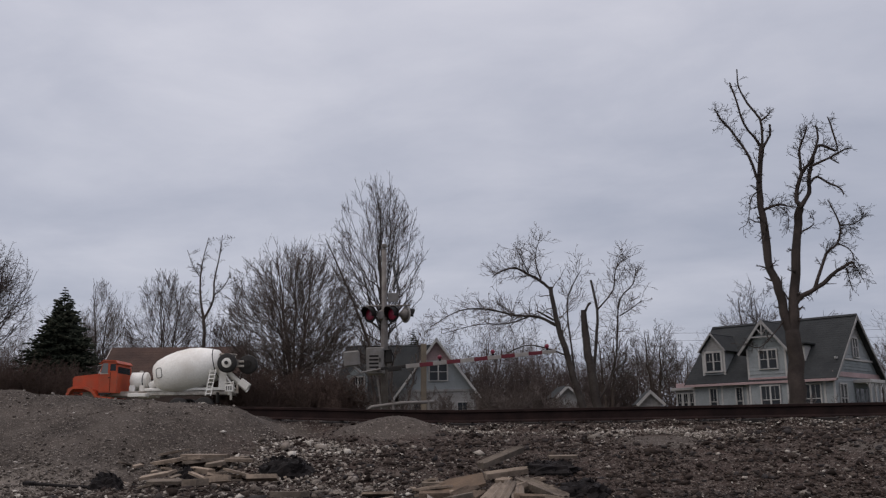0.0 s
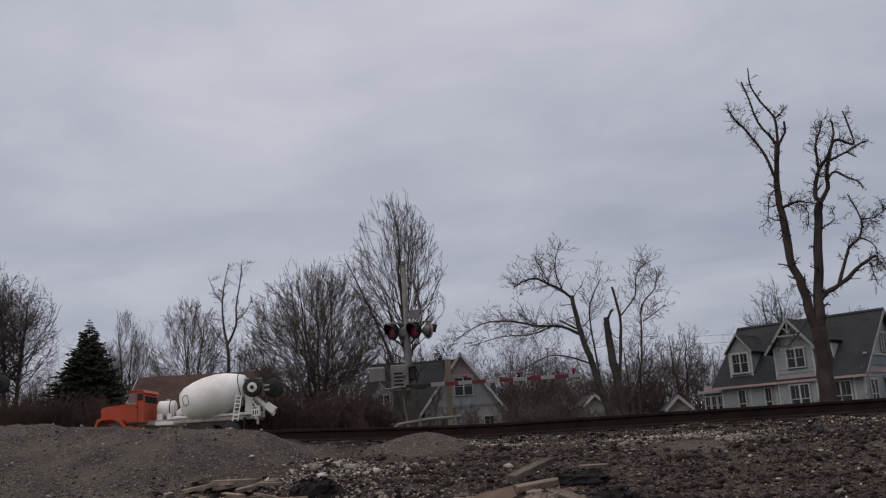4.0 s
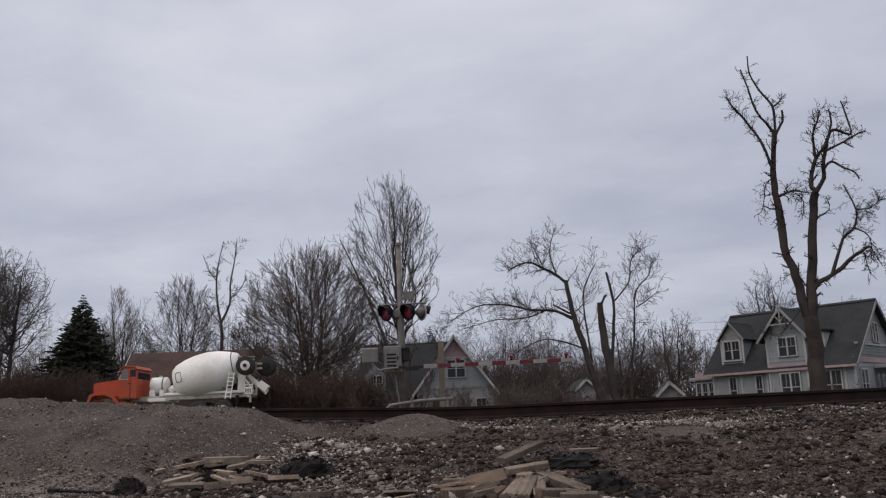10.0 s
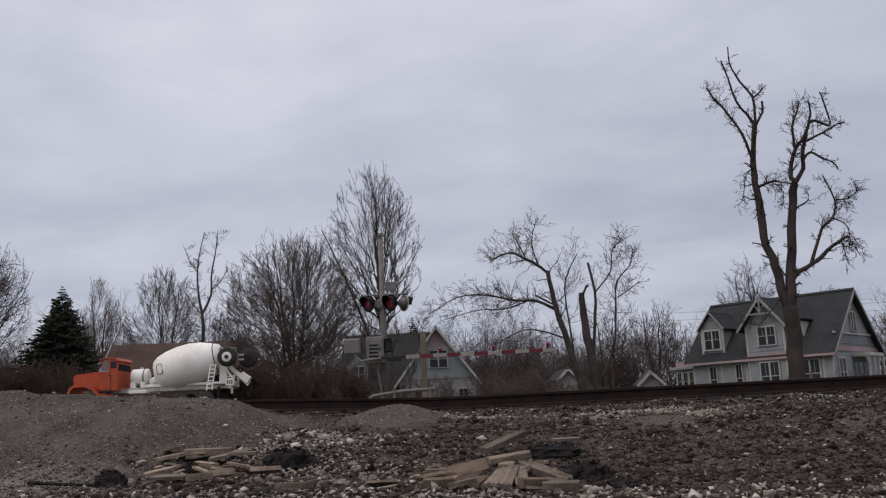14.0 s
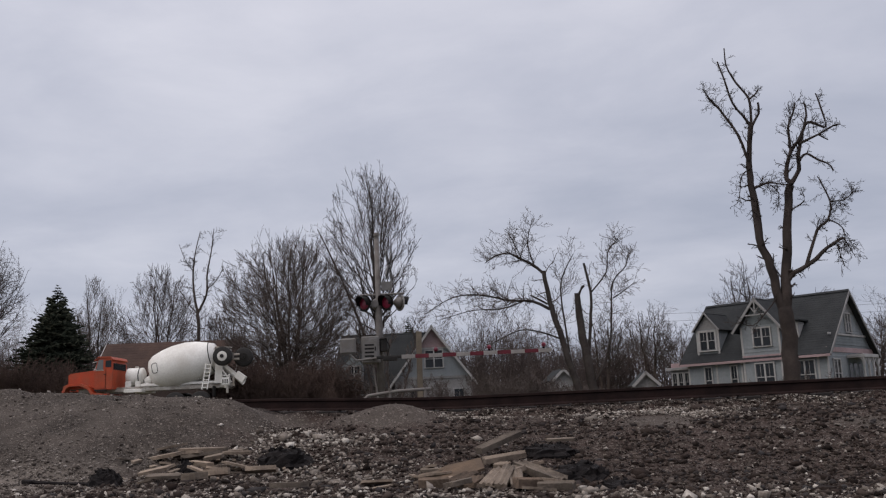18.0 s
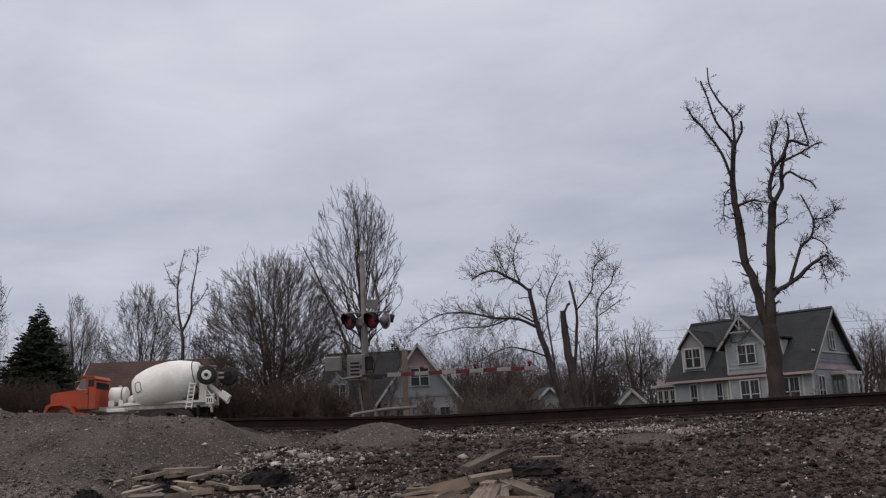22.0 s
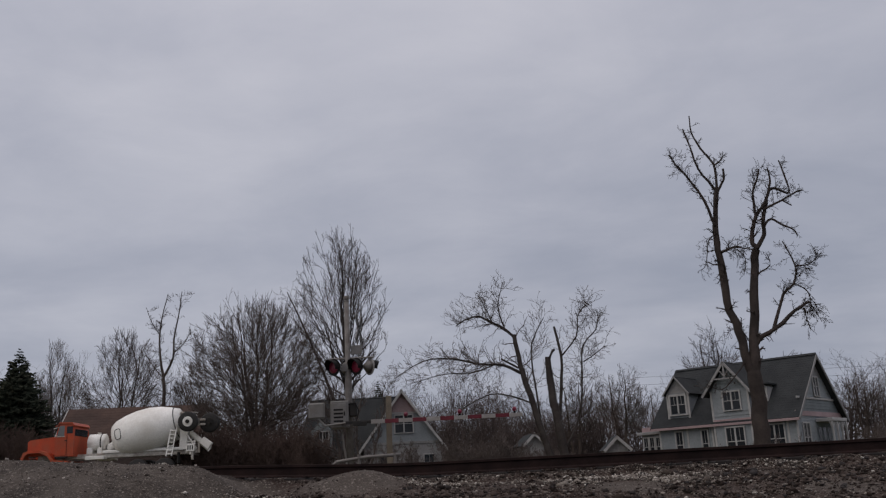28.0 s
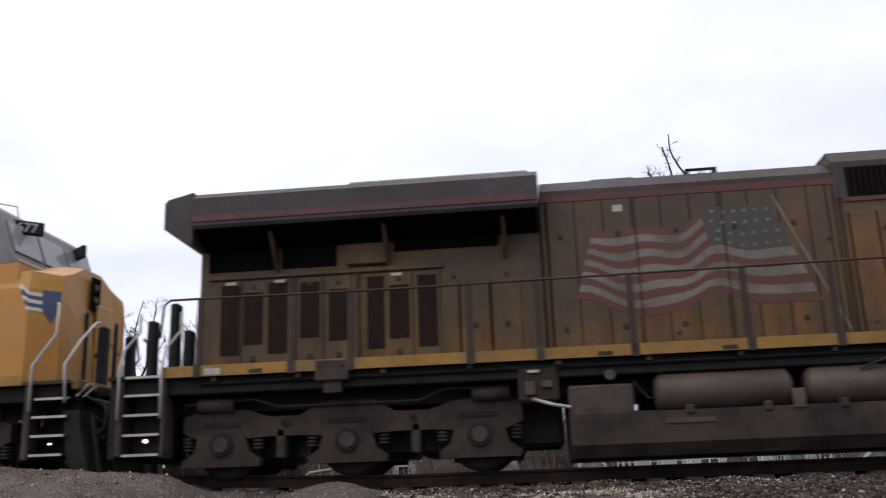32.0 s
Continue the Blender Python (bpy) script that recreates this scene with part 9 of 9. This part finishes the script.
    steps(l, -20.15, -19.6, 1, 1)
    part("coupler", F().box(-20.75, -0.14, 0.70, -20.4, 0.14, 1.0, 0.04), M_STEELD, l)
    part("rear_pilot", F().box(-20.45, -1.42, 0.35, -20.3, 1.42, 1.55, 0.03), M_BLACK, l)
    for u0, y0, z1 in ((-20.12, -0.95, 2.60), (-19.72, -1.0, 2.86), (-19.52, -0.9, 2.42)):
        part("end_post", F().box(u0, y0, 1.6, u0 + 0.14, y0 + 0.22, z1, 0.03), M_BLACK, l, "black end platform post")
    for s in (-1, 1):
        # side handrails: low along the engine, high past the cabin
        pts = [(-19.66, 2.2), (-19.62, 2.72), (-19.52, 2.80), (-19.0, 2.80), (-15.9, 2.78), (-8.1, 2.83), (-7.86, 2.84)]
        hr = part("handrail", F().tube([(u, s * 1.46, z) for u, z in pts], 0.02, 7), M_RAILING, l, "thin dark handrail", smooth=True)
        hi_ = part("upper_handrail", F().tube([(u, s * 1.46, z) for u, z in ((-7.86, 2.84), (-7.42, 3.41), (-7.34, 3.44), (-4.0, 3.46), (-3.75, 3.44))], 0.02, 7), M_RAILING, l, "thin dark handrail", smooth=True)
        for u in (-19.02, -17.53, -16.62, -14.78, -13.74, -12.35, -10.68, -9.42, -8.25):
            part("stanchion", F().box(u - 0.05, s * 1.44, 1.62, u + 0.05, s * 1.47, 2.82, 0.006), M_RAILING, hr)
            part("stanchion_foot", F().box(u - 0.06, s * 1.535, 1.54, u + 0.06, s * 1.552, 1.76, 0.006), M_TANK, hr)
        for u, z in ((-7.36, 2.1), (-6.5, 2.18), (-5.2, 2.28), (-3.95, 2.28)):
            part("stanchion", F().box(u - 0.055, s * 1.45, z, u + 0.055, s * 1.475, 3.44, 0.006), M_RAILING, hi_)
    return l, sets


def trailing_locomotive():
    """The second engine, cleaner, with a rounder nose; its front is what comes into view."""
    l = thing("trailing_locomotive", pose(-21.86, TRACK_Y, 0), "bright yellow diesel locomotive with grey cab roof, coupled behind", "locomotive", "locomotives")
    sets = truck(l, (-19.6, -17.6, -15.6), 3) + truck(l, (-5.0, -3.0, -1.0), 4)
    part("underframe", F().box(-21.5, -1.4, 1.3, 0.6, 1.4, 1.56, 0.02), M_BLACK, l)
    part("deck", F().box(-21.5, -1.52, 1.56, 0.80, 1.52, 1.62, 0.005), M_TANK, l)
    for s in (-1, 1):
        part("sill_stripe", F().box(-20.5, s * 1.52, 1.56, 0.0, s * 1.535, 1.72, 0.003), M_STRIPE, l, "yellow sill stripe")
    cab = part("cab", F().prism([(-3.6, 1.62), (-0.25, 1.62), (-0.25, 3.62), (-0.42, 3.72), (-0.72, 4.52), (-1.05, 4.74), (-3.6, 4.78)], "y", -1.48, 1.48), M_YELLOWC, l, "wide yellow cab")
    part("cab_paint", F().prism([(-3.61, 3.50), (-0.24, 3.60), (-0.405, 3.725), (-0.705, 4.53), (-1.05, 4.755), (-3.61, 4.795)], "y", -1.486, 1.486), M_CABGREY, cab, "grey upper cab")
    # pale pane colour stands in for reflected sky
    for y0, y1 in ((-1.36, -0.5), (-0.42, 0.42), (0.5, 1.36)):
        part("windscreen", F().add([(-0.44, y0, 3.82), (-0.44, y1, 3.82), (-0.64, y1, 4.36), (-0.64, y0, 4.36), (-0.41, y0, 3.83), (-0.41, y1, 3.83), (-0.61, y1, 4.37), (-0.61, y0, 4.37)],
                                   [(4, 5, 6, 7), (0, 3, 2, 1), (0, 1, 5, 4), (1, 2, 6, 5), (2, 3, 7, 6), (3, 0, 4, 7)]), M_CABGLASS, cab)
    for u0, u1 in ((-3.3, -2.5), (-2.4, -1.6)):
        part("side_window", F().box(u0, -1.495, 3.66, u1, -1.486, 4.3), M_GLASS, cab)
    part("roof_rail", F().tube([(-1.3, -0.9, 4.74), (-1.25, -0.9, 4.88), (-0.75, -0.9, 4.76), (-0.7, -0.9, 4.52)], 0.014, 5), M_STEPED, cab)
    front_end(l, M_YELLOWC, M_CABGREY, "4677", 0.06, M_LOGOWB, M_RESV, 0.30, 0.0, (-0.56, 4.36, 40, 1.05))
    part("hood", F().prism([(-0.93, 1.62), (0.93, 1.62), (0.93, 4.2), (0.7, 4.45), (-0.7, 4.45), (-0.93, 4.2)], "x", -20.0, -3.6), M_YELLOWC, l, "long yellow hood")
    part("hood_roof", F().prism([(-0.94, 4.1), (-0.94, 4.21), (-0.7, 4.465), (0.7, 4.465), (0.94, 4.21), (0.94, 4.1)], "x", -20.01, -3.21), M_GREYTOP, l)
    part("fuel_tank", F().box(-13.6, -1.45, 0.15, -7.0, 1.45, 1.2, 0.15), M_TANK, l)
    for s in (-1, 1):
        part("handrail", F().tube([(-20.0, s * 1.46, 2.75), (-3.5, s * 1.46, 2.75)], 0.02, 6), M_RAILING, l)
    return l, sets


loco, loco_sets = lead_locomotive()
loco2, loco2_sets = trailing_locomotive()


# ---- movement ----
TRAIN = ((0, -344.9), (29.0, -19.8), (29.5, -14.2), (30.0, -8.6), (30.5, -3.13), (31.0, 2.46), (31.5, 8.12), (32.0, 13.8))


def motions():
    # the gate arm drops the last few degrees and settles
    p = gate_arm["pivot"]
    drops = ((0, 4.8), (0.1, 4.2), (0.2, 3.0), (0.3, 1.6), (0.4, 0.9), (0.5, 0.5), (0.8, 0.3), (1.2, 0.0), (32, 0.0))
    walk(gate_arm, [(t, pose(p[0], p[1], p[2], 0, -a, 0)) for t, a in drops])
    # the train rolls through at an even speed, its wheels turning
    walk(loco, [(t, pose(x, TRACK_Y, 0)) for t, x in TRAIN])
    walk(loco2, [(t, pose(x - 21.86, TRACK_Y, 0)) for t, x in TRAIN])
    turn = 11.2 / 0.533 / 15
    for ws in loco_sets + loco2_sets:
        c = ws.matrix_basis.translation.copy()
        walk(ws, [(k / 15, pose(c.x, c.y, c.z, 0, math.degrees(turn * k) % 360, 0)) for k in range(481)])


motions()
